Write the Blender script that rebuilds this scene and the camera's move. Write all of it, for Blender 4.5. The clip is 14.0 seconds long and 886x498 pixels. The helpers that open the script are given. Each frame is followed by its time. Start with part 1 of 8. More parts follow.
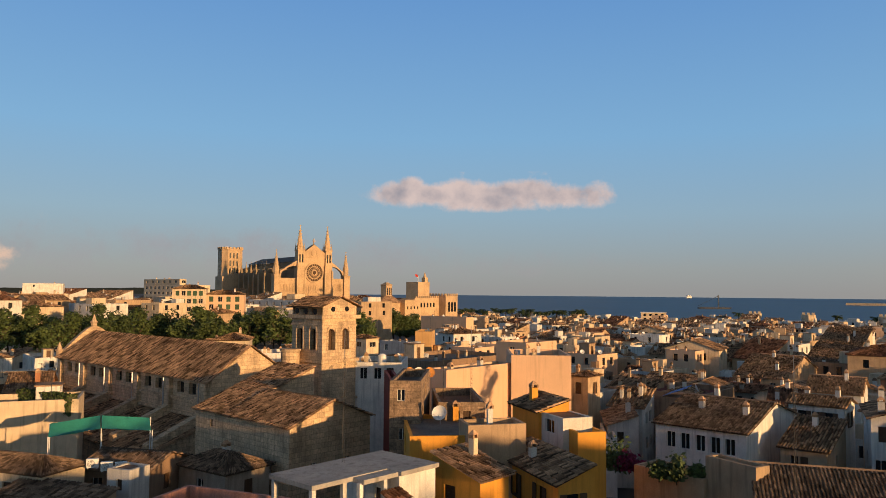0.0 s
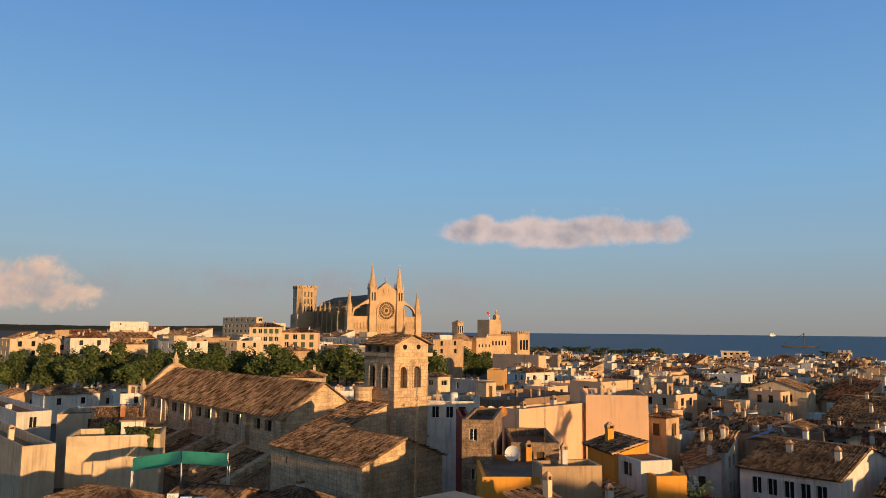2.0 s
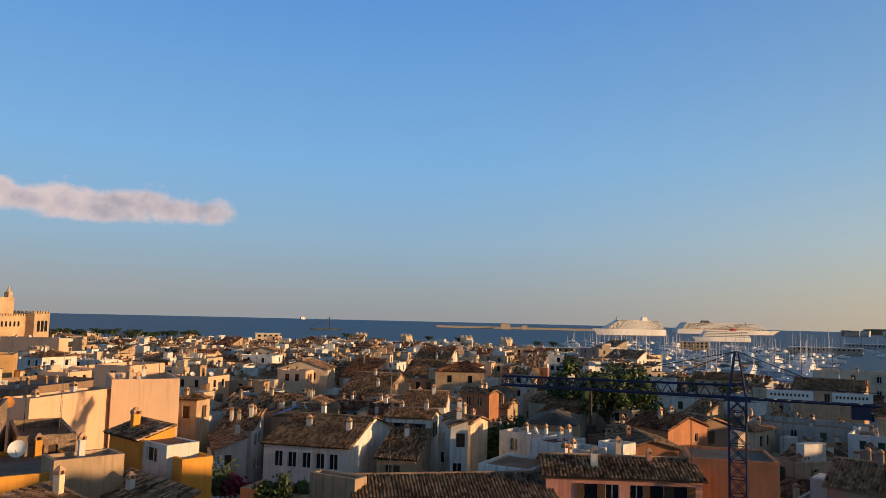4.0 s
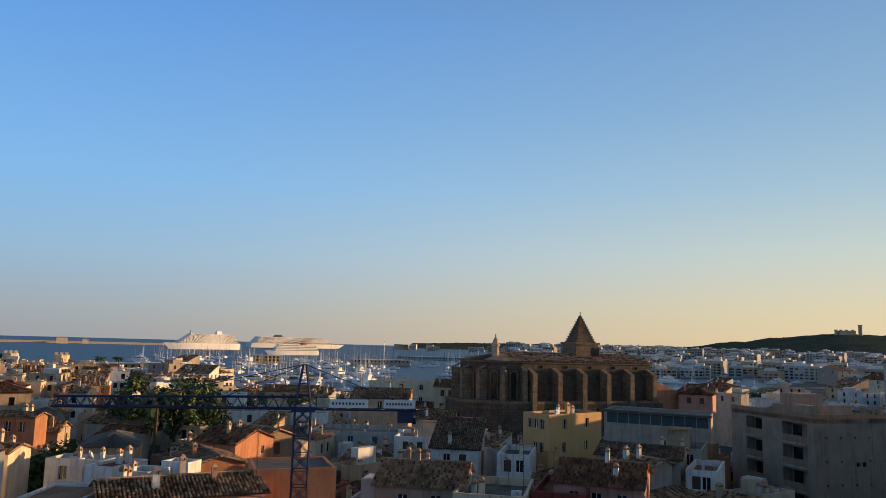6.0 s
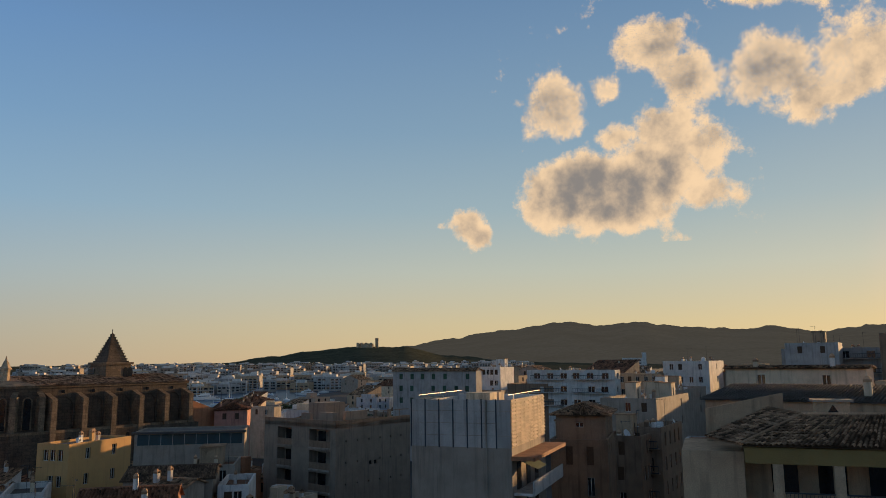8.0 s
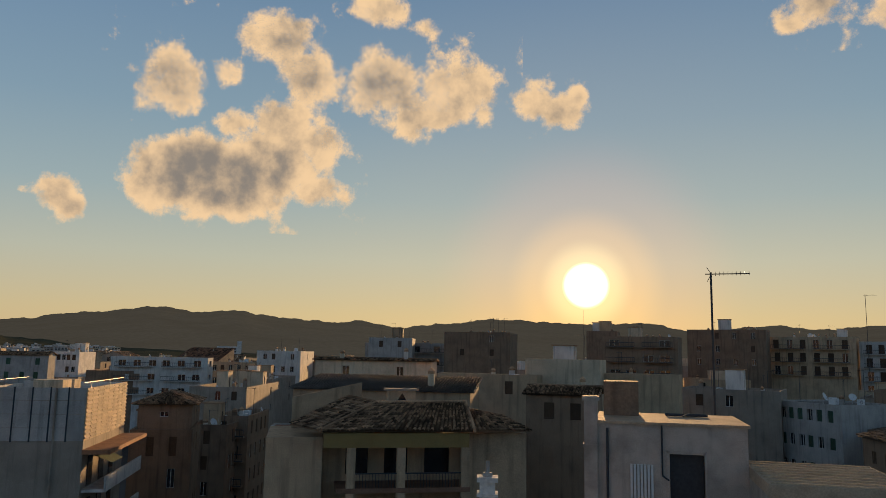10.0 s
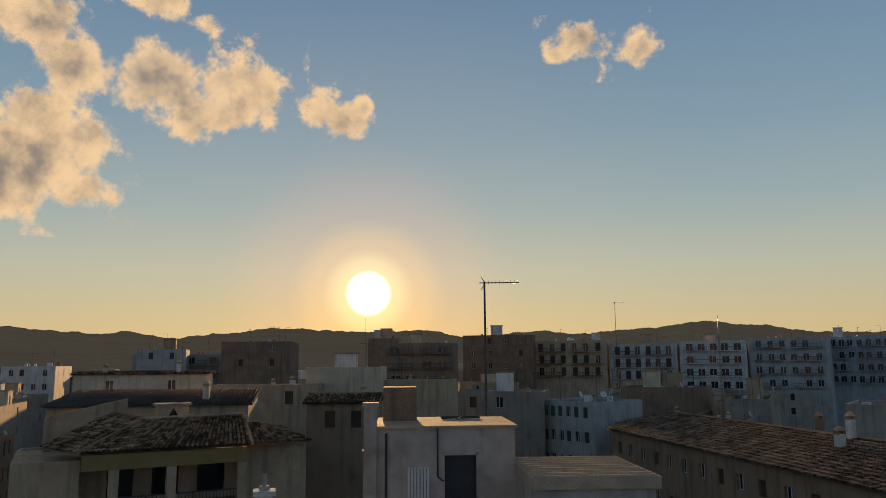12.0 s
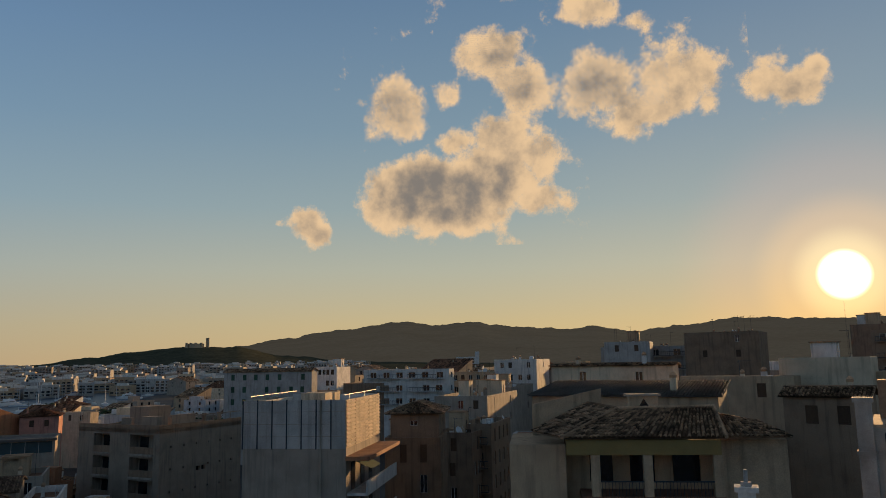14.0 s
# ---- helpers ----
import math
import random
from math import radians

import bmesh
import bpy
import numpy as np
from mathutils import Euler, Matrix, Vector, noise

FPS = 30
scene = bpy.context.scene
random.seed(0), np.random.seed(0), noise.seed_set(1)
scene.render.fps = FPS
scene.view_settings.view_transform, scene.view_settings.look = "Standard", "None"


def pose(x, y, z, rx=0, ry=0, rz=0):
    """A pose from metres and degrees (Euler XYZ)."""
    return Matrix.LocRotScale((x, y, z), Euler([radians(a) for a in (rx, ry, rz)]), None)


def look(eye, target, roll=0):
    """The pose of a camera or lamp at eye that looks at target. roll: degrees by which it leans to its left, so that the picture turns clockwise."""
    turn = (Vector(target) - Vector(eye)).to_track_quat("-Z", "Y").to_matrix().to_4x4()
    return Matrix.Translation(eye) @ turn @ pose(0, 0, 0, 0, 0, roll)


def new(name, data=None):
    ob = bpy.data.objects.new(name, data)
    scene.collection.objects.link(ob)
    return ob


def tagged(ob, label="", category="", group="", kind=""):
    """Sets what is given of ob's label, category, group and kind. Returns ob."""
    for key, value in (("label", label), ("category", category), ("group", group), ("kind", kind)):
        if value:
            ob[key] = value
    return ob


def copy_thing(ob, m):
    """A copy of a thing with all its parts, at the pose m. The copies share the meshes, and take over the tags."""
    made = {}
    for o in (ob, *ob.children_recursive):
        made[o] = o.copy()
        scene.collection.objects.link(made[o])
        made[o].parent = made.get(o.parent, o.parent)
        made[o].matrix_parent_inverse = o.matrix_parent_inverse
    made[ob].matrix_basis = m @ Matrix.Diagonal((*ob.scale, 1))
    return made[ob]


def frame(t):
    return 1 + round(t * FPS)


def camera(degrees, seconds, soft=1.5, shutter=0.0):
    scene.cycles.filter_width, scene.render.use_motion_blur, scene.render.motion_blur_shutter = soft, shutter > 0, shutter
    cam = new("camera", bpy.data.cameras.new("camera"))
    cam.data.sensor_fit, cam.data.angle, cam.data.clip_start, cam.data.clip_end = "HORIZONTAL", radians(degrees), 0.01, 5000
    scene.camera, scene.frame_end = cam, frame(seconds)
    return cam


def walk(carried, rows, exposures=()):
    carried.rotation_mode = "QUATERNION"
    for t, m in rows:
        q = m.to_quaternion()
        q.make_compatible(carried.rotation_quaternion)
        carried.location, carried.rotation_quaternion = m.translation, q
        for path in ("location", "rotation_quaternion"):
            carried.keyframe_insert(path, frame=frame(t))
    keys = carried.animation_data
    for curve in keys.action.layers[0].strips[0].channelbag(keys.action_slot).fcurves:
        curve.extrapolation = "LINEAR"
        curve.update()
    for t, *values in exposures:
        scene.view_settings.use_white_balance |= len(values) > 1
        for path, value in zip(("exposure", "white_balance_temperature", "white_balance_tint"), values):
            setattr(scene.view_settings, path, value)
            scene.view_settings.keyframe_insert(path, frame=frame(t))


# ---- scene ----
# ---- camera ----
EYE = 30.0
cam = camera(61.33, 14.0, soft=0.7)
ROWS = [
    (0.0, 0.0, 3.18, -0.47), (0.5, -0.18, 3.21, -0.43), (1.0, -1.9, 4.89, -0.33), (1.5, -4.76, 6.36, -0.4),
    (2.0, -5.45, 6.02, -0.45), (2.5, -0.66, 4.92, -0.07), (3.0, 7.69, 4.09, -0.55), (3.5, 18.09, 4.39, -1.32),
    (3.7, 22.58, 4.74, -1.44), (5.8, 57.16, 6.81, -1.09), (6.0, 60.38, 7.12, -1.59), (6.5, 69.61, 7.81, -1.46),
    (7.0, 78.08, 8.15, -0.86), (7.5, 85.45, 8.69, -0.15), (8.0, 94.4, 8.69, 0.54), (8.5, 103.84, 8.25, 0.58),
    (8.7, 107.46, 8.07, 0.16), (10.8, 133.97, 8.27, -0.9), (11.0, 136.79, 8.34, -0.81), (11.5, 141.69, 8.5, -0.32),
    (12.0, 140.88, 8.71, 0.41), (12.5, 134.64, 8.8, 0.69), (13.0, 127.21, 8.54, 0.56), (13.5, 117.5, 8.18, 0.52),
    (14.0, 106.73, 8.5, 0.99),
]
# bearings run clockwise from +y; the camera turns about a point just behind it
walk(cam, [(t, pose(0.06 * math.sin(radians(b)), 0.06 * math.cos(radians(b)), EYE, 90 + pitch, roll, -b)) for t, b, pitch, roll in ROWS],
     exposures=[(0.0, 0.12, 7000, 10), (3.0, 0.12, 6850, 10), (3.7, 0.15, 6600, 10), (5.8, 0.36, 6350, 10), (7.0, 0.14, 6600, 10), (8.7, -0.02, 7050, 10), (10.8, -0.1, 7500, 10), (12.5, -0.1, 7500, 10), (14.0, -0.22, 7300, 10)])

# ---- world and sun ----
SUN_AZ, SUN_EL = 135.2, 5.3
sun_way = Vector((math.sin(radians(SUN_AZ)) * math.cos(radians(SUN_EL)), math.cos(radians(SUN_AZ)) * math.cos(radians(SUN_EL)), math.sin(radians(SUN_EL))))


def lin(r, g, b):
    """A display colour as light."""
    return tuple((c / 255 / 12.92 if c < 11 else ((c / 255 + 0.055) / 1.055) ** 2.4) for c in (r, g, b)) + (1,)


def build_world():
    w = bpy.data.worlds.new("evening_sky")
    scene.world = w
    w.use_nodes = True
    nt = w.node_tree
    N, L = nt.nodes, nt.links
    N.clear()
    out = N.new("ShaderNodeOutputWorld")
    sky = N.new("ShaderNodeTexSky")
    sky.sky_type, sky.sun_disc = "NISHITA", False
    sky.sun_elevation, sky.sun_rotation = radians(SUN_EL), radians(SUN_AZ)
    sky.air_density, sky.dust_density, sky.ozone_density, sky.altitude = 1.0, 0.1, 1.5, 0
    dim = N.new("ShaderNodeMix")
    dim.data_type, dim.blend_type = "RGBA", "MULTIPLY"
    dim.inputs["Factor"].default_value, dim.inputs["B"].default_value = 1.0, (0.09, 0.09, 0.09, 1)
    L.new(sky.outputs[0], dim.inputs["A"])
    co = N.new("ShaderNodeTexCoord")
    sep = N.new("ShaderNodeSeparateXYZ")
    L.new(co.outputs["Generated"], sep.inputs[0])

    def ramp(stops, src, ease="LINEAR"):
        r = N.new("ShaderNodeValToRGB")
        r.color_ramp.interpolation = ease
        e = r.color_ramp.elements
        e[0].position, e[0].color = stops[0]
        e[1].position, e[1].color = stops[-1]
        for p, c in stops[1:-1]:
            e.new(p).color = c
        L.new(src, r.inputs[0])
        return r.outputs[0]

    # evening air: clear blue away from the sun, pale and warm towards it
    # the unseen upper sky is greyed, so that shaded walls turn less blue
    away = ramp([(0.0, lin(138, 146, 156)), (0.03, lin(142, 154, 166)), (0.1, lin(137, 170, 198)), (0.2, lin(120, 172, 219)), (0.4, lin(92, 147, 213)), (0.58, lin(84, 102, 128)), (1.0, lin(70, 76, 86))], sep.outputs["Z"])
    toward = ramp([(0.0, lin(217, 190, 148)), (0.05, lin(212, 195, 158)), (0.12, lin(192, 196, 184)), (0.2, lin(160, 182, 192)), (0.3, lin(134, 165, 190)), (0.47, lin(104, 140, 180)), (0.62, lin(92, 102, 120)), (1.0, lin(70, 74, 82))], sep.outputs["Z"])
    flat = Vector((sun_way.x, sun_way.y, 0)).normalized()
    side = N.new("ShaderNodeVectorMath")
    side.operation = "DOT_PRODUCT"
    side.inputs[1].default_value = flat
    L.new(co.outputs["Generated"], side.inputs[0])
    k = N.new("ShaderNodeMapRange")
    k.interpolation_type = "SMOOTHSTEP"
    k.inputs["From Min"].default_value, k.inputs["From Max"].default_value = -0.4, 1.0
    L.new(side.outputs["Value"], k.inputs["Value"])
    both = N.new("ShaderNodeMix")
    both.data_type = "RGBA"
    L.new(k.outputs[0], both.inputs["Factor"])
    L.new(away, both.inputs["A"])
    L.new(toward, both.inputs["B"])
    air = N.new("ShaderNodeMix")
    air.data_type = "RGBA"
    air.inputs["Factor"].default_value = 0.85
    L.new(dim.outputs["Result"], air.inputs["A"])
    L.new(both.outputs["Result"], air.inputs["B"])
    bg = N.new("ShaderNodeBackground")
    bg.inputs["Strength"].default_value = 1.0
    L.new(air.outputs["Result"], bg.inputs[0])
    # the sun's disc and the bright air round it
    dot = N.new("ShaderNodeVectorMath")
    dot.operation = "DOT_PRODUCT"
    dot.inputs[1].default_value = sun_way
    L.new(co.outputs["Generated"], dot.inputs[0])
    ang = N.new("ShaderNodeMath")
    ang.operation = "ARCCOSINE"
    L.new(dot.outputs["Value"], ang.inputs[0])
    turn = N.new("ShaderNodeMath")
    turn.operation, turn.use_clamp = "MULTIPLY", True
    turn.inputs[1].default_value = 2.0
    L.new(ang.outputs[0], turn.inputs[0])
    glow = N.new("ShaderNodeBackground")
    L.new(ramp([(0.0, (4, 3.5, 2.6, 1)), (0.044, (3.2, 2.7, 1.8, 1)), (0.063, (0.58, 0.36, 0.12, 1)), (0.13, (0.30, 0.11, 0.0, 1)), (0.22, (0.13, 0.03, 0.0, 1)), (0.42, (0.03, 0.012, 0.0, 1)), (1.0, (0, 0, 0, 1))], turn.outputs[0], "EASE"), glow.inputs[0])
    add = N.new("ShaderNodeAddShader")
    L.new(bg.outputs[0], add.inputs[0])
    L.new(glow.outputs[0], add.inputs[1])
    L.new(add.outputs[0], out.inputs[0])


build_world()
sun_data = bpy.data.lights.new("sun", "SUN")
sun_data.energy, sun_data.angle, sun_data.color = 5.0, radians(0.6), (1.0, 0.62, 0.30)
sun_lamp = new("sun", sun_data)
sun_lamp.matrix_world = look(sun_way * 100, (0, 0, 0))


# ---- materials ----
def mat(name, rgb, rough=0.85, var=0.18, scale=0.6, bump=0.2, metal=0.0, stain=None, island=0.0, obrand=0.0, spec=0.3, streak=0.0, fine=14.0, courses=0.0):
    """A weathered surface: broad stains, fine grain, streaks that run down, and its own relief."""
    m = bpy.data.materials.new(name)
    m.use_nodes = True
    nt = m.node_tree
    N, L = nt.nodes, nt.links
    b = N["Principled BSDF"]
    b.inputs["Roughness"].default_value, b.inputs["Metallic"].default_value = rough, metal
    b.inputs["Specular IOR Level"].default_value = spec
    co = N.new("ShaderNodeTexCoord")
    n1 = N.new("ShaderNodeTexNoise")
    n1.inputs["Scale"].default_value, n1.inputs["Detail"].default_value, n1.inputs["Roughness"].default_value = scale, 8, 0.65
    L.new(co.outputs["Object"], n1.inputs["Vector"])
    n2 = N.new("ShaderNodeTexNoise")
    n2.inputs["Scale"].default_value, n2.inputs["Detail"].default_value = fine, 5
    L.new(co.outputs["Object"], n2.inputs["Vector"])
    mix = N.new("ShaderNodeMix")
    mix.data_type = "RGBA"
    dark = stain or tuple(c * (1 - 2.2 * var) for c in rgb)
    mix.inputs["A"].default_value, mix.inputs["B"].default_value = (*rgb, 1), (*dark, 1)
    mr = N.new("ShaderNodeMapRange")
    mr.inputs["From Min"].default_value, mr.inputs["From Max"].default_value = 0.42, 0.75
    L.new(n1.outputs["Fac"], mr.inputs["Value"])
    L.new(mr.outputs[0], mix.inputs["Factor"])
    col = mix.outputs["Result"]
    if streak:
        mp = N.new("ShaderNodeMapping")
        mp.inputs["Scale"].default_value = (2.2, 2.2, 0.16)
        n3 = N.new("ShaderNodeTexNoise")
        n3.inputs["Scale"].default_value, n3.inputs["Detail"].default_value = 1.0, 6
        L.new(co.outputs["Object"], mp.inputs["Vector"])
        L.new(mp.outputs[0], n3.inputs["Vector"])
        r3 = N.new("ShaderNodeMapRange")
        r3.inputs["From Min"].default_value, r3.inputs["From Max"].default_value, r3.inputs["To Max"].default_value = 0.52, 0.75, streak
        L.new(n3.outputs["Fac"], r3.inputs["Value"])
        x3 = N.new("ShaderNodeMix")
        x3.data_type = "RGBA"
        x3.inputs["B"].default_value = (*[c * 0.35 for c in rgb], 1)
        L.new(r3.outputs[0], x3.inputs["Factor"])
        L.new(col, x3.inputs["A"])
        col = x3.outputs["Result"]
    if courses:
        # ashlar: block by block tone and thin sunken joints, the same way round on every upright face
        sx = N.new("ShaderNodeSeparateXYZ")
        L.new(co.outputs["Object"], sx.inputs[0])
        su = N.new("ShaderNodeMath")
        L.new(sx.outputs["X"], su.inputs[0])
        L.new(sx.outputs["Y"], su.inputs[1])
        cb = N.new("ShaderNodeCombineXYZ")
        L.new(su.outputs[0], cb.inputs["X"])
        L.new(sx.outputs["Z"], cb.inputs["Y"])
        br = N.new("ShaderNodeTexBrick")
        br.inputs["Scale"].default_value = 1.0
        br.inputs["Brick Width"].default_value, br.inputs["Row Height"].default_value = courses * 1.9, courses
        br.inputs["Mortar Size"].default_value, br.inputs["Mortar Smooth"].default_value = courses * 0.05, 0.4
        br.inputs["Color1"].default_value, br.inputs["Color2"].default_value, br.inputs["Mortar"].default_value = (1.15, 1.12, 1.08, 1), (0.72, 0.72, 0.74, 1), (0.42, 0.4, 0.38, 1)
        L.new(cb.outputs[0], br.inputs["Vector"])
        xb = N.new("ShaderNodeMix")
        xb.data_type, xb.blend_type = "RGBA", "MULTIPLY"
        xb.inputs["Factor"].default_value = 0.75
        L.new(col, xb.inputs["A"])
        L.new(br.outputs["Color"], xb.inputs["B"])
        col = xb.outputs["Result"]
    hsv = N.new("ShaderNodeHueSaturation")
    L.new(col, hsv.inputs["Color"])
    val = N.new("ShaderNodeMapRange")
    val.inputs["From Min"].default_value, val.inputs["From Max"].default_value = 0.3, 0.7
    val.inputs["To Min"].default_value, val.inputs["To Max"].default_value = 1 - var, 1 + var
    L.new(n2.outputs["Fac"], val.inputs["Value"])
    fac = val.outputs[0]
    for amount, kind in ((island, "i"), (obrand, "o")):
        if amount:
            src = N.new("ShaderNodeNewGeometry").outputs["Random Per Island"] if kind == "i" else N.new("ShaderNodeObjectInfo").outputs["Random"]
            r = N.new("ShaderNodeMapRange")
            r.inputs["To Min"].default_value, r.inputs["To Max"].default_value = 1 - amount, 1 + amount
            L.new(src, r.inputs["Value"])
            mu = N.new("ShaderNodeMath")
            mu.operation = "MULTIPLY"
            L.new(fac, mu.inputs[0])
            L.new(r.outputs[0], mu.inputs[1])
            fac = mu.outputs[0]
    L.new(fac, hsv.inputs["Value"])
    L.new(hsv.outputs[0], b.inputs["Base Color"])
    if bump:
        bp = N.new("ShaderNodeBump")
        bp.inputs["Strength"].default_value, bp.inputs["Distance"].default_value = bump, 0.04
        L.new(n2.outputs["Fac"], bp.inputs["Height"])
        L.new(bp.outputs[0], b.inputs["Normal"])
    return m


STUCCO = dict(var=0.16, scale=0.45, streak=0.7, bump=0.35, obrand=0.14)
WHITE = mat("white_render", (0.72, 0.68, 0.62), **STUCCO)
CREAM = mat("cream_render", (0.66, 0.52, 0.36), **STUCCO)
PEACH = mat("peach_render", (0.70, 0.46, 0.30), var=0.07, scale=0.25, streak=0.3, bump=0.15)
TAN = mat("tan_render", (0.50, 0.35, 0.22), **STUCCO)
OCHRE = mat("ochre_render", (0.72, 0.33, 0.055), var=0.1, scale=0.3, streak=0.4, bump=0.2)
YELLOW = mat("yellow_render", (0.58, 0.34, 0.14), var=0.08, scale=0.3, streak=0.3, bump=0.2)
PINK = mat("pink_render", (0.50, 0.24, 0.18), **STUCCO)
TERRA = mat("terracotta_render", (0.46, 0.20, 0.10), **STUCCO)
REDW = mat("red_render", (0.26, 0.05, 0.04), **STUCCO)
PALE = mat("pale_grey_render", (0.46, 0.43, 0.39), **STUCCO)
# grey and brown also put shade into the walls of paler houses
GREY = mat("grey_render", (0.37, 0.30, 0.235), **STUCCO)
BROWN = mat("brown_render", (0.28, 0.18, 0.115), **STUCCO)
BLUEW = mat("bluish_render", (0.47, 0.475, 0.48), **STUCCO)
PLASTER = mat("peeling_plaster", (0.50, 0.42, 0.35), var=0.12, scale=1.3, streak=0.8, bump=0.12, fine=40.0, stain=(0.27, 0.22, 0.18))
# pale deck with the low sun's light mixed into its colour
PALED = mat("sunlit_pale_deck", (0.52, 0.38, 0.26), var=0.15, scale=1.5, bump=0.15, fine=25.0)
CONC = mat("brown_concrete", (0.32, 0.235, 0.17), **STUCCO)
STONE = mat("sandstone", (0.66, 0.48, 0.31), var=0.22, scale=0.5, streak=0.65, bump=0.5, fine=5.0, courses=0.42)
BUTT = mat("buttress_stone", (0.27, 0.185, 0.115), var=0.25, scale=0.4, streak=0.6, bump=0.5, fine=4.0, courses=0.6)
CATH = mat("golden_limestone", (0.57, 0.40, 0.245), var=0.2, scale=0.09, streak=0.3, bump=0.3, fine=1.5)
# darker copy of the facade stone: the flank's shade, plus heavier streaks
CATHD = mat("shaded_limestone", (0.36, 0.26, 0.16), var=0.2, scale=0.09, streak=0.5, bump=0.3, fine=1.5)
# church walls: the buttress stone's pattern at about half its tone
OLDST = mat("dark_church_stone", (0.135, 0.095, 0.065), var=0.25, scale=0.3, streak=0.7, bump=0.5, fine=4.0, courses=0.6)
RUBBLE = mat("rubble_stone", (0.35, 0.245, 0.165), var=0.35, scale=1.2, streak=0.5, bump=0.8, fine=7.0, courses=0.28)
TILE = mat("old_roof_tile", (0.38, 0.235, 0.14), spec=0.05, rough=0.95, var=0.3, scale=0.45, island=0.75, bump=0.5, stain=(0.09, 0.06, 0.042))
TILER = mat("red_roof_tile", (0.27, 0.13, 0.075), spec=0.05, rough=0.95, var=0.26, scale=0.5, island=0.7, bump=0.5, stain=(0.055, 0.036, 0.028))
# darker, less red version of the roof tile
TILED = mat("dark_roof_tile", (0.25, 0.17, 0.115), spec=0.05, rough=0.95, var=0.3, scale=0.4, island=0.6, bump=0.5, stain=(0.06, 0.045, 0.035))
DECK = mat("clay_roof_deck", (0.30, 0.17, 0.11), spec=0.08, rough=0.95, var=0.2, scale=0.4, bump=0.2, obrand=0.25)
DECKG = mat("grey_roof_deck", (0.17, 0.155, 0.14), spec=0.08, rough=0.95, var=0.2, scale=0.4, bump=0.2, obrand=0.3)
# also fills tower openings and vent holes, in place of their inner shade
GLASS = mat("dark_glass", (0.015, 0.017, 0.02), rough=0.12, var=0.1, bump=0.0, spec=0.6)
GLAZE = mat("blue_glazing", (0.05, 0.09, 0.10), rough=0.08, var=0.1, bump=0.0, spec=0.7)
FRAME = mat("white_frame", (0.66, 0.64, 0.60), rough=0.6, var=0.06, bump=0.05)
WOOD = mat("brown_shutter", (0.10, 0.055, 0.03), rough=0.7, var=0.2, bump=0.2, obrand=0.3)
GREENW = mat("green_shutter", (0.05, 0.10, 0.06), rough=0.7, var=0.2, bump=0.2, obrand=0.3)
METAL = mat("galvanised_metal", (0.45, 0.45, 0.45), rough=0.45, var=0.12, bump=0.05, metal=0.8)
DARKM = mat("dark_metal", (0.06, 0.06, 0.065), rough=0.55, var=0.15, bump=0.05, metal=0.4)
PLAST = mat("white_plastic", (0.72, 0.72, 0.70), rough=0.45, var=0.08, bump=0.03)
CLAYO = mat("orange_clay", (0.60, 0.26, 0.07), rough=0.8, var=0.15, bump=0.1)
CRANEB = mat("blue_crane_paint", (0.010, 0.018, 0.07), rough=0.5, var=0.18, bump=0.05, spec=0.5)
ROAD = mat("asphalt_and_paving", (0.07, 0.065, 0.06), var=0.2, scale=0.05, bump=0.1)
LEAF = mat("tree_leaf", (0.075, 0.105, 0.03), rough=0.7, var=0.3, scale=0.4, island=0.5, bump=0.0, obrand=0.2, stain=(0.03, 0.05, 0.014))
PALML = mat("palm_leaf", (0.06, 0.085, 0.03), rough=0.65, var=0.25, island=0.4, bump=0.0)
BARK = mat("bark", (0.09, 0.065, 0.045), var=0.3, scale=2.0, bump=0.6)
# paler than pines, so that distant haze is put into the colour
FOREST = mat("pine_forest", (0.10, 0.10, 0.068), spec=0.0, rough=1.0, var=0.3, scale=0.02, bump=0.6, fine=0.12, stain=(0.05, 0.055, 0.038))
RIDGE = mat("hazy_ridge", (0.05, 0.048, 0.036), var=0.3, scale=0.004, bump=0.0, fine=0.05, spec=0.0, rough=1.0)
# the faint emission stands in for sunlit haze before the mountains
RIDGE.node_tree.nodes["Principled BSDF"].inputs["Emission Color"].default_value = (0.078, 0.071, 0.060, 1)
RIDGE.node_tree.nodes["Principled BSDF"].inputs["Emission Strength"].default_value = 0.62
LAND = mat("harbour_land", (0.16, 0.13, 0.10), var=0.25, scale=0.02, bump=0.2)
SHIPW = mat("ship_white", (0.75, 0.74, 0.72), rough=0.4, var=0.05, scale=0.02, bump=0.0, spec=0.5)
REDP = mat("red_paint", (0.45, 0.04, 0.03), rough=0.5, var=0.15, bump=0.05)
BLUEP = mat("blue_tarpaulin", (0.02, 0.08, 0.35), rough=0.5, var=0.15, bump=0.1)
TEAL = mat("green_shade_net", (0.03, 0.26, 0.20), rough=0.8, var=0.15, bump=0.2)
CANVAS = mat("cream_canvas", (0.28, 0.19, 0.07), rough=0.85, var=0.1, bump=0.2)
FLOWER = mat("magenta_flowers", (0.16, 0.015, 0.05), rough=0.7, var=0.3, island=0.4, bump=0.0)


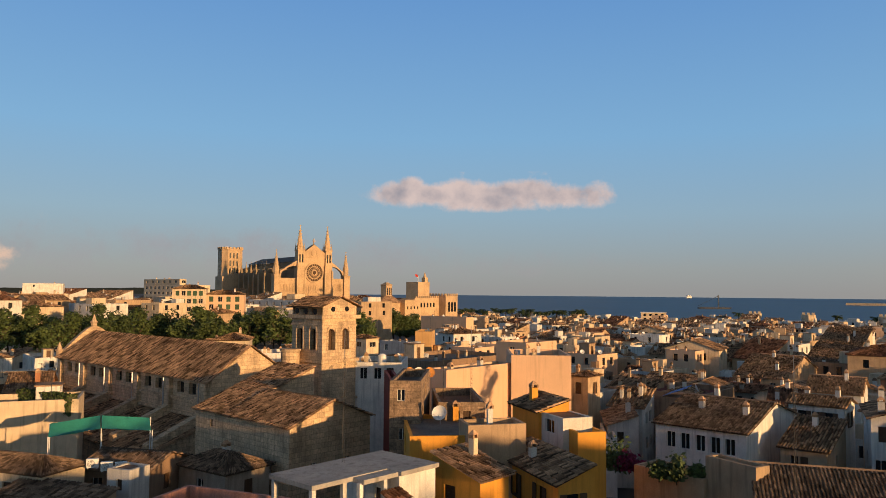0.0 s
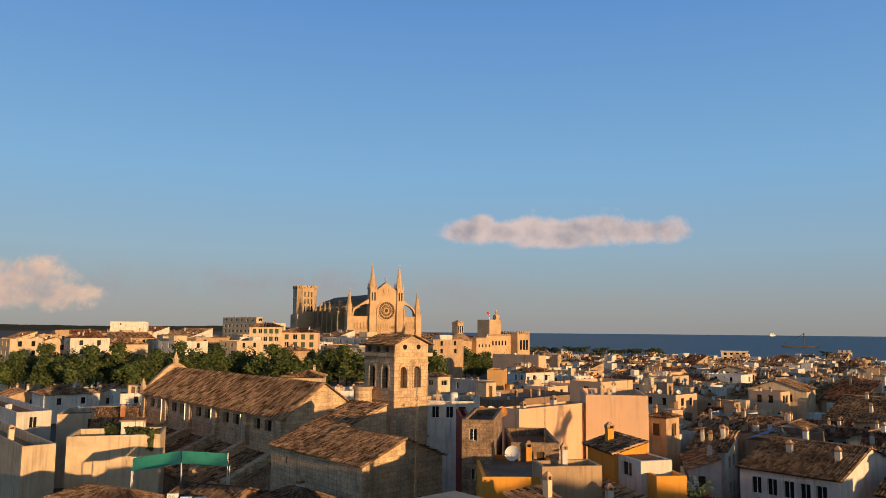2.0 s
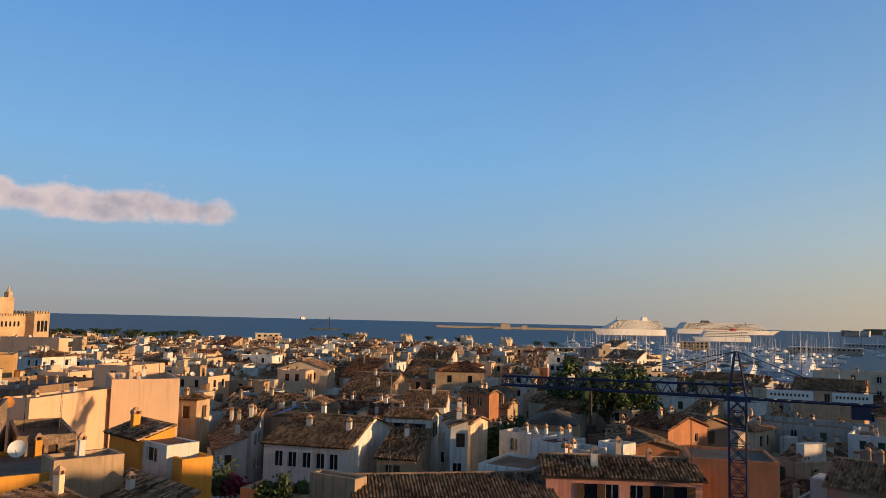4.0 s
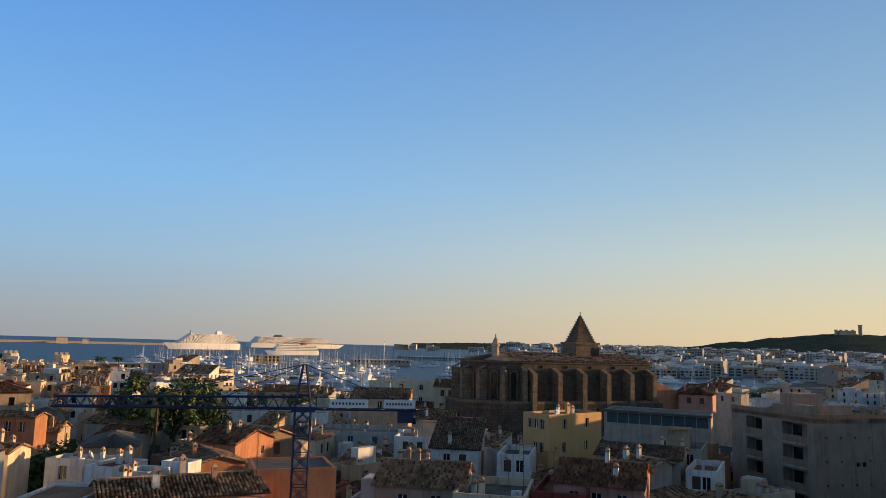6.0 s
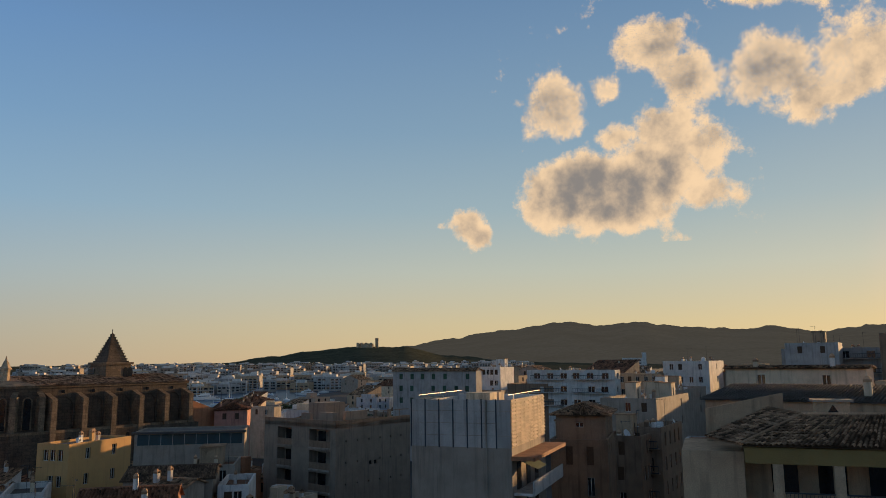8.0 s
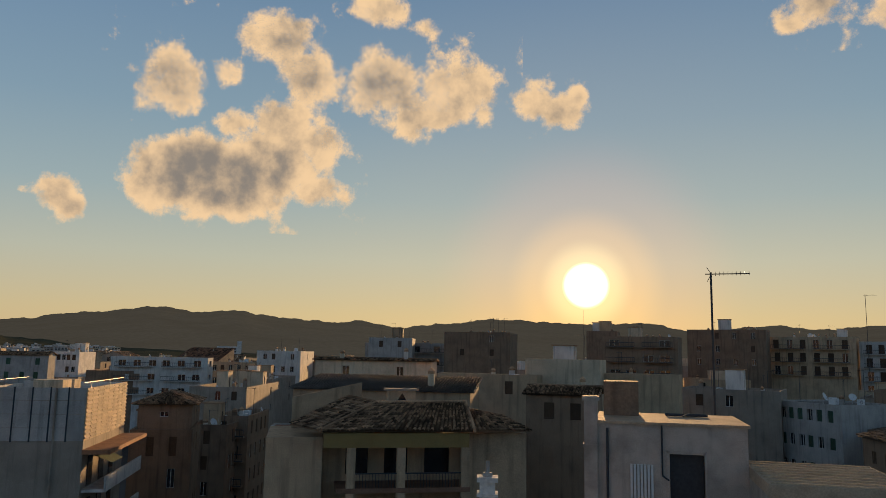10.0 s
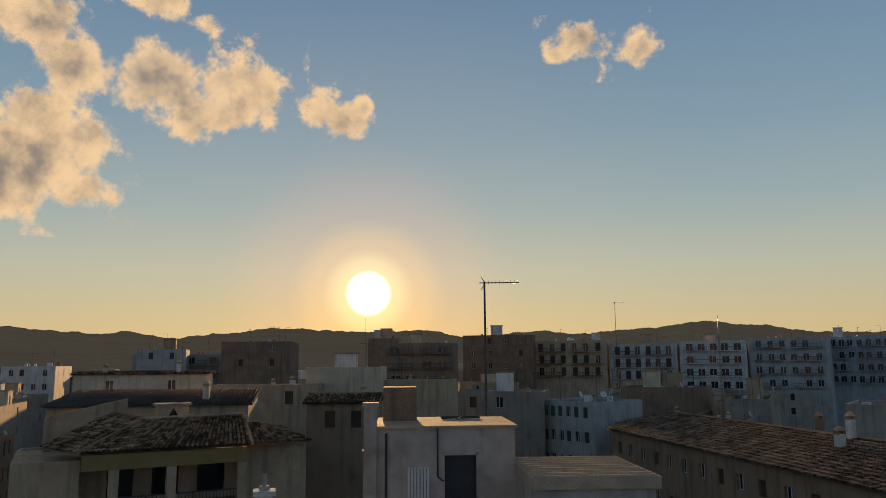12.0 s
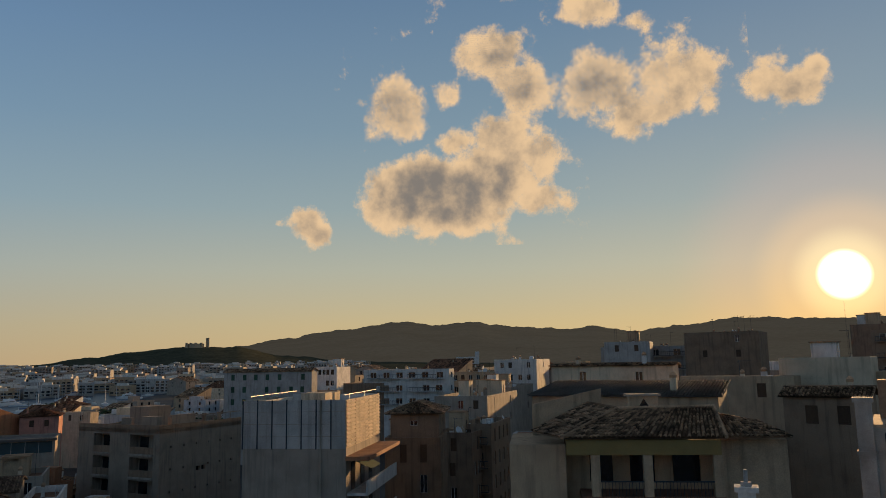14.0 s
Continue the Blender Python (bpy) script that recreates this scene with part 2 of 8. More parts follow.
def sea_material():
    m = mat("evening_sea", (0.010, 0.034, 0.075), rough=0.42, var=0.15, scale=0.004, bump=0.0, spec=0.14)
    nt = m.node_tree
    b = nt.nodes["Principled BSDF"]
    co = nt.nodes.new("ShaderNodeTexCoord")
    mp = nt.nodes.new("ShaderNodeMapping")
    mp.inputs["Scale"].default_value = (1, 0.35, 1)
    n = nt.nodes.new("ShaderNodeTexNoise")
    n.inputs["Scale"].default_value, n.inputs["Detail"].default_value = 0.08, 8
    bp = nt.nodes.new("ShaderNodeBump")
    bp.inputs["Strength"].default_value, bp.inputs["Distance"].default_value = 0.9, 1.2
    nt.links.new(co.outputs["Object"], mp.inputs[0])
    nt.links.new(mp.outputs[0], n.inputs["Vector"])
    nt.links.new(n.outputs["Fac"], bp.inputs["Height"])
    nt.links.new(bp.outputs[0], b.inputs["Normal"])
    return m


SEA = sea_material()


# ---- mesh helpers ----
class Mesh:
    """Collects quads and boxes for one part."""

    def __init__(self):
        self.v, self.f = [], []

    def poly(self, *pts):
        k = len(self.v)
        self.v += [tuple(p) for p in pts]
        self.f.append(tuple(range(k, k + len(pts))))
        return self

    def box(self, x0, y0, z0, x1, y1, z1):
        k = len(self.v)
        self.v += [(x0, y0, z0), (x1, y0, z0), (x1, y1, z0), (x0, y1, z0), (x0, y0, z1), (x1, y0, z1), (x1, y1, z1), (x0, y1, z1)]
        self.f += [tuple(k + i for i in q) for q in ((3, 2, 1, 0), (4, 5, 6, 7), (0, 1, 5, 4), (1, 2, 6, 5), (2, 3, 7, 6), (3, 0, 4, 7))]
        return self

    def prism(self, ring, z0, z1, top=1.0, cx=None, cy=None):
        """Upright prism over a counter-clockwise ring; top scales the upper ring about its centre."""
        n, k = len(ring), len(self.v)
        cx = sum(p[0] for p in ring) / n if cx is None else cx
        cy = sum(p[1] for p in ring) / n if cy is None else cy
        self.v += [(x, y, z0) for x, y in ring]
        if top < 0.001:
            self.v.append((cx, cy, z1))
            self.f += [(k + i, k + (i + 1) % n, k + n) for i in range(n)]
        else:
            self.v += [(cx + (x - cx) * top, cy + (y - cy) * top, z1) for x, y in ring]
            self.f += [(k + i, k + (i + 1) % n, k + n + (i + 1) % n, k + n + i) for i in range(n)]
            self.f.append(tuple(range(k + n, k + 2 * n)))
        self.f.append(tuple(range(k + n - 1, k - 1, -1)))
        return self

    def tube(self, a, b, r, n=6, r2=None):
        a, b = Vector(a), Vector(b)
        d = (b - a).normalized()
        s = d.orthogonal().normalized()
        t = d.cross(s)
        k = len(self.v)
        for p, q in ((a, r), (b, r if r2 is None else r2)):
            self.v += [tuple(p + q * (math.cos(2 * math.pi * i / n) * s + math.sin(2 * math.pi * i / n) * t)) for i in range(n)]
        self.f += [(k + i, k + (i + 1) % n, k + n + (i + 1) % n, k + n + i) for i in range(n)]
        self.f += [tuple(range(k + n - 1, k - 1, -1)), tuple(range(k + n, k + 2 * n))]
        return self

    def data(self, name):
        me = bpy.data.meshes.new(name)
        me.from_pydata(self.v, [], self.f)
        me.update()
        return me


def ngon(n, r, cx=0, cy=0, turn=0.0):
    return [(cx + r * math.cos(2 * math.pi * i / n + turn), cy + r * math.sin(2 * math.pi * i / n + turn)) for i in range(n)]


class Sink:
    """Gathers the far town, too small to pick apart, into one mesh with its materials."""

    def __init__(self):
        self.v, self.f, self.mi, self.mats, self.m, self.matrix_basis = [], [], [], [], Matrix(), Matrix()

    def add(self, m, material, at=None):
        t = self.m if at is None else self.m @ at
        vs, fs = (m.v, m.f) if isinstance(m, Mesh) else ([v.co for v in m.vertices], [tuple(p.vertices) for p in m.polygons])
        if material not in self.mats:
            self.mats.append(material)
        k = len(self.v)
        self.v += [tuple(t @ Vector(p)) for p in vs]
        self.f += [tuple(k + i for i in q) for q in fs]
        self.mi += [self.mats.index(material)] * len(fs)
        return self

    def make(self, name, label, category):
        me = bpy.data.meshes.new(name)
        me.from_pydata(self.v, [], self.f)
        for q in self.mats:
            me.materials.append(q)
        me.polygons.foreach_set("material_index", self.mi)
        me.update()
        return tagged(new(name, me), label, category, kind="stuff")


def part(name, m, material, parent, label="", at=None, smooth=False):
    if isinstance(parent, Sink):
        return parent.add(m, material, at)
    me = m if isinstance(m, bpy.types.Mesh) else m.data(name)
    if not me.materials:
        me.materials.append(material)
    if smooth:
        me.shade_smooth()
    ob = new(name, me)
    ob.parent = parent
    if at is not None:
        ob.matrix_basis = at
    return tagged(ob, label)


def thing(name, label, category, group="", kind="", at=None):
    ob = new(name)
    ob.empty_display_size = 0.3
    if at is not None:
        ob.matrix_basis = at
    return tagged(ob, label, category, group, kind)


def at(bearing, dist, z=0.0, turn=0.0):
    """A pose on the plan by bearing from the terrace and distance."""
    return pose(dist * math.sin(radians(bearing)), dist * math.cos(radians(bearing)), z, 0, 0, turn)


def shore_height(x, y):
    """Height of the street level: the old town slopes down to the sea."""
    d = math.hypot(x, y)
    b = math.degrees(math.atan2(x, y))
    top = 9.0
    if 40 < b < 100:
        k = min(1.0, max(0.0, (d - 90) / 220))
        return top - 7.2 * k * min(1.0, (b - 40) / 6)
    if b < -4 or b > 100:
        return top
    k = min(1.0, max(0.0, (d - 150) / 330))
    return top - 7.2 * k


# ---- walls with real openings ----
def wall_face(m, o, u, width, z0, z1, holes, depth=0.25, gable=None):
    """A wall from o along u (unit, outward normal to its right) with rectangular openings (s, z, w, h) and their reveals."""
    ux, uy = u
    nx, ny = uy, -ux
    P = lambda s, z, d=0.0: (o[0] + ux * s - nx * d, o[1] + uy * s - ny * d, z)
    ss = sorted({0.0, width, *[h[0] for h in holes], *[h[0] + h[2] for h in holes]})
    zs = sorted({z0, z1, *[h[1] for h in holes], *[h[1] + h[3] for h in holes]})
    for a, b in zip(ss, ss[1:]):
        run = None
        for c, d in zip(zs, zs[1:]):
            hole = any(h[0] - 1e-6 <= a and b <= h[0] + h[2] + 1e-6 and h[1] - 1e-6 <= c and d <= h[1] + h[3] + 1e-6 for h in holes)
            if hole:
                if run is not None:
                    m.poly(P(a, run), P(b, run), P(b, c), P(a, c))
                run = None
            elif run is None:
                run = c
        if run is not None:
            m.poly(P(a, run), P(b, run), P(b, z1), P(a, z1))
    for s, z, w, h in holes:
        m.poly(P(s, z), P(s + w, z), P(s + w, z, depth), P(s, z, depth))
        m.poly(P(s, z + h, depth), P(s + w, z + h, depth), P(s + w, z + h), P(s, z + h))
        m.poly(P(s, z, depth), P(s, z + h, depth), P(s, z + h), P(s, z))
        m.poly(P(s + w, z), P(s + w, z + h), P(s + w, z + h, depth), P(s + w, z, depth))


PANES = {}
FLATS = []


def window_meshes(w, h, style):
    key = (round(w, 1), round(h, 1), style)
    if key in PANES:
        return PANES[key]
    w, h = key[0] + 0.06, key[1] + 0.06
    pane = Mesh().box(-w / 2, -0.02, 0, w / 2, 0.0, h)
    fr = Mesh()
    t = 0.07
    if style == "shutter":
        fr.box(-w / 2, -0.06, 0.0, w / 2, -0.03, h)
        for sx in (-1, 1):
            x0, x1 = sorted((0.02 * sx, w / 2 * sx))
            fr.box(x0, -0.09, 0.0, x1, -0.05, h)
            k = int(h / 0.16)
            for i in range(k):
                fr.box(x0 + 0.06, -0.115, 0.06 + i * h / k, x1 - 0.06, -0.09, 0.06 + i * h / k + 0.07)
    elif style == "open":
        for sx in (-1, 1):
            x0, x1 = sorted((sx * w * 0.49, sx * w * 0.98))
            fr.box(x0, -0.33, 0.0, x1, -0.28, h)
        fr.box(-w * 0.5, -0.32, -0.06, w * 0.5, -0.02, 0.05)
    else:
        for x0, x1, z0, z1 in ((-w / 2, -w / 2 + t, 0, h), (w / 2 - t, w / 2, 0, h), (-w / 2 + t, w / 2 - t, 0, t), (-w / 2 + t, w / 2 - t, h - t, h), (-t / 2, t / 2, t, h - t)):
            fr.box(x0, -0.06, z0, x1, -0.02, z1)
    PANES[key] = (fr.data("window"), pane.data("pane"))
    return PANES[key]


def add_windows(parent, o, u, holes, depth, style, full=True):
    ux, uy = u
    nx, ny = uy, -ux
    turn = math.degrees(math.atan2(uy, ux))
    for s, z, w, h in holes:
        st = style if isinstance(style, str) else random.choice(style)
        fr, pn = window_meshes(w, h, st)
        q = depth - 0.02
        p = pose(o[0] + ux * (s + w / 2) - nx * q, o[1] + uy * (s + w / 2) - ny * q, z - 0.03, 0, 0, turn)
        if full:
            win = part("window", fr, {"shutter": random.choice((WOOD, WOOD, GREENW)), "open": WOOD, "glass": FRAME}[st], parent, at=p)
            part("pane", pn, GLASS, win)
        else:
            part("window", pn, GLASS, parent, at=p)


def tile_sheet(m, a, b, c, d, pitch=0.27, course=0.5, rise=0.11, jitter=0.04):
    """Barrel tiles over the quad a-b (eave) and d-c (ridge); every tile is a little arch of its own, laid over the one below."""
    a, b, c, d = map(Vector, (a, b, c, d))
    n = max(2, int((b - a).length / pitch))
    k = max(2, int(((d - a).length + (c - b).length) / 2 / course))
    nrm = (b - a).cross(d - a).normalized()
    prof = ((0.12, 0.0), (0.32, rise), (0.68, rise), (0.88, 0.0))
    R = random.random
    for j in range(k):
        v0, v1 = j / k, min(1.0, (j + 1.25) / k)
        for i in range(n):
            base = len(m.v)
            dz, dv, du = R() * jitter, (R() - 0.5) * 0.16 / k, (R() - 0.5) * 0.25 / n
            for v, up in ((v0 + (dv if j else 0), rise * 0.55 + dz), (v1, 0.0)):
                e0, e1 = a.lerp(d, v), b.lerp(c, v)
                for uu, hh in prof:
                    m.v.append(tuple(e0.lerp(e1, (i + uu) / n + du) + nrm * (hh + up + 0.01)))
            m.f += [(base + q, base + q + 1, base + q + 5, base + q + 4) for q in range(3)]
    m.poly(a, b, c, d)


def auto_holes(width, z0, z1, cols, rows, w=0.9, h=1.4, top=0.7, pitch=3.0, skip=0.12, margin=0.8):
    out = []
    for r in range(rows):
        z = z1 - top - h - r * pitch
        if z < z0 + 0.4:
            break
        for c in range(cols):
            if random.random() < skip:
                continue
            s = margin + (width - 2 * margin) * (c + 0.5) / cols - w / 2 + random.uniform(-0.15, 0.15)
            if s > 0.2 and s + w < width - 0.2 and (not out or out[-1][1] != z or s > out[-1][0] + out[-1][2] + 0.15):
                out.append((s, z, w, h))
    return out


def chimney(parent, x, y, z, h=1.5, w=0.6, material=None, cap=True):
    c = part("chimney", Mesh().box(x - w / 2, y - w / 2, z - 0.8, x + w / 2, y + w / 2, z + h), material or CREAM, parent)
    if cap:
        m = Mesh()
        for sx in (-1, 1):
            m.box(x + sx * w * 0.45 - 0.07, y - w * 0.5, z + h, x + sx * w * 0.45 + 0.07, y + w * 0.5, z + h + 0.22)
        m.prism([(x - w * .6, y - w * .55), (x + w * .6, y - w * .55), (x + w * .6, y + w * .55), (x - w * .6, y + w * .55)], z + h + 0.22, z + h + 0.48, 0.25)
        part("chimney_cap", m, TILE, c)


def house(x, y, w, d, R, z1, wall, roof="flat", tile=None, cols=(2, 2), rows=2, win=(0.9, 1.4), style=("glass", "shutter"),
          label="rendered old town house with small windows", z0=None, pitch=0.34, lod=1.0, chims=1, holes=None, over=0.35, parapet=0.7, group="old town houses", full=True, name="house", top=0.7, storey=3.0, skip=0.12, backs=True, sink=None, balcony=False, clutter=True):
    """A house with its near corner at (x, y); its long side runs w metres along bearing R, the other d metres along R - 90."""
    z0 = shore_height(x, y) - 1.0 if z0 is None else z0
    if sink:
        sink.m = pose(x, y, 0, 0, 0, 90 - R)
        h = sink
    else:
        h = thing(name, label, "house", group, at=pose(x, y, 0, 0, 0, 90 - R))
    m = Mesh()
    faces = [((0, 0), (1, 0), w), ((w, 0), (0, 1), d), ((w, d), (-1, 0), w), ((0, d), (0, -1), d)]
    sets = []
    for i, (o, u, L) in enumerate(faces):
        hs = []
        if holes and i in holes:
            hs = holes[i]
        elif (i in (0, 3) or (i == 1 and backs)) and not (holes and i in (0, 3)):
            n = cols[0] if i in (0, 2) else cols[1]
            hs = auto_holes(L, z0, z1, n, rows, *win, skip=skip, top=top, pitch=storey)
        wall_face(m, o, u, L, z0, z1, hs)
        sets.append((o, u, hs))
    t = tile or TILE
    P = 0.27 * lod
    rm = Mesh()
    e = over
    if roof == "flat":
        m2 = Mesh()
        th = 0.25
        for x0, y0, x1, y1 in ((0, 0, w, th), (0, d - th, w, d), (0, th, th, d - th), (w - th, th, w, d - th)):
            m.poly((x0, y0, z1), (x1, y0, z1), (x1, y1, z1), (x0, y1, z1))
        zi = z1 - parapet
        m.poly((th, th, z1), (th, th, zi), (w - th, th, zi), (w - th, th, z1))
        m.poly((w - th, d - th, z1), (w - th, d - th, zi), (th, d - th, zi), (th, d - th, z1))
        m.poly((th, d - th, z1), (th, d - th, zi), (th, th, zi), (th, th, z1))
        m.poly((w - th, th, z1), (w - th, th, zi), (w - th, d - th, zi), (w - th, d - th, z1))
        rm.box(th, th, zi - 0.2, w - th, d - th, zi)
        rt = tile or random.choice((DECK, DECKG, DECK))
        if not sink and clutter:
            FLATS.append((pose(x, y, 0, 0, 0, 90 - R), w, d, zi))
        zr = lambda px, py: zi
    elif roof in ("gable_x", "gable_y"):
        run = d / 2 if roof == "gable_x" else w / 2
        zt = z1 + run * pitch
        ze = z1 - e * pitch
        if roof == "gable_x":
            tile_sheet(rm, (-e, -e, ze), (w + e, -e, ze), (w + e, d / 2, zt), (-e, d / 2, zt), P, 0.45 * lod)
            tile_sheet(rm, (w + e, d + e, ze), (-e, d + e, ze), (-e, d / 2, zt), (w + e, d / 2, zt), P * 2, 0.9 * lod)
            m.poly((0, d, z1), (0, 0, z1), (0, d / 2, zt)).poly((w, 0, z1), (w, d, z1), (w, d / 2, zt))
            rm.tube((-e, d / 2, zt + 0.05), (w + e, d / 2, zt + 0.05), 0.14)
        else:
            tile_sheet(rm, (-e, d + e, ze), (-e, -e, ze), (w / 2, -e, zt), (w / 2, d + e, zt), P, 0.45 * lod)
            tile_sheet(rm, (w + e, -e, ze), (w + e, d + e, ze), (w / 2, d + e, zt), (w / 2, -e, zt), P, 0.45 * lod)
            m.poly((0, 0, z1), (w, 0, z1), (w / 2, 0, zt)).poly((w, d, z1), (0, d, z1), (w / 2, d, zt))
            rm.tube((w / 2, -e, zt + 0.05), (w / 2, d + e, zt + 0.05), 0.14)
        rt = t
        zr = lambda px, py: z1 + pitch * (min(py, d - py) if roof == "gable_x" else min(px, w - px))
    elif roof in ("shed_a", "shed_b"):
        # shed_a falls to the long side, shed_b to the other visible side
        L = d if roof == "shed_a" else w
        zt = z1 + L * pitch
        ze = z1 - e * pitch
        if roof == "shed_a":
            tile_sheet(rm, (-e, -e, ze), (w + e, -e, ze), (w + e, d, zt), (-e, d, zt), P, 0.45 * lod)
            m.poly((0, d, z1), (0, 0, z1), (0, d, zt)).poly((w, 0, z1), (w, d, z1), (w, d, zt)).poly((w, d, z1), (0, d, z1), (0, d, zt), (w, d, zt))
            zr = lambda px, py: z1 + pitch * py
        else:
            tile_sheet(rm, (-e, d + e, ze), (-e, -e, ze), (w, -e, zt), (w, d + e, zt), P, 0.45 * lod)
            m.poly((0, 0, z1), (w, 0, z1), (w, 0, zt)).poly((w, d, z1), (0, d, z1), (w, d, zt)).poly((w, 0, z1), (w, d, z1), (w, d, zt), (w, 0, zt))
            zr = lambda px, py: z1 + pitch * px
        rt = t
    else:
        # hipped
        r = min(w, d) / 2
        zt = z1 + (r + e) * pitch
        c = [(-e, -e), (w + e, -e), (w + e, d + e), (-e, d + e)]
        if w >= d:
            r0, r1 = (r, d / 2), (w - r, d / 2)
            quads = ((c[0], c[1], r1, r0), (c[2], c[3], r0, r1), (c[1], c[2], r1, r1), (c[3], c[0], r0, r0))
        else:
            r0, r1 = (w / 2, r), (w / 2, d - r)
            quads = ((c[0], c[1], r0, r0), (c[2], c[3], r1, r1), (c[1], c[2], r1, r0), (c[3], c[0], r0, r1))
        for p, q, s, u in quads:
            tile_sheet(rm, (*p, z1), (*q, z1), (*s, zt), (*u, zt), P, 0.45 * lod)
        rt = t
        zr = lambda px, py: z1 + pitch * min(px, py, w - px, d - py)
        m.poly((0, 0, z1 - 0.02), (0, d, z1 - 0.02), (w, d, z1 - 0.02), (w, 0, z1 - 0.02))
    part("wall", m, wall, h)
    part("roof", rm, rt, h)
    for o, u, hs in sets:
        add_windows(h, o, u, hs, 0.25, style, full)
    if sink and roof == "flat" and random.random() < 0.7:
        bw, bd = w * random.uniform(0.25, 0.5), d * random.uniform(0.25, 0.5)
        bx, by = random.uniform(0.3, w - bw - 0.3), random.uniform(0.3, d - bd - 0.3)
        part("roof_box", Mesh().box(bx, by, zi, bx + bw, by + bd, zi + random.uniform(1.8, 3.0)), random.choice((WHITE, CREAM, wall)), h)
    if balcony:
        for r in range(rows):
            z = z1 - top - win[1] - r * storey - 0.12
            for s0, s1 in ((0.06, 0.46), (0.56, 0.94)):
                b = part("balcony", Mesh().box(-1.1, d * s0, z - 0.12, -0.003, d * s1, z + 0.04), wall, h)
                rail = Mesh().box(-1.1, d * s0, z + 0.85, -1.04, d * s1, z + 0.95).box(-1.08, d * s0, z + 0.04, -1.05, d * s1, z + 0.14)
                n = max(4, int(d * (s1 - s0) / 0.4))
                for i in range(n + 1):
                    yy = d * s0 + d * (s1 - s0) * i / n
                    rail.box(-1.09, yy - 0.02, z + 0.04, -1.05, yy + 0.02, z + 0.9)
                part("railing", rail, DARKM, b)
    for i in range(chims):
        px, py = random.uniform(0.15, 0.85) * w, random.uniform(0.15, 0.85) * d
        chimney(h, px, py, zr(px, py), random.uniform(0.6, 1.3), random.uniform(0.35, 0.55), random.choice((wall, CREAM, WHITE)))
    return h


# ---- ground, sea, hills ----
def polar_sheet(name, b0, b1, nb, ds, height, material, label, category, kind="structure", jag=None):
    m = Mesh()
    for b in range(nb + 1):
        bb = radians(b0 + (b1 - b0) * b / nb)
        for d in ds:
            m.v.append((d * math.sin(bb), d * math.cos(bb), height(math.degrees(bb), d)))
    k = len(ds)
    for b in range(nb):
        for i in range(k - 1):
            m.f.append((b * k + i, b * k + i + 1, (b + 1) * k + i + 1, (b + 1) * k + i))
    me = m.data(name)
    me.materials.append(material)
    me.shade_smooth()
    return tagged(new(name, me), label, category, kind=kind)


def coast(b):
    """Distance of the shore line on each bearing."""
    table = ((-180, 4900), (-40, 4900), (-20, 4900), (-8, 1500), (-3, 820), (4, 720), (20, 700), (36, 600), (42, 480), (47, 350), (62, 330), (72, 420), (78, 460), (84, 560), (89, 1250), (93, 4900), (180, 4900))
    for (p, v), (q, u) in zip(table, table[1:]):
        if p <= b <= q:
            return v + (u - v) * (b - p) / (q - p)
    return 4900


def ground_height(b, d):
    b = (b + 180) % 360 - 180
    c = coast(b)
    if d >= c:
        return -3.0
    x, y = d * math.sin(radians(b)), d * math.cos(radians(b))
    return min(shore_height(x, y), 0.6 + (c - d) * 0.12)


polar_sheet("ground", -180, 180, 240, [0.0, 20, 60, 120, 200, 260, 300, 330, 350, 380, 400, 430, 470, 500, 520, 560, 600, 640, 680, 700, 720, 760, 820, 900, 1300, 1500, 2500, 4890], ground_height, ROAD, "dark paved streets sloping down to the shore", "ground")
sea = tagged(new("water", Mesh().prism(ngon(96, 4900), -8, 0).data("water")), "deep blue evening sea with fine ripples", "sea", kind="structure")
sea.data.materials.append(SEA)


def ridge_line(table, b):
    for (p, v), (q, u) in zip(table, table[1:]):
        if p <= b <= q:
            k = (b - p) / (q - p)
            k = k * k * (3 - 2 * k)
            return v + (u - v) * k
    return 0.0


def ridge(name, table, dist, depth, material, label, rough, step=0.12):
    """A hill range: its skyline rises by the table of bearing and height."""
    b0, b1 = table[0][0], table[-1][0]
    n = int((b1 - b0) / step)
    ds = [dist - depth * k for k in (0, 0.12, 0.3, 0.5, 0.75, 1.0)]

    def hgt(b, d):
        k = 1 - (dist - d) / depth
        z = ridge_line(table, b)
        p = (b * 0.35, d * 0.0012, 3.1)
        z += rough * (noise.noise((b * 1.3, 0.3, 1.0)) + 0.5 * noise.noise((b * 4.1, 0.7, 2.0)) + 0.12 * noise.noise((b * 13, 0.7, 2.0))) * min(1, z / 40) * max(0.0, k) ** 8
        return max(-2.0, z * k ** 0.8 + rough * 1.2 * noise.noise((b * 0.25, k * 1.5, 3.0)) * k * (1 - k) * 4)

    return polar_sheet(name, b0, b1, n, ds[::-1], hgt, material, label, "hill")


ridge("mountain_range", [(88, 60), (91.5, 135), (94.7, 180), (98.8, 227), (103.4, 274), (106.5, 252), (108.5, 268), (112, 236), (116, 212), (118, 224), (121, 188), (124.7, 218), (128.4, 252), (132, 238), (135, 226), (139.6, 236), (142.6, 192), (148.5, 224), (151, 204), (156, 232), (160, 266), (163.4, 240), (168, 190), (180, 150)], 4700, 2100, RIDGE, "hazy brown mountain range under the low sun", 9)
ridge("castle_hill", [(66, 26), (73, 36), (78, 38), (82, 62), (84.5, 80), (88.2, 96), (91.3, 92), (95, 58), (100, 34), (112, 20)], 2850, 900, FOREST, "pine-covered hill with a castle on its top", 3.5)
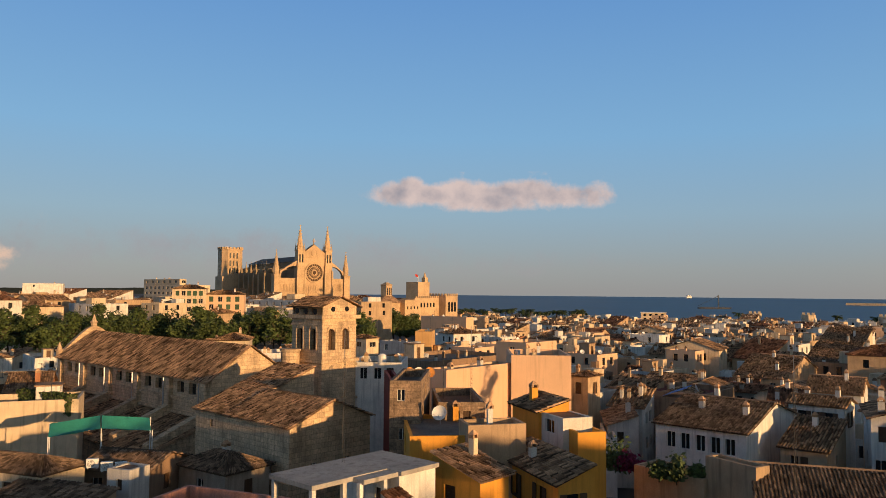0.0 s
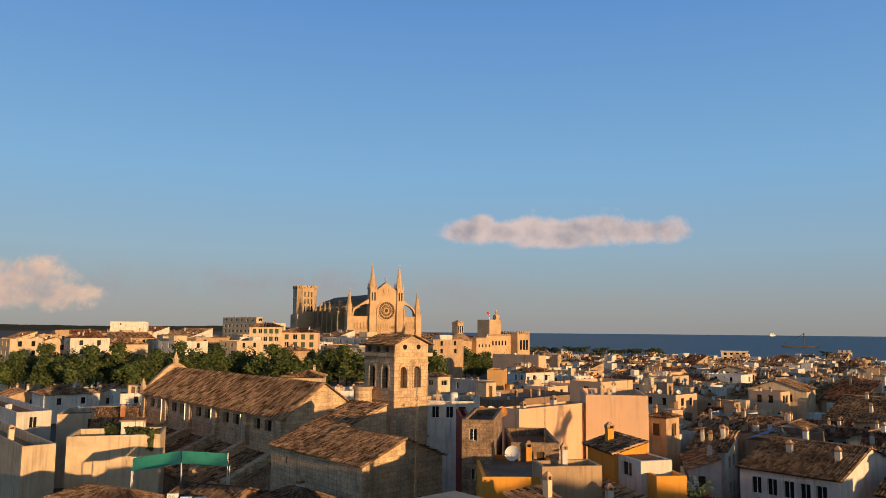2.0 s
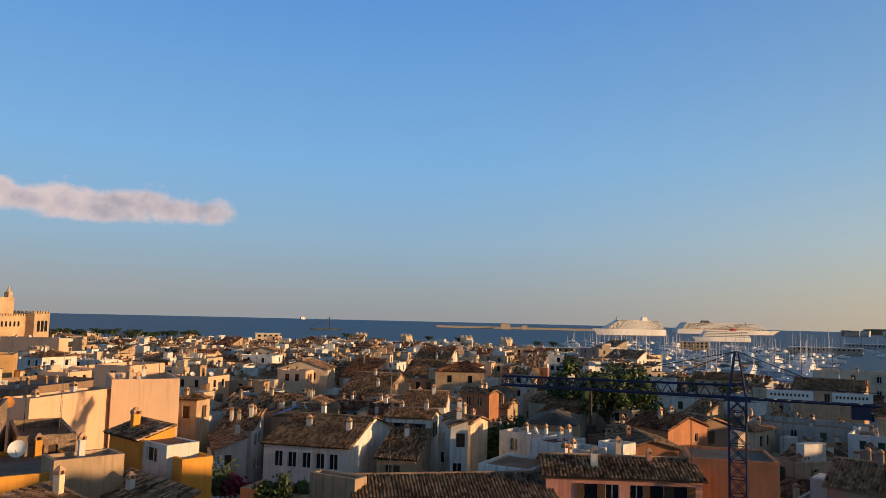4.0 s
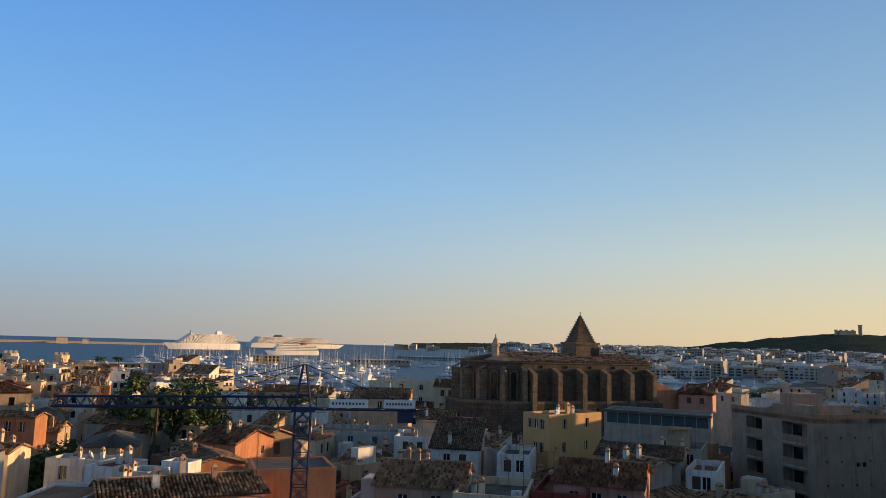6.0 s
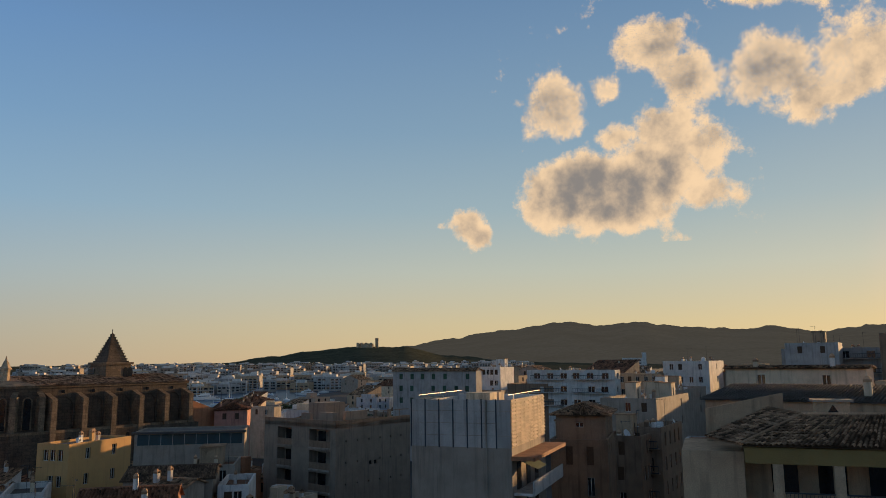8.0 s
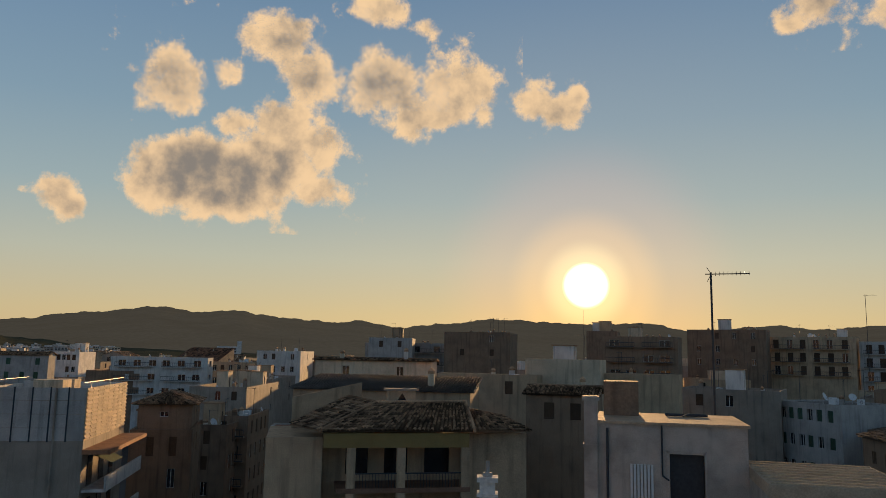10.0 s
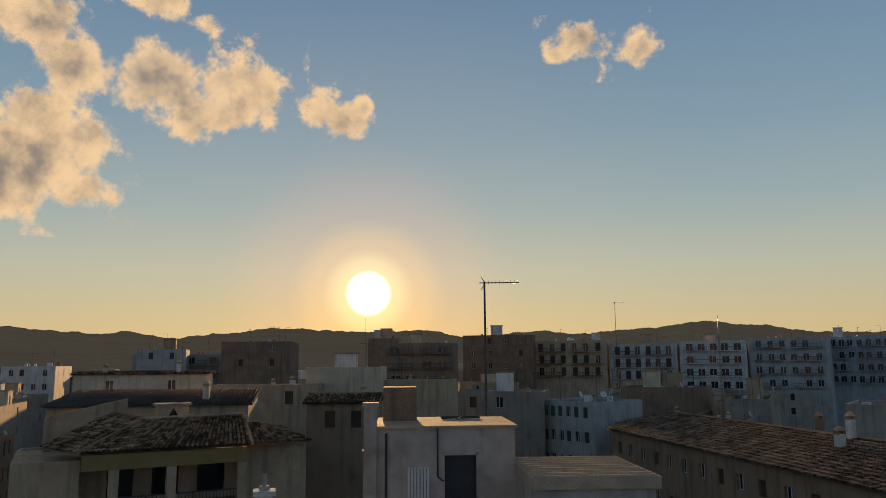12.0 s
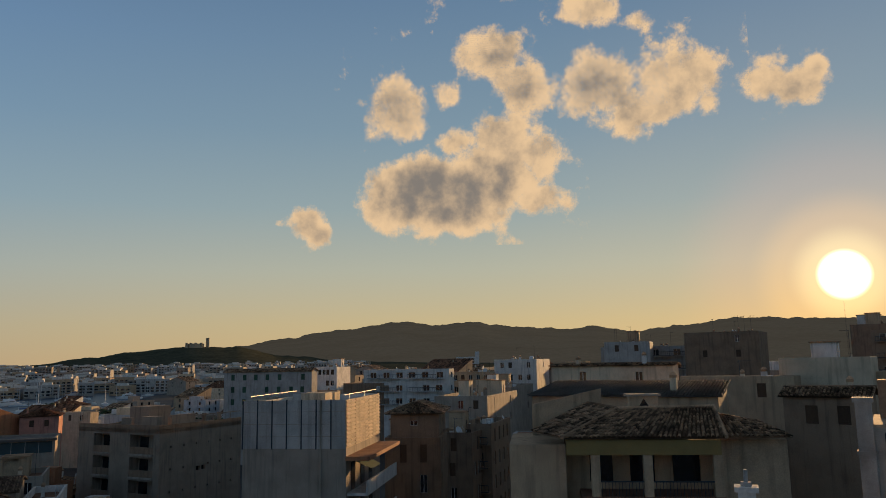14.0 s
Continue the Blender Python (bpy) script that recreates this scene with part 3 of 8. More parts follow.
ridge("far_coast", [(58, 22), (62, 30), (66, 34), (70, 36), (76, 36), (82, 30)], 3900, 500, FOREST, "low dark coast beyond the bay", 4)
ridge("far_plain", [(-60, 60), (-40, 32), (-35, 30), (-28, 26), (-20, 34), (-16, 24), (-9, 6)], 4600, 1500, FOREST, "flat hazy land on the horizon", 4)


# ---- clouds ----
def cloud_material(name, thin, thick, soft, grain=0.0046, ragged=3.1):
    m = bpy.data.materials.new(name)
    m.use_nodes = True
    nt = m.node_tree
    N, L = nt.nodes, nt.links
    N.clear()
    out = N.new("ShaderNodeOutputMaterial")
    co = N.new("ShaderNodeTexCoord")
    at_ = N.new("ShaderNodeAttribute")
    at_.attribute_name = "vapour"
    n1 = N.new("ShaderNodeTexNoise")
    n1.inputs["Scale"].default_value, n1.inputs["Detail"].default_value, n1.inputs["Roughness"].default_value = grain, 15, 0.66
    L.new(co.outputs["Object"], n1.inputs["Vector"])
    s = N.new("ShaderNodeMath")
    s.operation = "MULTIPLY_ADD"
    s.inputs[1].default_value, s.inputs[2].default_value = ragged, -0.5 * ragged
    L.new(n1.outputs["Fac"], s.inputs[0])
    t = N.new("ShaderNodeMath")
    t.operation = "ADD"
    L.new(s.outputs[0], t.inputs[0])
    L.new(at_.outputs["Fac"], t.inputs[1])
    a = N.new("ShaderNodeMapRange")
    a.interpolation_type = "SMOOTHSTEP"
    a.inputs["From Min"].default_value, a.inputs["From Max"].default_value = 0.22, 0.22 + soft
    L.new(t.outputs[0], a.inputs["Value"])
    k = N.new("ShaderNodeMapRange")
    k.interpolation_type = "SMOOTHSTEP"
    k.inputs["From Min"].default_value, k.inputs["From Max"].default_value = 0.3, 2.1
    n2 = N.new("ShaderNodeTexNoise")
    n2.inputs["Scale"].default_value, n2.inputs["Detail"].default_value, n2.inputs["Roughness"].default_value = 0.0065, 9, 0.56
    L.new(co.outputs["Object"], n2.inputs["Vector"])
    thick_ = N.new("ShaderNodeMath")
    thick_.operation = "MULTIPLY_ADD"
    thick_.inputs[1].default_value = 3.0
    L.new(n2.outputs["Fac"], thick_.inputs[0])
    core = N.new("ShaderNodeMath")
    core.operation = "SUBTRACT"
    core.inputs[1].default_value = 1.5
    L.new(at_.outputs["Fac"], core.inputs[0])
    L.new(core.outputs[0], thick_.inputs[2])
    L.new(thick_.outputs[0], k.inputs["Value"])
    # sunlight is painted in: thin vapour glows warm, thick hearts go grey
    c = N.new("ShaderNodeMix")
    c.data_type = "RGBA"
    c.inputs["A"].default_value, c.inputs["B"].default_value = (*thin, 1), (*thick, 1)
    L.new(k.outputs[0], c.inputs["Factor"])
    e = N.new("ShaderNodeEmission")
    L.new(c.outputs["Result"], e.inputs["Color"])
    tr = N.new("ShaderNodeBsdfTransparent")
    mx = N.new("ShaderNodeMixShader")
    L.new(a.outputs[0], mx.inputs[0])
    L.new(tr.outputs[0], mx.inputs[1])
    L.new(e.outputs[0], mx.inputs[2])
    L.new(mx.outputs[0], out.inputs[0])
    return m


CLOUD_W = cloud_material("sunlit_cloud_vapour", (0.90, 0.66, 0.43), (0.25, 0.235, 0.23), 0.6)
CLOUD_E = cloud_material("evening_cloud_vapour", (0.60, 0.50, 0.50), (0.28, 0.28, 0.34), 0.8, 0.005, 2.2)
CLOUD_M = cloud_material("mauve_haze_vapour", (0.33, 0.31, 0.35), (0.30, 0.285, 0.32), 2.4)
CLOUD_H = cloud_material("horizon_cloud_vapour", (0.70, 0.50, 0.40), (0.36, 0.31, 0.33), 0.9)


def cloud(lobes, material, label, dist=4600.0, step=0.14):
    """A far bank of vapour; lobes are bearing, elevation, half width, half height and thickness."""
    b0 = min(q[0] - 2.0 * q[2] for q in lobes)
    b1 = max(q[0] + 2.0 * q[2] for q in lobes)
    e0 = min(q[1] - 2.0 * q[3] for q in lobes)
    e1 = max(q[1] + 2.0 * q[3] for q in lobes)
    nb, ne = int((b1 - b0) / step) + 1, int((e1 - e0) / step) + 1
    m = Mesh()
    dens = []
    for i in range(nb + 1):
        for j in range(ne + 1):
            b, e = b0 + (b1 - b0) * i / nb, e0 + (e1 - e0) * j / ne
            cb, ce = radians(b), radians(e)
            m.v.append((dist * math.sin(cb) * math.cos(ce), dist * math.cos(cb) * math.cos(ce), EYE + dist * math.sin(ce)))
            v = 0.0
            for lb, le, wb, we, th in lobes:
                r2 = ((b - lb) / wb) ** 2 + ((e - le) / we) ** 2
                v = max(v, th * 1.12 * max(0.0, 1 - r2 / 3.2)) + 0.12 * th * max(0.0, 1 - r2 / 1.4)
            edge = min(i, nb - i, j, ne - j) / 4
            dens.append(v * min(1, edge))
    m.f = [(i * (ne + 1) + j, (i + 1) * (ne + 1) + j, (i + 1) * (ne + 1) + j + 1, i * (ne + 1) + j + 1) for i in range(nb) for j in range(ne)]
    me = m.data("cloud")
    me.attributes.new("vapour", "FLOAT", "POINT").data.foreach_set("value", dens)
    me.materials.append(material)
    return tagged(new("cloud", me), label, "cloud", kind="structure")


cloud([(103, 19.4, 1.9, 1.5, 0.85), (104.2, 18.2, 1.0, 1.2, 0.7), (101.6, 18.6, 0.8, 1.4, 0.7)], CLOUD_W, "ragged cream cloud lit from behind")
cloud([(106.2, 12.7, 3.9, 2.0, 1.5), (103.6, 12.2, 2.1, 1.3, 1.0), (102.9, 11.2, 1.7, 1.0, 0.8), (107.6, 10.9, 2.0, 1.0, 0.9), (110.5, 13.6, 2.6, 2.0, 1.3), (109, 11.2, 2.6, 1.0, 0.85), (114.5, 11.9, 1.9, 0.9, 0.85), (111.8, 16.4, 1.6, 2.4, 0.9), (113.2, 20.6, 1.6, 2.0, 0.9), (111.4, 22.9, 2.2, 1.4, 0.95), (114.6, 15.4, 1.5, 1.6, 0.8), (108.2, 16.4, 1.2, 0.9, 0.7)], CLOUD_W, "large heaped cloud, grey below with glowing rims")
cloud([(119.2, 20.2, 2.3, 2.0, 0.95), (121.6, 18.2, 2.0, 1.5, 0.9), (125.6, 20.3, 2.4, 1.5, 0.9), (124, 18.4, 1.8, 1.2, 0.8), (127.4, 18.2, 0.7, 0.9, 0.6)], CLOUD_W, "puffy cloud bank lit gold from behind")
cloud([(131.2, 19.3, 1.5, 1.0, 0.85), (133.6, 18.4, 1.4, 1.0, 0.85), (134.6, 19.2, 0.7, 0.7, 0.7)], CLOUD_W, "small golden cloud above the sun")
cloud([(96.3, 10.6, 1.1, 0.9, 0.8), (97.4, 9.6, 0.7, 0.8, 0.7), (94.4, 10.4, 0.4, 0.3, 0.6)], CLOUD_W, "small stray cloud with a cream rim")
cloud([(107.4, 20.0, 0.8, 0.8, 0.66), (118.9, 25.6, 1.6, 1.0, 0.72), (123, 24.5, 0.8, 0.6, 0.6)], CLOUD_W, "thin cloud scraps high in the sky")
cloud([(152.0, 23.8, 1.9, 1.0, 0.8), (150.4, 22.9, 0.9, 0.5, 0.7), (156.5, 22.9, 1.2, 1.1, 0.7)], CLOUD_W, "faint golden cloud wisps")
cloud([(-0.8, 7.3, 2.2, 0.65, 1.0), (-3.0, 7.3, 2.2, 0.75, 1.0), (-2.6, 7.9, 0.9, 0.6, 0.9), (1.2, 7.4, 2.4, 0.75, 0.95), (3.2, 6.8, 3.4, 0.6, 1.0), (5.9, 7.5, 2.2, 0.7, 0.95), (9.0, 7.2, 2.4, 0.7, 0.95), (11.4, 7.3, 1.2, 0.7, 0.9)], CLOUD_E, "long mauve evening cloud over the sea", step=0.1)
cloud([(-35, 3.2, 2.6, 1.0, 0.95), (-36, 1.9, 4.0, 0.8, 0.9), (-32, 2.2, 1.8, 0.5, 0.8)], CLOUD_H, "peach cloud bank above the horizon")


cloud([(-30, 2.6, 9.0, 1.5, 0.85), (-18, 2.8, 9.0, 1.4, 0.9), (-6, 2.5, 8.0, 1.2, 0.8), (4, 1.9, 8.0, 0.9, 0.7)], CLOUD_M, "dim mauve haze bank along the horizon", dist=4650.0, step=0.3)


# ---- the building below the terrace ----
base_house = thing("terrace_tower", "plain rendered tower block under the lookout terrace", "building", at=pose(0, 0, 0))
part("wall", Mesh().box(-2.2, -2.2, 5, 2.2, 2.2, 28.25), CREAM, base_house)
part("terrace_floor", Mesh().box(-2.2, -2.2, 28.254, 2.2, 2.2, 28.35), DECK, base_house)


# ---- landmarks ----
def arch_panel(m, x, z0, w, h, y, depth=0.3, n=8):
    """A round-headed dark opening as a solid set in a wall that faces -y."""
    pts = [(x - w / 2, z0), (x + w / 2, z0), (x + w / 2, z0 + h - w / 2)]
    pts += [(x + w / 2 * math.cos(math.pi * i / n), z0 + h - w / 2 + w / 2 * math.sin(math.pi * i / n)) for i in range(1, n)]
    pts.append((x - w / 2, z0 + h - w / 2))
    k = len(m.v)
    c = len(pts)
    m.v += [(p, y, q) for p, q in pts] + [(p, y + depth, q) for p, q in pts]
    m.f.append(tuple(k + i for i in range(c)))
    m.f += [(k + i, k + c + i, k + c + (i + 1) % c, k + (i + 1) % c) for i in range(c)]
    return m


def arch_ring(m, x, z0, w, h, y, t=0.25, proud=0.12, n=10):
    """A moulded surround of a round-headed opening."""
    pts = []
    for r in (w / 2, w / 2 + t):
        zc = z0 + h - w / 2
        pts.append([(x + r, z0)] + [(x + r * math.cos(math.pi * i / n), zc + r * math.sin(math.pi * i / n)) for i in range(n + 1)] + [(x - r, z0)])
    for (a, b), (c, d) in zip(zip(pts[0], pts[0][1:]), zip(pts[1], pts[1][1:])):
        m.poly((a[0], y - proud, a[1]), (c[0], y - proud, c[1]), (d[0], y - proud, d[1]), (b[0], y - proud, b[1]))
        m.poly((c[0], y - proud, c[1]), (c[0], y, c[1]), (d[0], y, d[1]), (d[0], y - proud, d[1]))
        m.poly((a[0], y, a[1]), (a[0], y - proud, a[1]), (b[0], y - proud, b[1]), (b[0], y, b[1]))
    return m


def pinnacle(m, x, y, z0, z1, r, n=8):
    """A tapering stone pinnacle with a collar, crockets and a tip."""
    m.prism(ngon(n, r, x, y), z0, z0 + (z1 - z0) * 0.12)
    m.prism(ngon(n, r * 1.2, x, y), z0 + (z1 - z0) * 0.12, z0 + (z1 - z0) * 0.16)
    m.prism(ngon(n, r * 0.95, x, y), z0 + (z1 - z0) * 0.16, z1, 0.06)
    for k in range(5):
        f = 0.25 + 0.14 * k
        rr = r * (1 - f) * 1.0
        z = z0 + (z1 - z0) * f
        for i in range(0, n, 2):
            a = 2 * math.pi * i / n
            px, py = x + rr * math.cos(a), y + rr * math.sin(a)
            m.box(px - 0.16 * r, py - 0.16 * r, z, px + 0.16 * r, py + 0.16 * r, z + 0.3 * r)
    m.tube((x, y, z1 - 0.3), (x, y, z1 + 1.4), 0.09 * r, 5)
    m.box(x - 0.35 * r, y - 0.06 * r, z1 + 0.7, x + 0.35 * r, y + 0.06 * r, z1 + 0.7 + 0.12 * r)


def cathedral():
    c = thing("cathedral", "golden gothic cathedral with twin spires and rose window", "cathedral", at=pose(-123.2, 546.2, 0, 0, 0, 34))
    zb = 10
    m = Mesh()
    m.box(18, 0.6, zb, 45, 6, 54)
    m.poly((18, 0.6, 54), (45, 0.6, 54), (31.5, 0.6, 64)).poly((45, 6, 54), (18, 6, 54), (31.5, 6, 64)).poly((18, 0.6, 54), (31.5, 0.6, 64), (31.5, 6, 64), (18, 6, 54)).poly((45, 6, 54), (31.5, 6, 64), (31.5, 0.6, 64), (45, 0.6, 54))
    for a, b in ((2, 18), (45, 59)):
        m.box(a, 1, zb, b, 5, 38)
    part("facade", m, CATH, c)
    # string courses, blind panels and gable mouldings
    for z in (26.5, 33, 50.6, 54):
        part("string_course", Mesh().box(22.5, 0.1, z, 41.5, 0.6, z + 0.6), CATH, c)
    for a, b in ((3.5, 17.5), (46, 57.5)):
        for z in (27.5, 37.6):
            part("string_course", Mesh().box(a, 0.4, z, b, 1.0, z + 0.7), CATH, c)
        for i in range(12):
            x = a + (b - a) * (i + 0.5) / 12
            part("stone_rib", Mesh().box(x - 0.2, 0.65, 28.4, x + 0.2, 1.0, 34), CATH, c)
    for i in range(10):
        x = 23.5 + i * 1.9
        part("stone_rib", Mesh().box(x - 0.18, 0.3, 27.2, x + 0.18, 0.6, 32.6), CATH, c)
    rose = Mesh()
    for r0, r1, pr in ((6.6, 7.6, 0.9), (4.4, 4.9, 0.5), (1.5, 2.2, 0.7)):
        for i in range(40):
            a, b = 2 * math.pi * i / 40, 2 * math.pi * (i + 1) / 40
            P = lambda r, t, d: (31.5 + r * math.cos(t), 0.6 - d, 42.6 + r * math.sin(t))
            rose.poly(P(r0, a, pr), P(r1, a, pr), P(r1, b, pr), P(r0, b, pr))
            rose.poly(P(r1, a, pr), P(r1, a, 0), P(r1, b, 0), P(r1, b, pr))
            rose.poly(P(r0, a, 0), P(r0, a, pr), P(r0, b, pr), P(r0, b, 0))
    for i in range(24):
        a = 2 * math.pi * i / 24
        rose.tube((31.5 + 2 * math.cos(a), 0.45, 42.6 + 2 * math.sin(a)), (31.5 + 6.7 * math.cos(a), 0.45, 42.6 + 6.7 * math.sin(a)), 0.16, 4)
    r = part("rose_window", rose, CATH, c, "carved stone rose window with tracery")
    g = Mesh()
    g.v = [(31.5 + 6.7 * math.cos(2 * math.pi * i / 32), 0.5, 42.6 + 6.7 * math.sin(2 * math.pi * i / 32)) for i in range(32)]
    g.f = [tuple(range(32))]
    part("pane", g, WOOD, r)
    ring = Mesh()
    for i in range(24):
        a, b = 2 * math.pi * i / 24, 2 * math.pi * (i + 1) / 24
        P = lambda q, t, d: (31.5 + q * math.cos(t), 0.6 - d, 57.6 + q * math.sin(t))
        ring.poly(P(2.0, a, .5), P(2.7, a, .5), P(2.7, b, .5), P(2.0, b, .5)).poly(P(2.7, a, .5), P(2.7, a, 0), P(2.7, b, 0), P(2.7, b, .5)).poly(P(2.0, a, 0), P(2.0, a, .5), P(2.0, b, .5), P(2.0, b, 0))
    part("gable_medallion", ring, CATH, c)
    cross = Mesh().box(31.2, 2, 64, 31.8, 2.6, 68.5).box(30.2, 2.05, 66.4, 32.8, 2.55, 66.9)
    part("cross", cross, CATH, c)
    door = arch_ring(Mesh(), 31.5, 14, 9, 14.5, 0.6, 1.4, 0.8)
    part("portal", door, CATH, c)
    for x in (20.3, 42.7):
        t = Mesh()
        t.box(x - 2.9, -1.2, zb, x + 2.9, 5.2, 47).box(x - 3.2, -1.5, 47, x + 3.2, 5.5, 47.8).box(x - 2.6, -0.9, 47.8, x + 2.6, 4.9, 59).box(x - 3.0, -1.3, 59, x + 3.0, 5.3, 59.8)
        for sx in (-2.9, 2.9):
            t.box(x + sx - 0.6, -1.9, zb, x + sx + 0.6, -1.0, 44)
        for k in range(1, 6):
            t.box(x - 3.15, -1.45, zb + 6 * k, x + 3.15, 5.4, zb + 6 * k + 0.5)
        tower = part("facade_tower", t, CATH, c)
        w = Mesh()
        for dx in (-1.1, 1.1):
            arch_panel(w, x + dx, 50, 1.1, 6.5, -0.95, 0.06)
        part("tower_opening", w, GLASS, tower)
        s = Mesh()
        pinnacle(s, x, 2, 59.8, 77.0, 2.5)
        for sx in (-2.4, 2.4):
            for sy in (-2.4, 2.4):
                pinnacle(s, x + sx, 2 + sy, 59.8, 65, 0.55, 6)
        part("spire", s, CATH, tower)
    for x in (2.0, 58.5):
        t = Mesh().box(x - 2.4, -0.8, zb, x + 2.4, 5, 40).box(x - 2.7, -1.1, 40, x + 2.7, 5.3, 40.7)
        t.prism(ngon(8, 2.3, x, 2), 40.7, 47)
        for k in range(5):
            t.box(x - 2.6, -1.0, zb + 5 + 5.2 * k, x + 2.6, 5.2, zb + 5.5 + 5.2 * k)
        pinnacle(t, x, 2, 45, 58, 1.9)
        part("corner_pinnacle", t, CATH, c)
    # quarter arches beside the towers
    for x0, x1 in ((4.5, 17.4), (56.2, 45.6)):
        m = Mesh()
        n = 12
        for i in range(n):
            f0, f1 = i / n, (i + 1) / n
            zt0, zt1 = 43.5 + 8 * f0, 43.5 + 8 * f1
            zi = lambda f: 38 + 9.5 * math.sin(math.acos(max(-1, min(1, 1 - f))))
            xa, xb = x0 + (x1 - x0) * f0, x0 + (x1 - x0) * f1
            for yy in (1.0, 4.0):
                m.poly((xa, yy, zi(f0)), (xb, yy, zi(f1)), (xb, yy, max(zt1, zi(f1) + 1)), (xa, yy, max(zt0, zi(f0) + 1)))
            m.poly((xa, 1, max(zt0, zi(f0) + 1)), (xb, 1, max(zt1, zi(f1) + 1)), (xb, 4, max(zt1, zi(f1) + 1)), (xa, 4, max(zt0, zi(f0) + 1)))
            m.poly((xa, 1, zi(f0)), (xa, 4, zi(f0)), (xb, 4, zi(f1)), (xb, 1, zi(f1)))
        part("flying_arch", m, CATH, c)
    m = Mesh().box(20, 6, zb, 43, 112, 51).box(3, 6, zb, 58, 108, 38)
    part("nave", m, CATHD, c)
    m = Mesh().poly((19, 6, 51), (31.5, 6, 56), (31.5, 112, 56), (19, 112, 51)).poly((31.5, 6, 56), (44, 6, 51), (44, 112, 51), (31.5, 112, 56)).poly((44, 6, 51), (31.5, 6, 56), (19, 6, 51))
    part("nave_roof", m, DECKG, c)
    for i in range(9):
        y = 13 + i * 11
        b = Mesh().box(-3.5, y - 1.3, zb, 3.2, y + 1.3, 42).box(-3.8, y - 1.6, 38, 3.4, y + 1.6, 38.8)
        b.poly((3, y - 0.8, 42), (20, y - 0.8, 46), (20, y - 0.8, 49.5), (3, y - 0.8, 45)).poly((20, y + 0.8, 46), (3, y + 0.8, 42), (3, y + 0.8, 45), (20, y + 0.8, 49.5)).poly((3, y - 0.8, 45), (20, y - 0.8, 49.5), (20, y + 0.8, 49.5), (3, y + 0.8, 45))
        pinnacle(b, -1.4, y, 42, 50, 1.3, 6)
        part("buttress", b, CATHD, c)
    t = Mesh().box(-15, 74, zb, 3, 92, 40).prism([(-14, 74.5), (2, 74.5), (2, 91), (-14, 91)], 40, 40.4)
    ring8 = [(-14.5, 78), (-10.5, 74.5), (-1, 74.5), (2.5, 78), (2.5, 88), (-1, 91.5), (-10.5, 91.5), (-14.5, 88)]
    t.prism(ring8, 40, 61).prism(ring8, 61, 62.2, 1.05)
    for i in range(8):
        (ax, ay), (bx, by) = ring8[i], ring8[(i + 1) % 8]
        for k in range(3):
            px, py = ax + (bx - ax) * (k + 0.5) / 3, ay + (by - ay) * (k + 0.5) / 3
            t.box(px - 0.8, py - 0.8, 62.2, px + 0.8, py + 0.8, 63.8)
    tw = part("bell_tower", t, CATH, c)
    for k, x in enumerate((-8.6, -5.8, -3.0)):
        for z in (42.5, 48.5, 54.5):
            part("bell_opening", arch_panel(Mesh(), x, z, 1.2, 4.4, 74.42, 0.1), GLASS, tw)
            part("bell_opening", Mesh().box(-14.58, 80 + 2.2 * k, z, -14.48, 81.2 + 2.2 * k, z + 4.2), GLASS, tw)


cathedral()


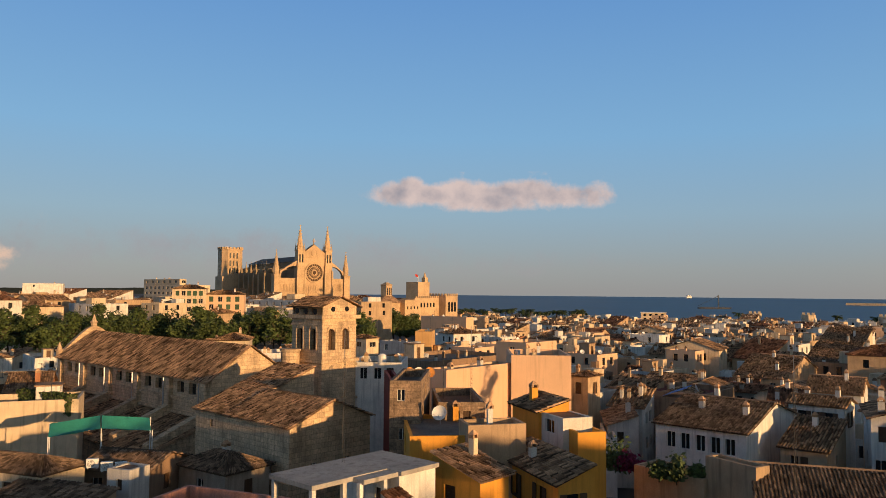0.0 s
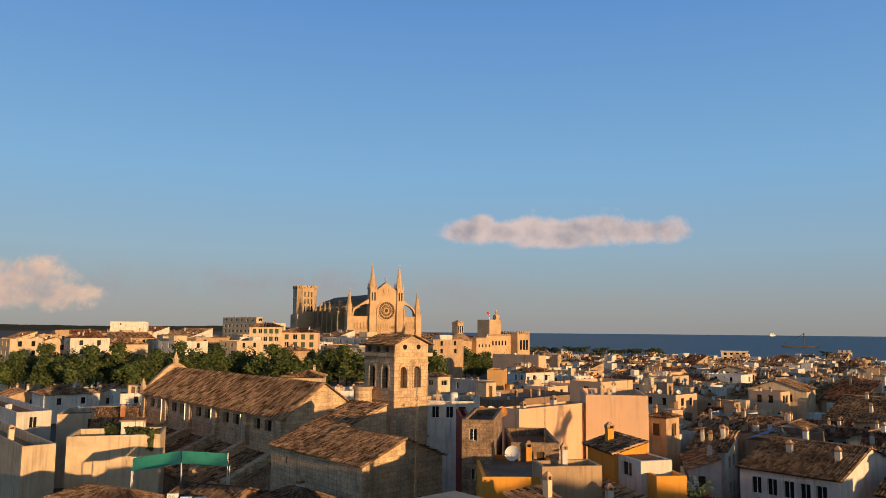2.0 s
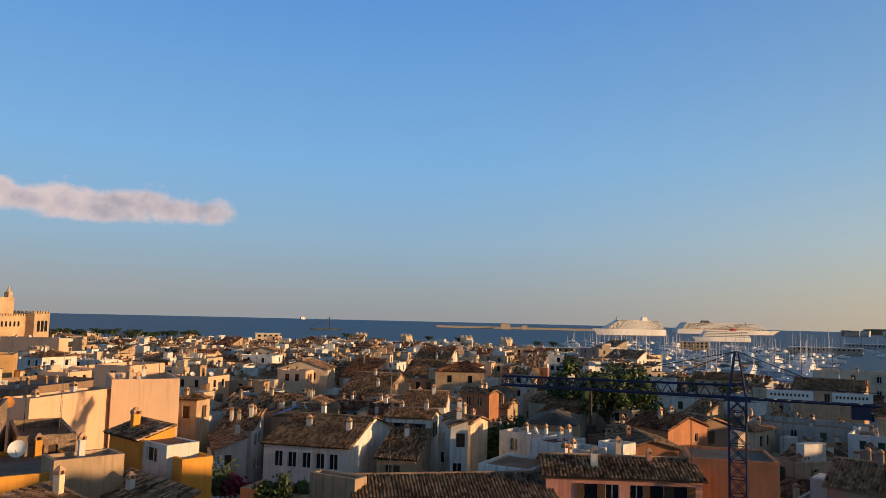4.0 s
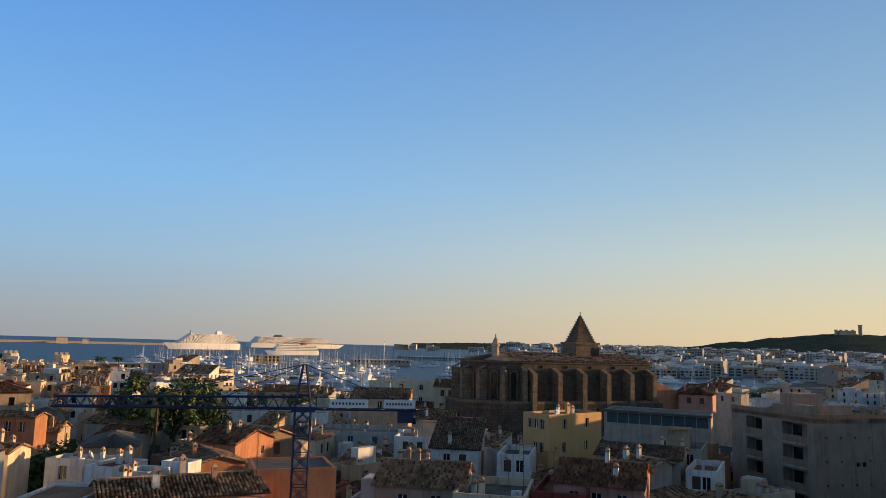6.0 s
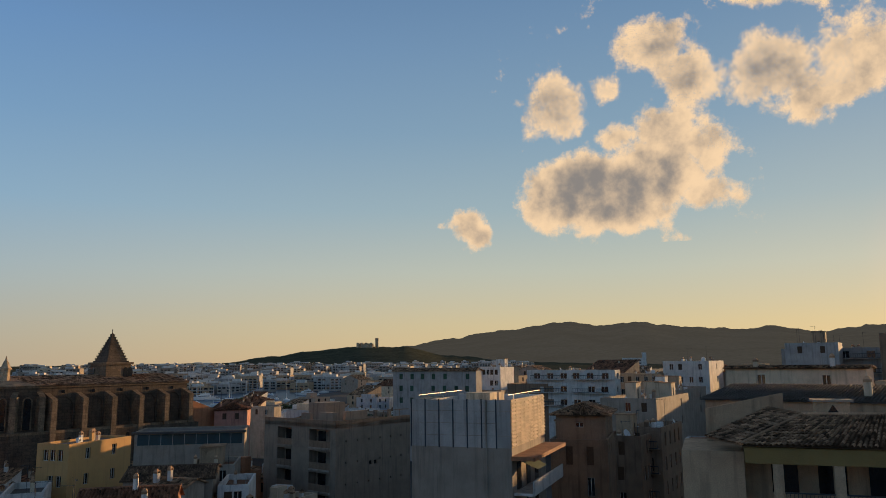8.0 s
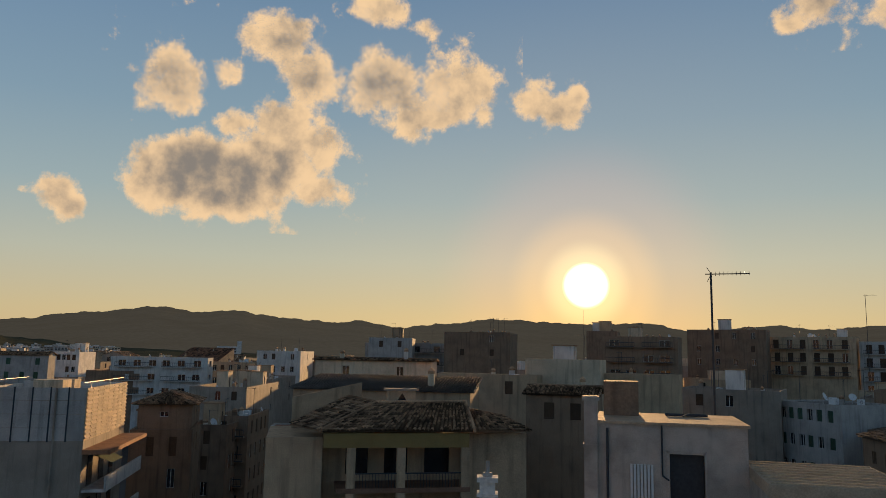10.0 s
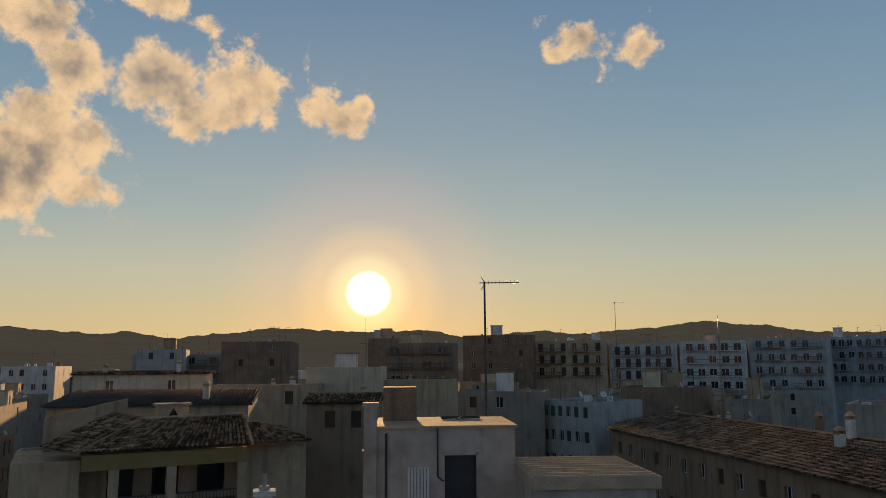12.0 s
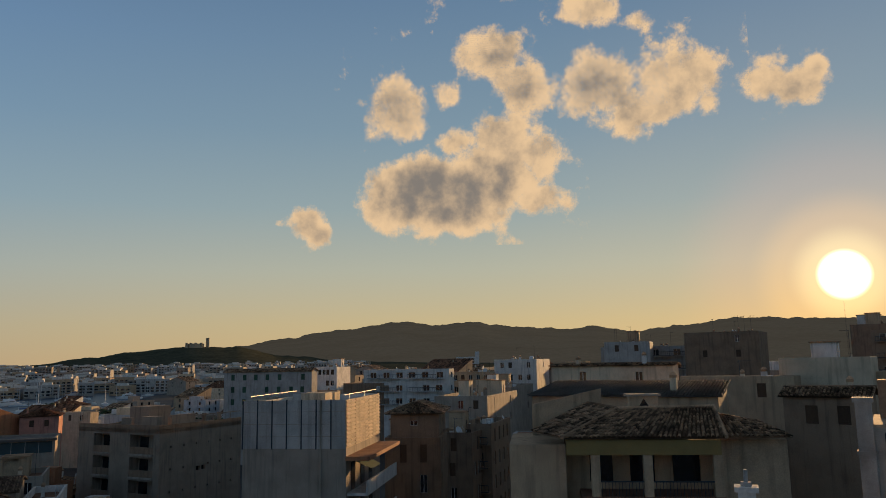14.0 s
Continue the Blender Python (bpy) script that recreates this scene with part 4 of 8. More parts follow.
def palace():
    """The old royal palace beside the cathedral."""
    p = thing("royal_palace", "tawny medieval palace with square keep and battlements", "palace", at=at(-2.9, 470, 0, 48))
    m = Mesh().box(0, 0, 8, 14, 12, 24).box(13, 4, 8, 36, 16, 25).box(36, -2, 8, 48, 14, 26.5)
    part("wall", m, CATH, p)
    keep = part("keep", Mesh().box(20, 8, 8, 31, 19, 35.5).box(27.5, 9, 35.5, 30.5, 12, 38.5).prism(ngon(6, 1.3, 29, 10.5), 38.5, 42, 0.1), CATH, p)
    m = Mesh()
    for i in range(12):
        m.box(13.5 + i * 1.9, 3.7, 25, 14.5 + i * 1.9, 4.3, 26.3)
    for i in range(6):
        m.box(36 + i * 2.1, -2.3, 26.5, 37.2 + i * 2.1, -1.7, 28)
        m.box(35.7, -2 + i * 2.6, 26.5, 36.3, -0.6 + i * 2.6, 28)
    part("battlement", m, CATH, p)
    for x, w, z in ((39.5, 2.2, 12), (42.5, 2.2, 12), (45.3, 2.2, 12)):
        part("arched_window", arch_panel(Mesh(), x, z + 4, w, 6.5, -2.05, 0.08), GLASS, p)
    for i in range(6):
        part("arched_window", arch_panel(Mesh(), 16 + i * 3, 19, 1.4, 3, 3.95, 0.08), GLASS, p)
    for i in range(4):
        part("window", Mesh().box(2 + i * 3, -0.04, 18, 3 + i * 3, 0.02, 19.8), GLASS, p)
    m = Mesh()
    m.prism(ngon(8, 10, -8, 8, 0.39), 22, 26.5, 0.35)
    part("tiled_roof", m, TILE, p)
    part("octagon_hall", Mesh().prism(ngon(8, 9, -8, 8, 0.39), 8, 22), CATH, p)
    t = Mesh().box(-10.5, 6, 24, -5.5, 11, 33).prism([(-11.2, 5.4), (-4.8, 5.4), (-4.8, 11.6), (-11.2, 11.6)], 33, 34.8, 0.2)
    lant = part("lantern_tower", t, CATH, p)
    w = Mesh()
    for dx in (-9.6, -8, -6.4):
        arch_panel(w, dx, 27, 0.9, 4.5, 5.95, 0.08)
    part("lantern_opening", w, GLASS, lant)
    pole = part("flagpole", Mesh().tube((22, 10, 35.5), (22, 10, 40.5), 0.1), METAL, p)
    f = Mesh()
    for i in range(6):
        f.poly((22 - i * 0.45, 10 + 0.15 * math.sin(i), 38.5 + 0.1 * i), (22 - (i + 1) * 0.45, 10 + 0.15 * math.sin(i + 1), 38.5 + 0.1 * (i + 1)), (22 - (i + 1) * 0.45, 10 + 0.15 * math.sin(i + 1), 40.2 + 0.1 * (i + 1)), (22 - i * 0.45, 10 + 0.15 * math.sin(i), 40.2 + 0.1 * i))
    part("flag", f, REDP, pole)


palace()


def bell_tower():
    t = thing("bell_tower", "square stone church bell tower with paired arched openings", "tower", at=pose(-14.55, 90.84, 0, 0, 0, 48))
    w, d = 5.4, 6.0
    m = Mesh()
    ha = [(0.9, 22.6, 1.1, 2.6), (3.1, 22.6, 1.1, 2.6)]
    hb = [(1.0, 22.6, 1.2, 2.6), (3.6, 22.6, 1.2, 2.6)]
    wall_face(m, (0, 0), (1, 0), w, 8, 26.4, ha, 0.6)
    wall_face(m, (w, 0), (0, 1), d, 8, 26.4, [], 0.6)
    wall_face(m, (w, d), (-1, 0), w, 8, 26.4, [], 0.6)
    wall_face(m, (0, d), (0, -1), d, 8, 26.4, hb, 0.6)
    part("shaft", m, STONE, t)
    inner = Mesh().box(0.7, 0.7, 9, w - 0.7, d - 0.7, 26.3)
    part("bell_chamber", inner, WOOD, t)
    for o, u, hs in (((0, 0), (1, 0), ha), ((0, d), (0, -1), hb)):
        for s, z, ww, hh in hs:
            a = arch_ring(Mesh(), 0, z, ww, hh + 0.35, 0, 0.22, 0.08)
            # stone spandrels that round the head of each opening
            n = 8
            for i in range(n):
                a0, a1 = math.pi * i / n, math.pi * (i + 1) / n
                r = ww / 2
                zc = z + hh - r
                P = lambda q: (r * math.cos(q), 0.05, zc + r * math.sin(q))
                T = lambda q: (r * math.cos(q), 0.05, z + hh + 0.01)
                a.poly(P(a0), T(a0), T(a1), P(a1))
                a.poly(P(a0), P(a1), (P(a1)[0], 0.5, P(a1)[2]), (P(a0)[0], 0.5, P(a0)[2]))
            turn = math.degrees(math.atan2(u[1], u[0]))
            part("arch", a, STONE, t, at=pose(o[0] + u[0] * (s + ww / 2), o[1] + u[1] * (s + ww / 2), 0, 0, 0, turn))
    for z, e, h in ((16.4, 0.2, 0.3), (20.6, 0.16, 0.25), (21.1, 0.32, 0.4), (25.5, 0.1, 0.2), (26.4, 0.42, 0.45)):
        part("cornice", Mesh().box(-e, -e, z, w + e, d + e, z + h), STONE, t)
    top = Mesh()
    for x0, y0, x1, y1 in ((0, 0, 1.0, d), (w - 1.0, 0, w, d), (1.0, 0, 2.2, 0.6), (3.2, 0, w - 1.0, 0.6)):
        top.box(x0, y0, 26.85, x1, y1, 27.9)
    top.poly((0, 0, 27.9), (w, 0, 27.9), (w / 2, 0, 29.0)).poly((0, 0.01, 26.85), (w, 0.01, 26.85), (w, 0.01, 27.9), (0, 0.01, 27.9))
    top.poly((0, d, 26.85), (0, 0, 26.85), (0, 0, 27.9), (0, d, 27.9))
    part("upper_stage", top, STONE, t)
    for x in (1.6, 3.8):
        oc = Mesh().tube((x, -0.06, 27.6), (x, 0.05, 27.6), 0.32, 12)
        part("round_opening", oc, GLASS, t)
    for y in (1.4, 3.2, 5.0):
        part("round_opening", Mesh().tube((-0.06, y, 27.3), (0.05, y, 27.3), 0.38, 12), GLASS, t)
    r = Mesh()
    tile_sheet(r, (-0.7, d + 0.5, 27.75), (-0.7, -0.5, 27.75), (w / 2, -0.5, 29.1), (w / 2, d + 0.5, 29.1))
    tile_sheet(r, (w + 0.7, -0.5, 27.75), (w + 0.7, d + 0.5, 27.75), (w / 2, d + 0.5, 29.1), (w / 2, -0.5, 29.1))
    part("tiled_roof", r, TILE, t)
    turret = Mesh().prism(ngon(14, 1.15, -1.4, 4.4), 9, 22.4).prism(ngon(14, 1.3, -1.4, 4.4), 22.4, 22.7)
    part("stair_turret", turret, STONE, t, smooth=False)


bell_tower()


def church_nave():
    c = thing("church_nave", "long stone church nave with tiled roof and clerestory", "church", "church", at=pose(-24.86, 81.28, 0, 0, 0, 48))
    w, d, z1 = 9.6, 40.8, 20.2
    m = Mesh()
    holes = []
    for k in range(5):
        for q in (0.0, 2.6):
            holes.append((3.2 + k * 7.7 + q, 18.2, 1.5, 1.25))
    wall_face(m, (0, 0), (1, 0), w, 8, z1, [(2.3, 18.0, 0.9, 0.9), (4.6, 18.0, 0.9, 0.9)])
    wall_face(m, (w, 0), (0, 1), d, 8, z1, [])
    wall_face(m, (w, d), (-1, 0), w, 8, z1, [])
    wall_face(m, (0, d), (0, -1), d, 8, z1, [(d - s - ww, z, ww, hh) for s, z, ww, hh in holes], 0.5)
    zt = z1 + 3.3
    m.poly((0, 0, z1), (w, 0, z1), (w / 2, 0, zt)).poly((w, d, z1), (0, d, z1), (w / 2, d, zt))
    part("wall", m, STONE, c)
    add_windows(c, (0, d), (0, -1), [(d - s - ww, z, ww, hh) for s, z, ww, hh in holes], 0.5, "glass", full=False)
    add_windows(c, (0, 0), (1, 0), [(2.3, 18.0, 0.9, 0.9), (4.6, 18.0, 0.9, 0.9)], 0.25, "shutter")
    r = Mesh()
    tile_sheet(r, (-0.7, d + 0.3, z1 - 0.35), (-0.7, -0.3, z1 - 0.35), (w / 2, -0.3, zt + 0.1), (w / 2, d + 0.3, zt + 0.1), 0.3, 0.6)
    tile_sheet(r, (w + 0.6, -0.3, z1 - 0.35), (w + 0.6, d + 0.3, z1 - 0.35), (w / 2, d + 0.3, zt + 0.1), (w / 2, -0.3, zt + 0.1), 0.4, 0.8)
    part("tiled_roof", r, TILE, c)
    for k in range(6):
        y = 1.0 + k * 7.75
        part("pilaster", Mesh().box(-0.5, y - 0.45, 15, 0.0, y + 0.45, z1 - 0.5), STONE, c)
    part("string_course", Mesh().box(-0.25, 0.4, 17.5, 0, d - 0.4, 17.75), STONE, c)
    part("string_course", Mesh().box(-0.35, 0.4, 15.9, 0, d - 0.4, 16.2), STONE, c)
    # curved gable at the far end with finials
    g = Mesh()
    n = 16
    for i in range(n):
        f0, f1 = i / n, (i + 1) / n
        hh = lambda f: z1 + 0.1 + 3.1 * math.sin(math.pi * f) ** 0.9 + 0.9 * math.exp(-((f - 0.5) / 0.22) ** 2)
        for yy in (d, d + 0.6):
            g.poly((w * f0, yy, z1 - 1), (w * f1, yy, z1 - 1), (w * f1, yy, hh(f1)), (w * f0, yy, hh(f0)))
        g.poly((w * f0, d - 0.1, hh(f0)), (w * f1, d - 0.1, hh(f1)), (w * f1, d + 0.7, hh(f1)), (w * f0, d + 0.7, hh(f0)))
    part("curved_gable", g, STONE, c)
    for x, z in ((0, z1 + 0.2), (w / 2, zt + 0.8)):
        part("finial", Mesh().prism(ngon(8, 0.45, x, d + 0.3), z - 0.4, z + 0.5).prism(ngon(8, 0.6, x, d + 0.3), z + 0.5, z + 0.65).prism(ngon(8, 0.4, x, d + 0.3), z + 0.65, z + 1.7, 0.1), STONE, c)
    # lean-to aisle with cross walls
    a = Mesh().box(-7.0, 0, 8, -6.6, d, 13.2).box(-6.6, 0, 8, 0, 0.4, 13.2)
    a.poly((-7.0, 0, 13.2), (0, 0, 13.2), (0, 0, 15.6)).poly((0, 0.4, 13.2), (-7.0, 0.4, 13.2), (0, 0.4, 15.6))
    part("aisle_wall", a, STONE, c)
    r = Mesh()
    tile_sheet(r, (-7.5, d, 13.0), (-7.5, -0.3, 13.0), (0, -0.3, 15.7), (0, d, 15.7), 0.3, 0.6)
    part("aisle_roof", r, TILE, c)
    for k in range(6):
        y = 1.0 + k * 7.75
        b = Mesh()
        b.poly((-6.8, y - 0.5, 13.0), (0, y - 0.5, 15.2), (0, y - 0.5, 16.9), (-6.8, y - 0.5, 14.1)).poly((0, y + 0.5, 15.2), (-6.8, y + 0.5, 13.0), (-6.8, y + 0.5, 14.1), (0, y + 0.5, 16.9))
        b.poly((-6.8, y - 0.5, 14.1), (0, y - 0.5, 16.9), (0, y + 0.5, 16.9), (-6.8, y + 0.5, 14.1)).poly((-6.8, y + 0.5, 13), (-6.8, y - 0.5, 13), (-6.8, y - 0.5, 14.1), (-6.8, y + 0.5, 14.1))
        part("cross_wall", b, STONE, c)
    for k in range(5):
        part("downpipe", Mesh().tube((-0.62, 1.6 + k * 7.75, 15.6), (-0.62, 1.6 + k * 7.75, 19.7), 0.09, 6), METAL, c)


church_nave()


CHURCH = pose(151.4, 65.5, 0, 0, 0, -38)


def big_church():
    """The hall church with buttressed apse and slate-coloured pyramid spire."""
    c = thing("big_church", "dark old stone church with deep buttresses and pyramid spire", "church", at=CHURCH)
    L, H = 34.0, 26.0
    apse = [(0, 1), (-4, 1.8), (-7.5, 4.5), (-9.2, 8.5), (-9.2, 13.5), (-7.5, 17.5), (-4, 20), (0, 21)]
    ring = [(L, 1)] + [(L, 21)] + apse[::-1]
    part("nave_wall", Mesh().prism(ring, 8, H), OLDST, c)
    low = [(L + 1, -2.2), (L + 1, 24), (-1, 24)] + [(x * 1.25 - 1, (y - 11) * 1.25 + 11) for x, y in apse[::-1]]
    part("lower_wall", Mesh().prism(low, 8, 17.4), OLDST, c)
    part("cornice", Mesh().prism([(x * 1.006 if x > 0 else x * 1.27 - 1.1, (y - 11) * 1.26 + 11) for x, y in ring], 17.4, 17.9), BUTT, c)
    part("cornice", Mesh().prism([(x + (0.3 if x > 0 else -0.3), (y - 11) * 1.03 + 11) for x, y in ring], H, H + 0.45), BUTT, c)
    r = Mesh()
    zt = H + 2.2
    rx = [(x + (0.5 if x > 0 else -0.5), (y - 11) * 1.05 + 11) for x, y in ring]
    tile_sheet(r, (-1, 0.4, H + 0.4), (L + 0.5, 0.4, H + 0.4), (L + 0.5, 11, zt), (-1, 11, zt), 0.5, 0.8)
    tile_sheet(r, (L + 0.5, 21.6, H + 0.4), (-1, 21.6, H + 0.4), (-1, 11, zt), (L + 0.5, 11, zt), 0.6, 1.0)
    for p, q in zip(rx[2:], rx[3:]):
        r.poly((*p, H + 0.42), (*q, H + 0.42), (-0.5, 11, zt))
    part("tiled_roof", r, TILE, c)
    # buttresses along the nave with deep bays between
    for k in range(6):
        x = 1.5 + k * 6.3
        b = Mesh().box(x - 0.55, -2.0, 8, x + 0.55, 1.2, 23.8)
        b.poly((x - 0.55, -2.0, 23.8), (x + 0.55, -2.0, 23.8), (x + 0.55, 1.0, 25.0), (x - 0.55, 1.0, 25.0)).poly((x - 0.55, -2.0, 23.8), (x - 0.55, 1.0, 25.0), (x - 0.55, 1.0, 23.8)).poly((x + 0.55, 1.0, 23.8), (x + 0.55, 1.0, 25.0), (x + 0.55, -2.0, 23.8))
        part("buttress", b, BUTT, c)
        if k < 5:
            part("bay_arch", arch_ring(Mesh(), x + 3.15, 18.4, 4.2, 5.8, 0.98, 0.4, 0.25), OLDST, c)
            part("window", arch_panel(Mesh(), x + 3.15, 15.2, 0.7, 1.3, -2.26, 0.1), GLASS, c)
            part("window", Mesh().box(x + 2.9, 0.9, 24.9, x + 3.5, 0.98, 25.5), GLASS, c)
    for (ax, ay), (bx, by) in zip(apse, apse[1:]):
        n = Vector((by - ay, -(bx - ax))).normalized()
        n = n if n.dot(Vector((ax + 0.1, ay - 11))) > 0 else -n
        p = Vector((ax, ay))
        turn = math.degrees(math.atan2(n.y, n.x)) + 90
        part("buttress", Mesh().box(-0.55, -2.1, 8, 0.55, 0.6, 24.4).poly((-0.55, -2.1, 24.4), (0.55, -2.1, 24.4), (0.55, 0.4, 25.5), (-0.55, 0.4, 25.5)), BUTT, c, at=pose(ax, ay, 0, 0, 0, turn))
        q = (p + Vector((bx, by))) / 2
        part("lancet_window", arch_ring(Mesh(), 0, 18.2, 1.3, 5.9, -0.03, 0.25, 0.2), BUTT, c, at=pose(q.x, q.y, 0, 0, 0, turn))
        part("lancet_pane", arch_panel(Mesh(), 0, 18.2, 1.3, 5.9, -0.05, 0.06), GLASS, c, at=pose(q.x, q.y, 0, 0, 0, turn))
        part("low_window", arch_panel(Mesh(), 0, 12, 0.9, 3.2, -2.6, 0.1), GLASS, c, at=pose(q.x, q.y, 0, 0, 0, turn)) if abs(ay - 4) < 4 else None
    # spire
    s = Mesh()
    s.box(17.7, 7.5, H, 23.7, 13.5, H + 4.4)
    st = part("spire_base", s, BUTT, c)
    part("cornice", Mesh().box(17.3, 7.1, H + 4.4, 24.1, 13.9, H + 4.9), BUTT, st)
    for x in (22.4, 23.6):
        part("bell_opening", arch_panel(Mesh(), x, H + 1.4, 1.1, 2.4, 7.43, 0.1), GLASS, st)
        part("bell_opening", Mesh().box(17.6, x - 10.6, H + 1.4, 17.72, x - 9.5, H + 3.6), GLASS, st)
    p = Mesh().prism([(18.2, 8.0), (23.2, 8.0), (23.2, 13.0), (18.2, 13.0)], H + 4.9, H + 11.4, 0.04)
    for k in range(11):
        f = k / 11
        z = H + 4.9 + 6.5 * f
        r_ = 2.5 * (1 - f)
        for sx in (-1, 1):
            for sy in (-1, 1):
                px, py = 20.7 + sx * r_, 10.5 + sy * r_
                p.box(px - 0.16, py - 0.16, z, px + 0.16, py + 0.16, z + 0.32)
    part("pyramid_roof", p, OLDST, st)
    part("finial", Mesh().tube((20.7, 10.5, H + 11.2), (20.7, 10.5, H + 12.2), 0.1), DARKM, st)
    tur = Mesh().prism(ngon(8, 0.9, -3.2, 8), H + 0.4, H + 3.6).prism(ngon(8, 1.15, -3.2, 8), H + 3.6, H + 3.9).prism(ngon(8, 0.95, -3.2, 8), H + 3.9, H + 5.3, 0.35).prism(ngon(6, 0.25, -3.2, 8), H + 5.3, H + 6.2, 0.3)
    part("roof_turret", tur, STONE, c, "small domed sandstone turret")
    part("west_gable", Mesh().box(L + 1, 2, 8, L + 14, 20, 18).poly((L + 1, 2, 18), (L + 14, 2, 18), (L + 1, 2, 22.5)), TERRA, c)


big_church()


def grey_block():
    c = thing("apartment_block", "grey-brown concrete apartment block with recessed balconies", "building", at=GREYB)
    w, d, z1 = 15.5, 16.5, 21.5
    m = Mesh()
    holes = []
    for s0, ww in ((1.2, 4.6), (9.8, 3.4)):
        for k in range(5):
            holes.append((s0, z1 - 3.4 - 3.05 * k, ww, 2.6))
    spots = [(1.8 + 2.3 * i, z, 0.28, 0.28) for z in (z1 - 2.6, z1 - 5.6, z1 - 8.6) for i in range(6)] + [(6.6, z1 - 6.2, 0.7, 0.6), (7.6, z1 - 6.2, 0.7, 0.6)]
    spots = [q for i, q in enumerate(spots) if not (6.0 < q[0] < 8.6 and abs(q[1] - (z1 - 5.6)) < 0.1)]
    wall_face(m, (0, 0), (1, 0), w, 6, z1, spots, 0.4)
    wall_face(m, (w, 0), (0, 1), d, 6, z1, [])
    wall_face(m, (w, d), (-1, 0), w, 6, z1, [])
    wall_face(m, (0, d), (0, -1), d, 6, z1, [(d - s - ww, z, ww, hh) for s, z, ww, hh in holes], 1.5)
    part("wall", m, CONC, c)
    part("roof_deck", Mesh().box(0.3, 0.3, z1 - 0.9, w - 0.3, d - 0.3, z1 - 0.6), DECK, c)
    for s, z, ww, hh in holes:
        b = part("balcony", Mesh().box(-0.15, s, z - 0.2, 1.4, s + ww, z + 0.02), GREY, c)
        part("balcony_front", Mesh().box(0.02, s, z + 0.02, 0.12, s + ww, z + 0.95), BROWN, b)
        part("balcony_back", Mesh().box(1.46, s, z, 1.52, s + ww, z + hh), CONC, b)
        part("pane", Mesh().box(1.38, s + ww * 0.55, z + 0.2, 1.45, s + ww * 0.9, z + 2.2), GLASS, b)
    for s, z, ww, hh in spots:
        part("vent_hole", Mesh().box(s, 0.3, z, s + ww, 0.36, z + hh), GLASS, c)
    for x0, y0, x1, y1, h in ((0, 0, w, 0.25, 0.5), (0, 0.25, 0.25, d, 0.5), (2.2, 0.3, 6.5, 1.0, 1.7), (0.3, 1, 1.2, 4, 1.6), (0.3, 6, 0.8, 8, 1.4), (8, 0.3, 8.6, 0.6, 1.6), (11, 0.3, 11.6, 0.6, 1.6), (5, 8, 9, 12, 2.6)):
        part("parapet", Mesh().box(x0, y0, z1 - 0.6, x1, y1, z1 + h), BROWN if h < 1.3 else CONC, c)
    part("roof_rail", Mesh().box(6.6, 0.1, z1 + 1.4, w - 0.2, 0.2, z1 + 1.5).box(9.7, 0.1, z1 + 0.4, 9.8, 0.2, z1 + 1.4).box(13.2, 0.1, z1 + 0.4, 13.3, 0.2, z1 + 1.4), CONC, c)


GREYB = pose(109.6, 6.9, 0, 0, 0, -44.5)
grey_block()


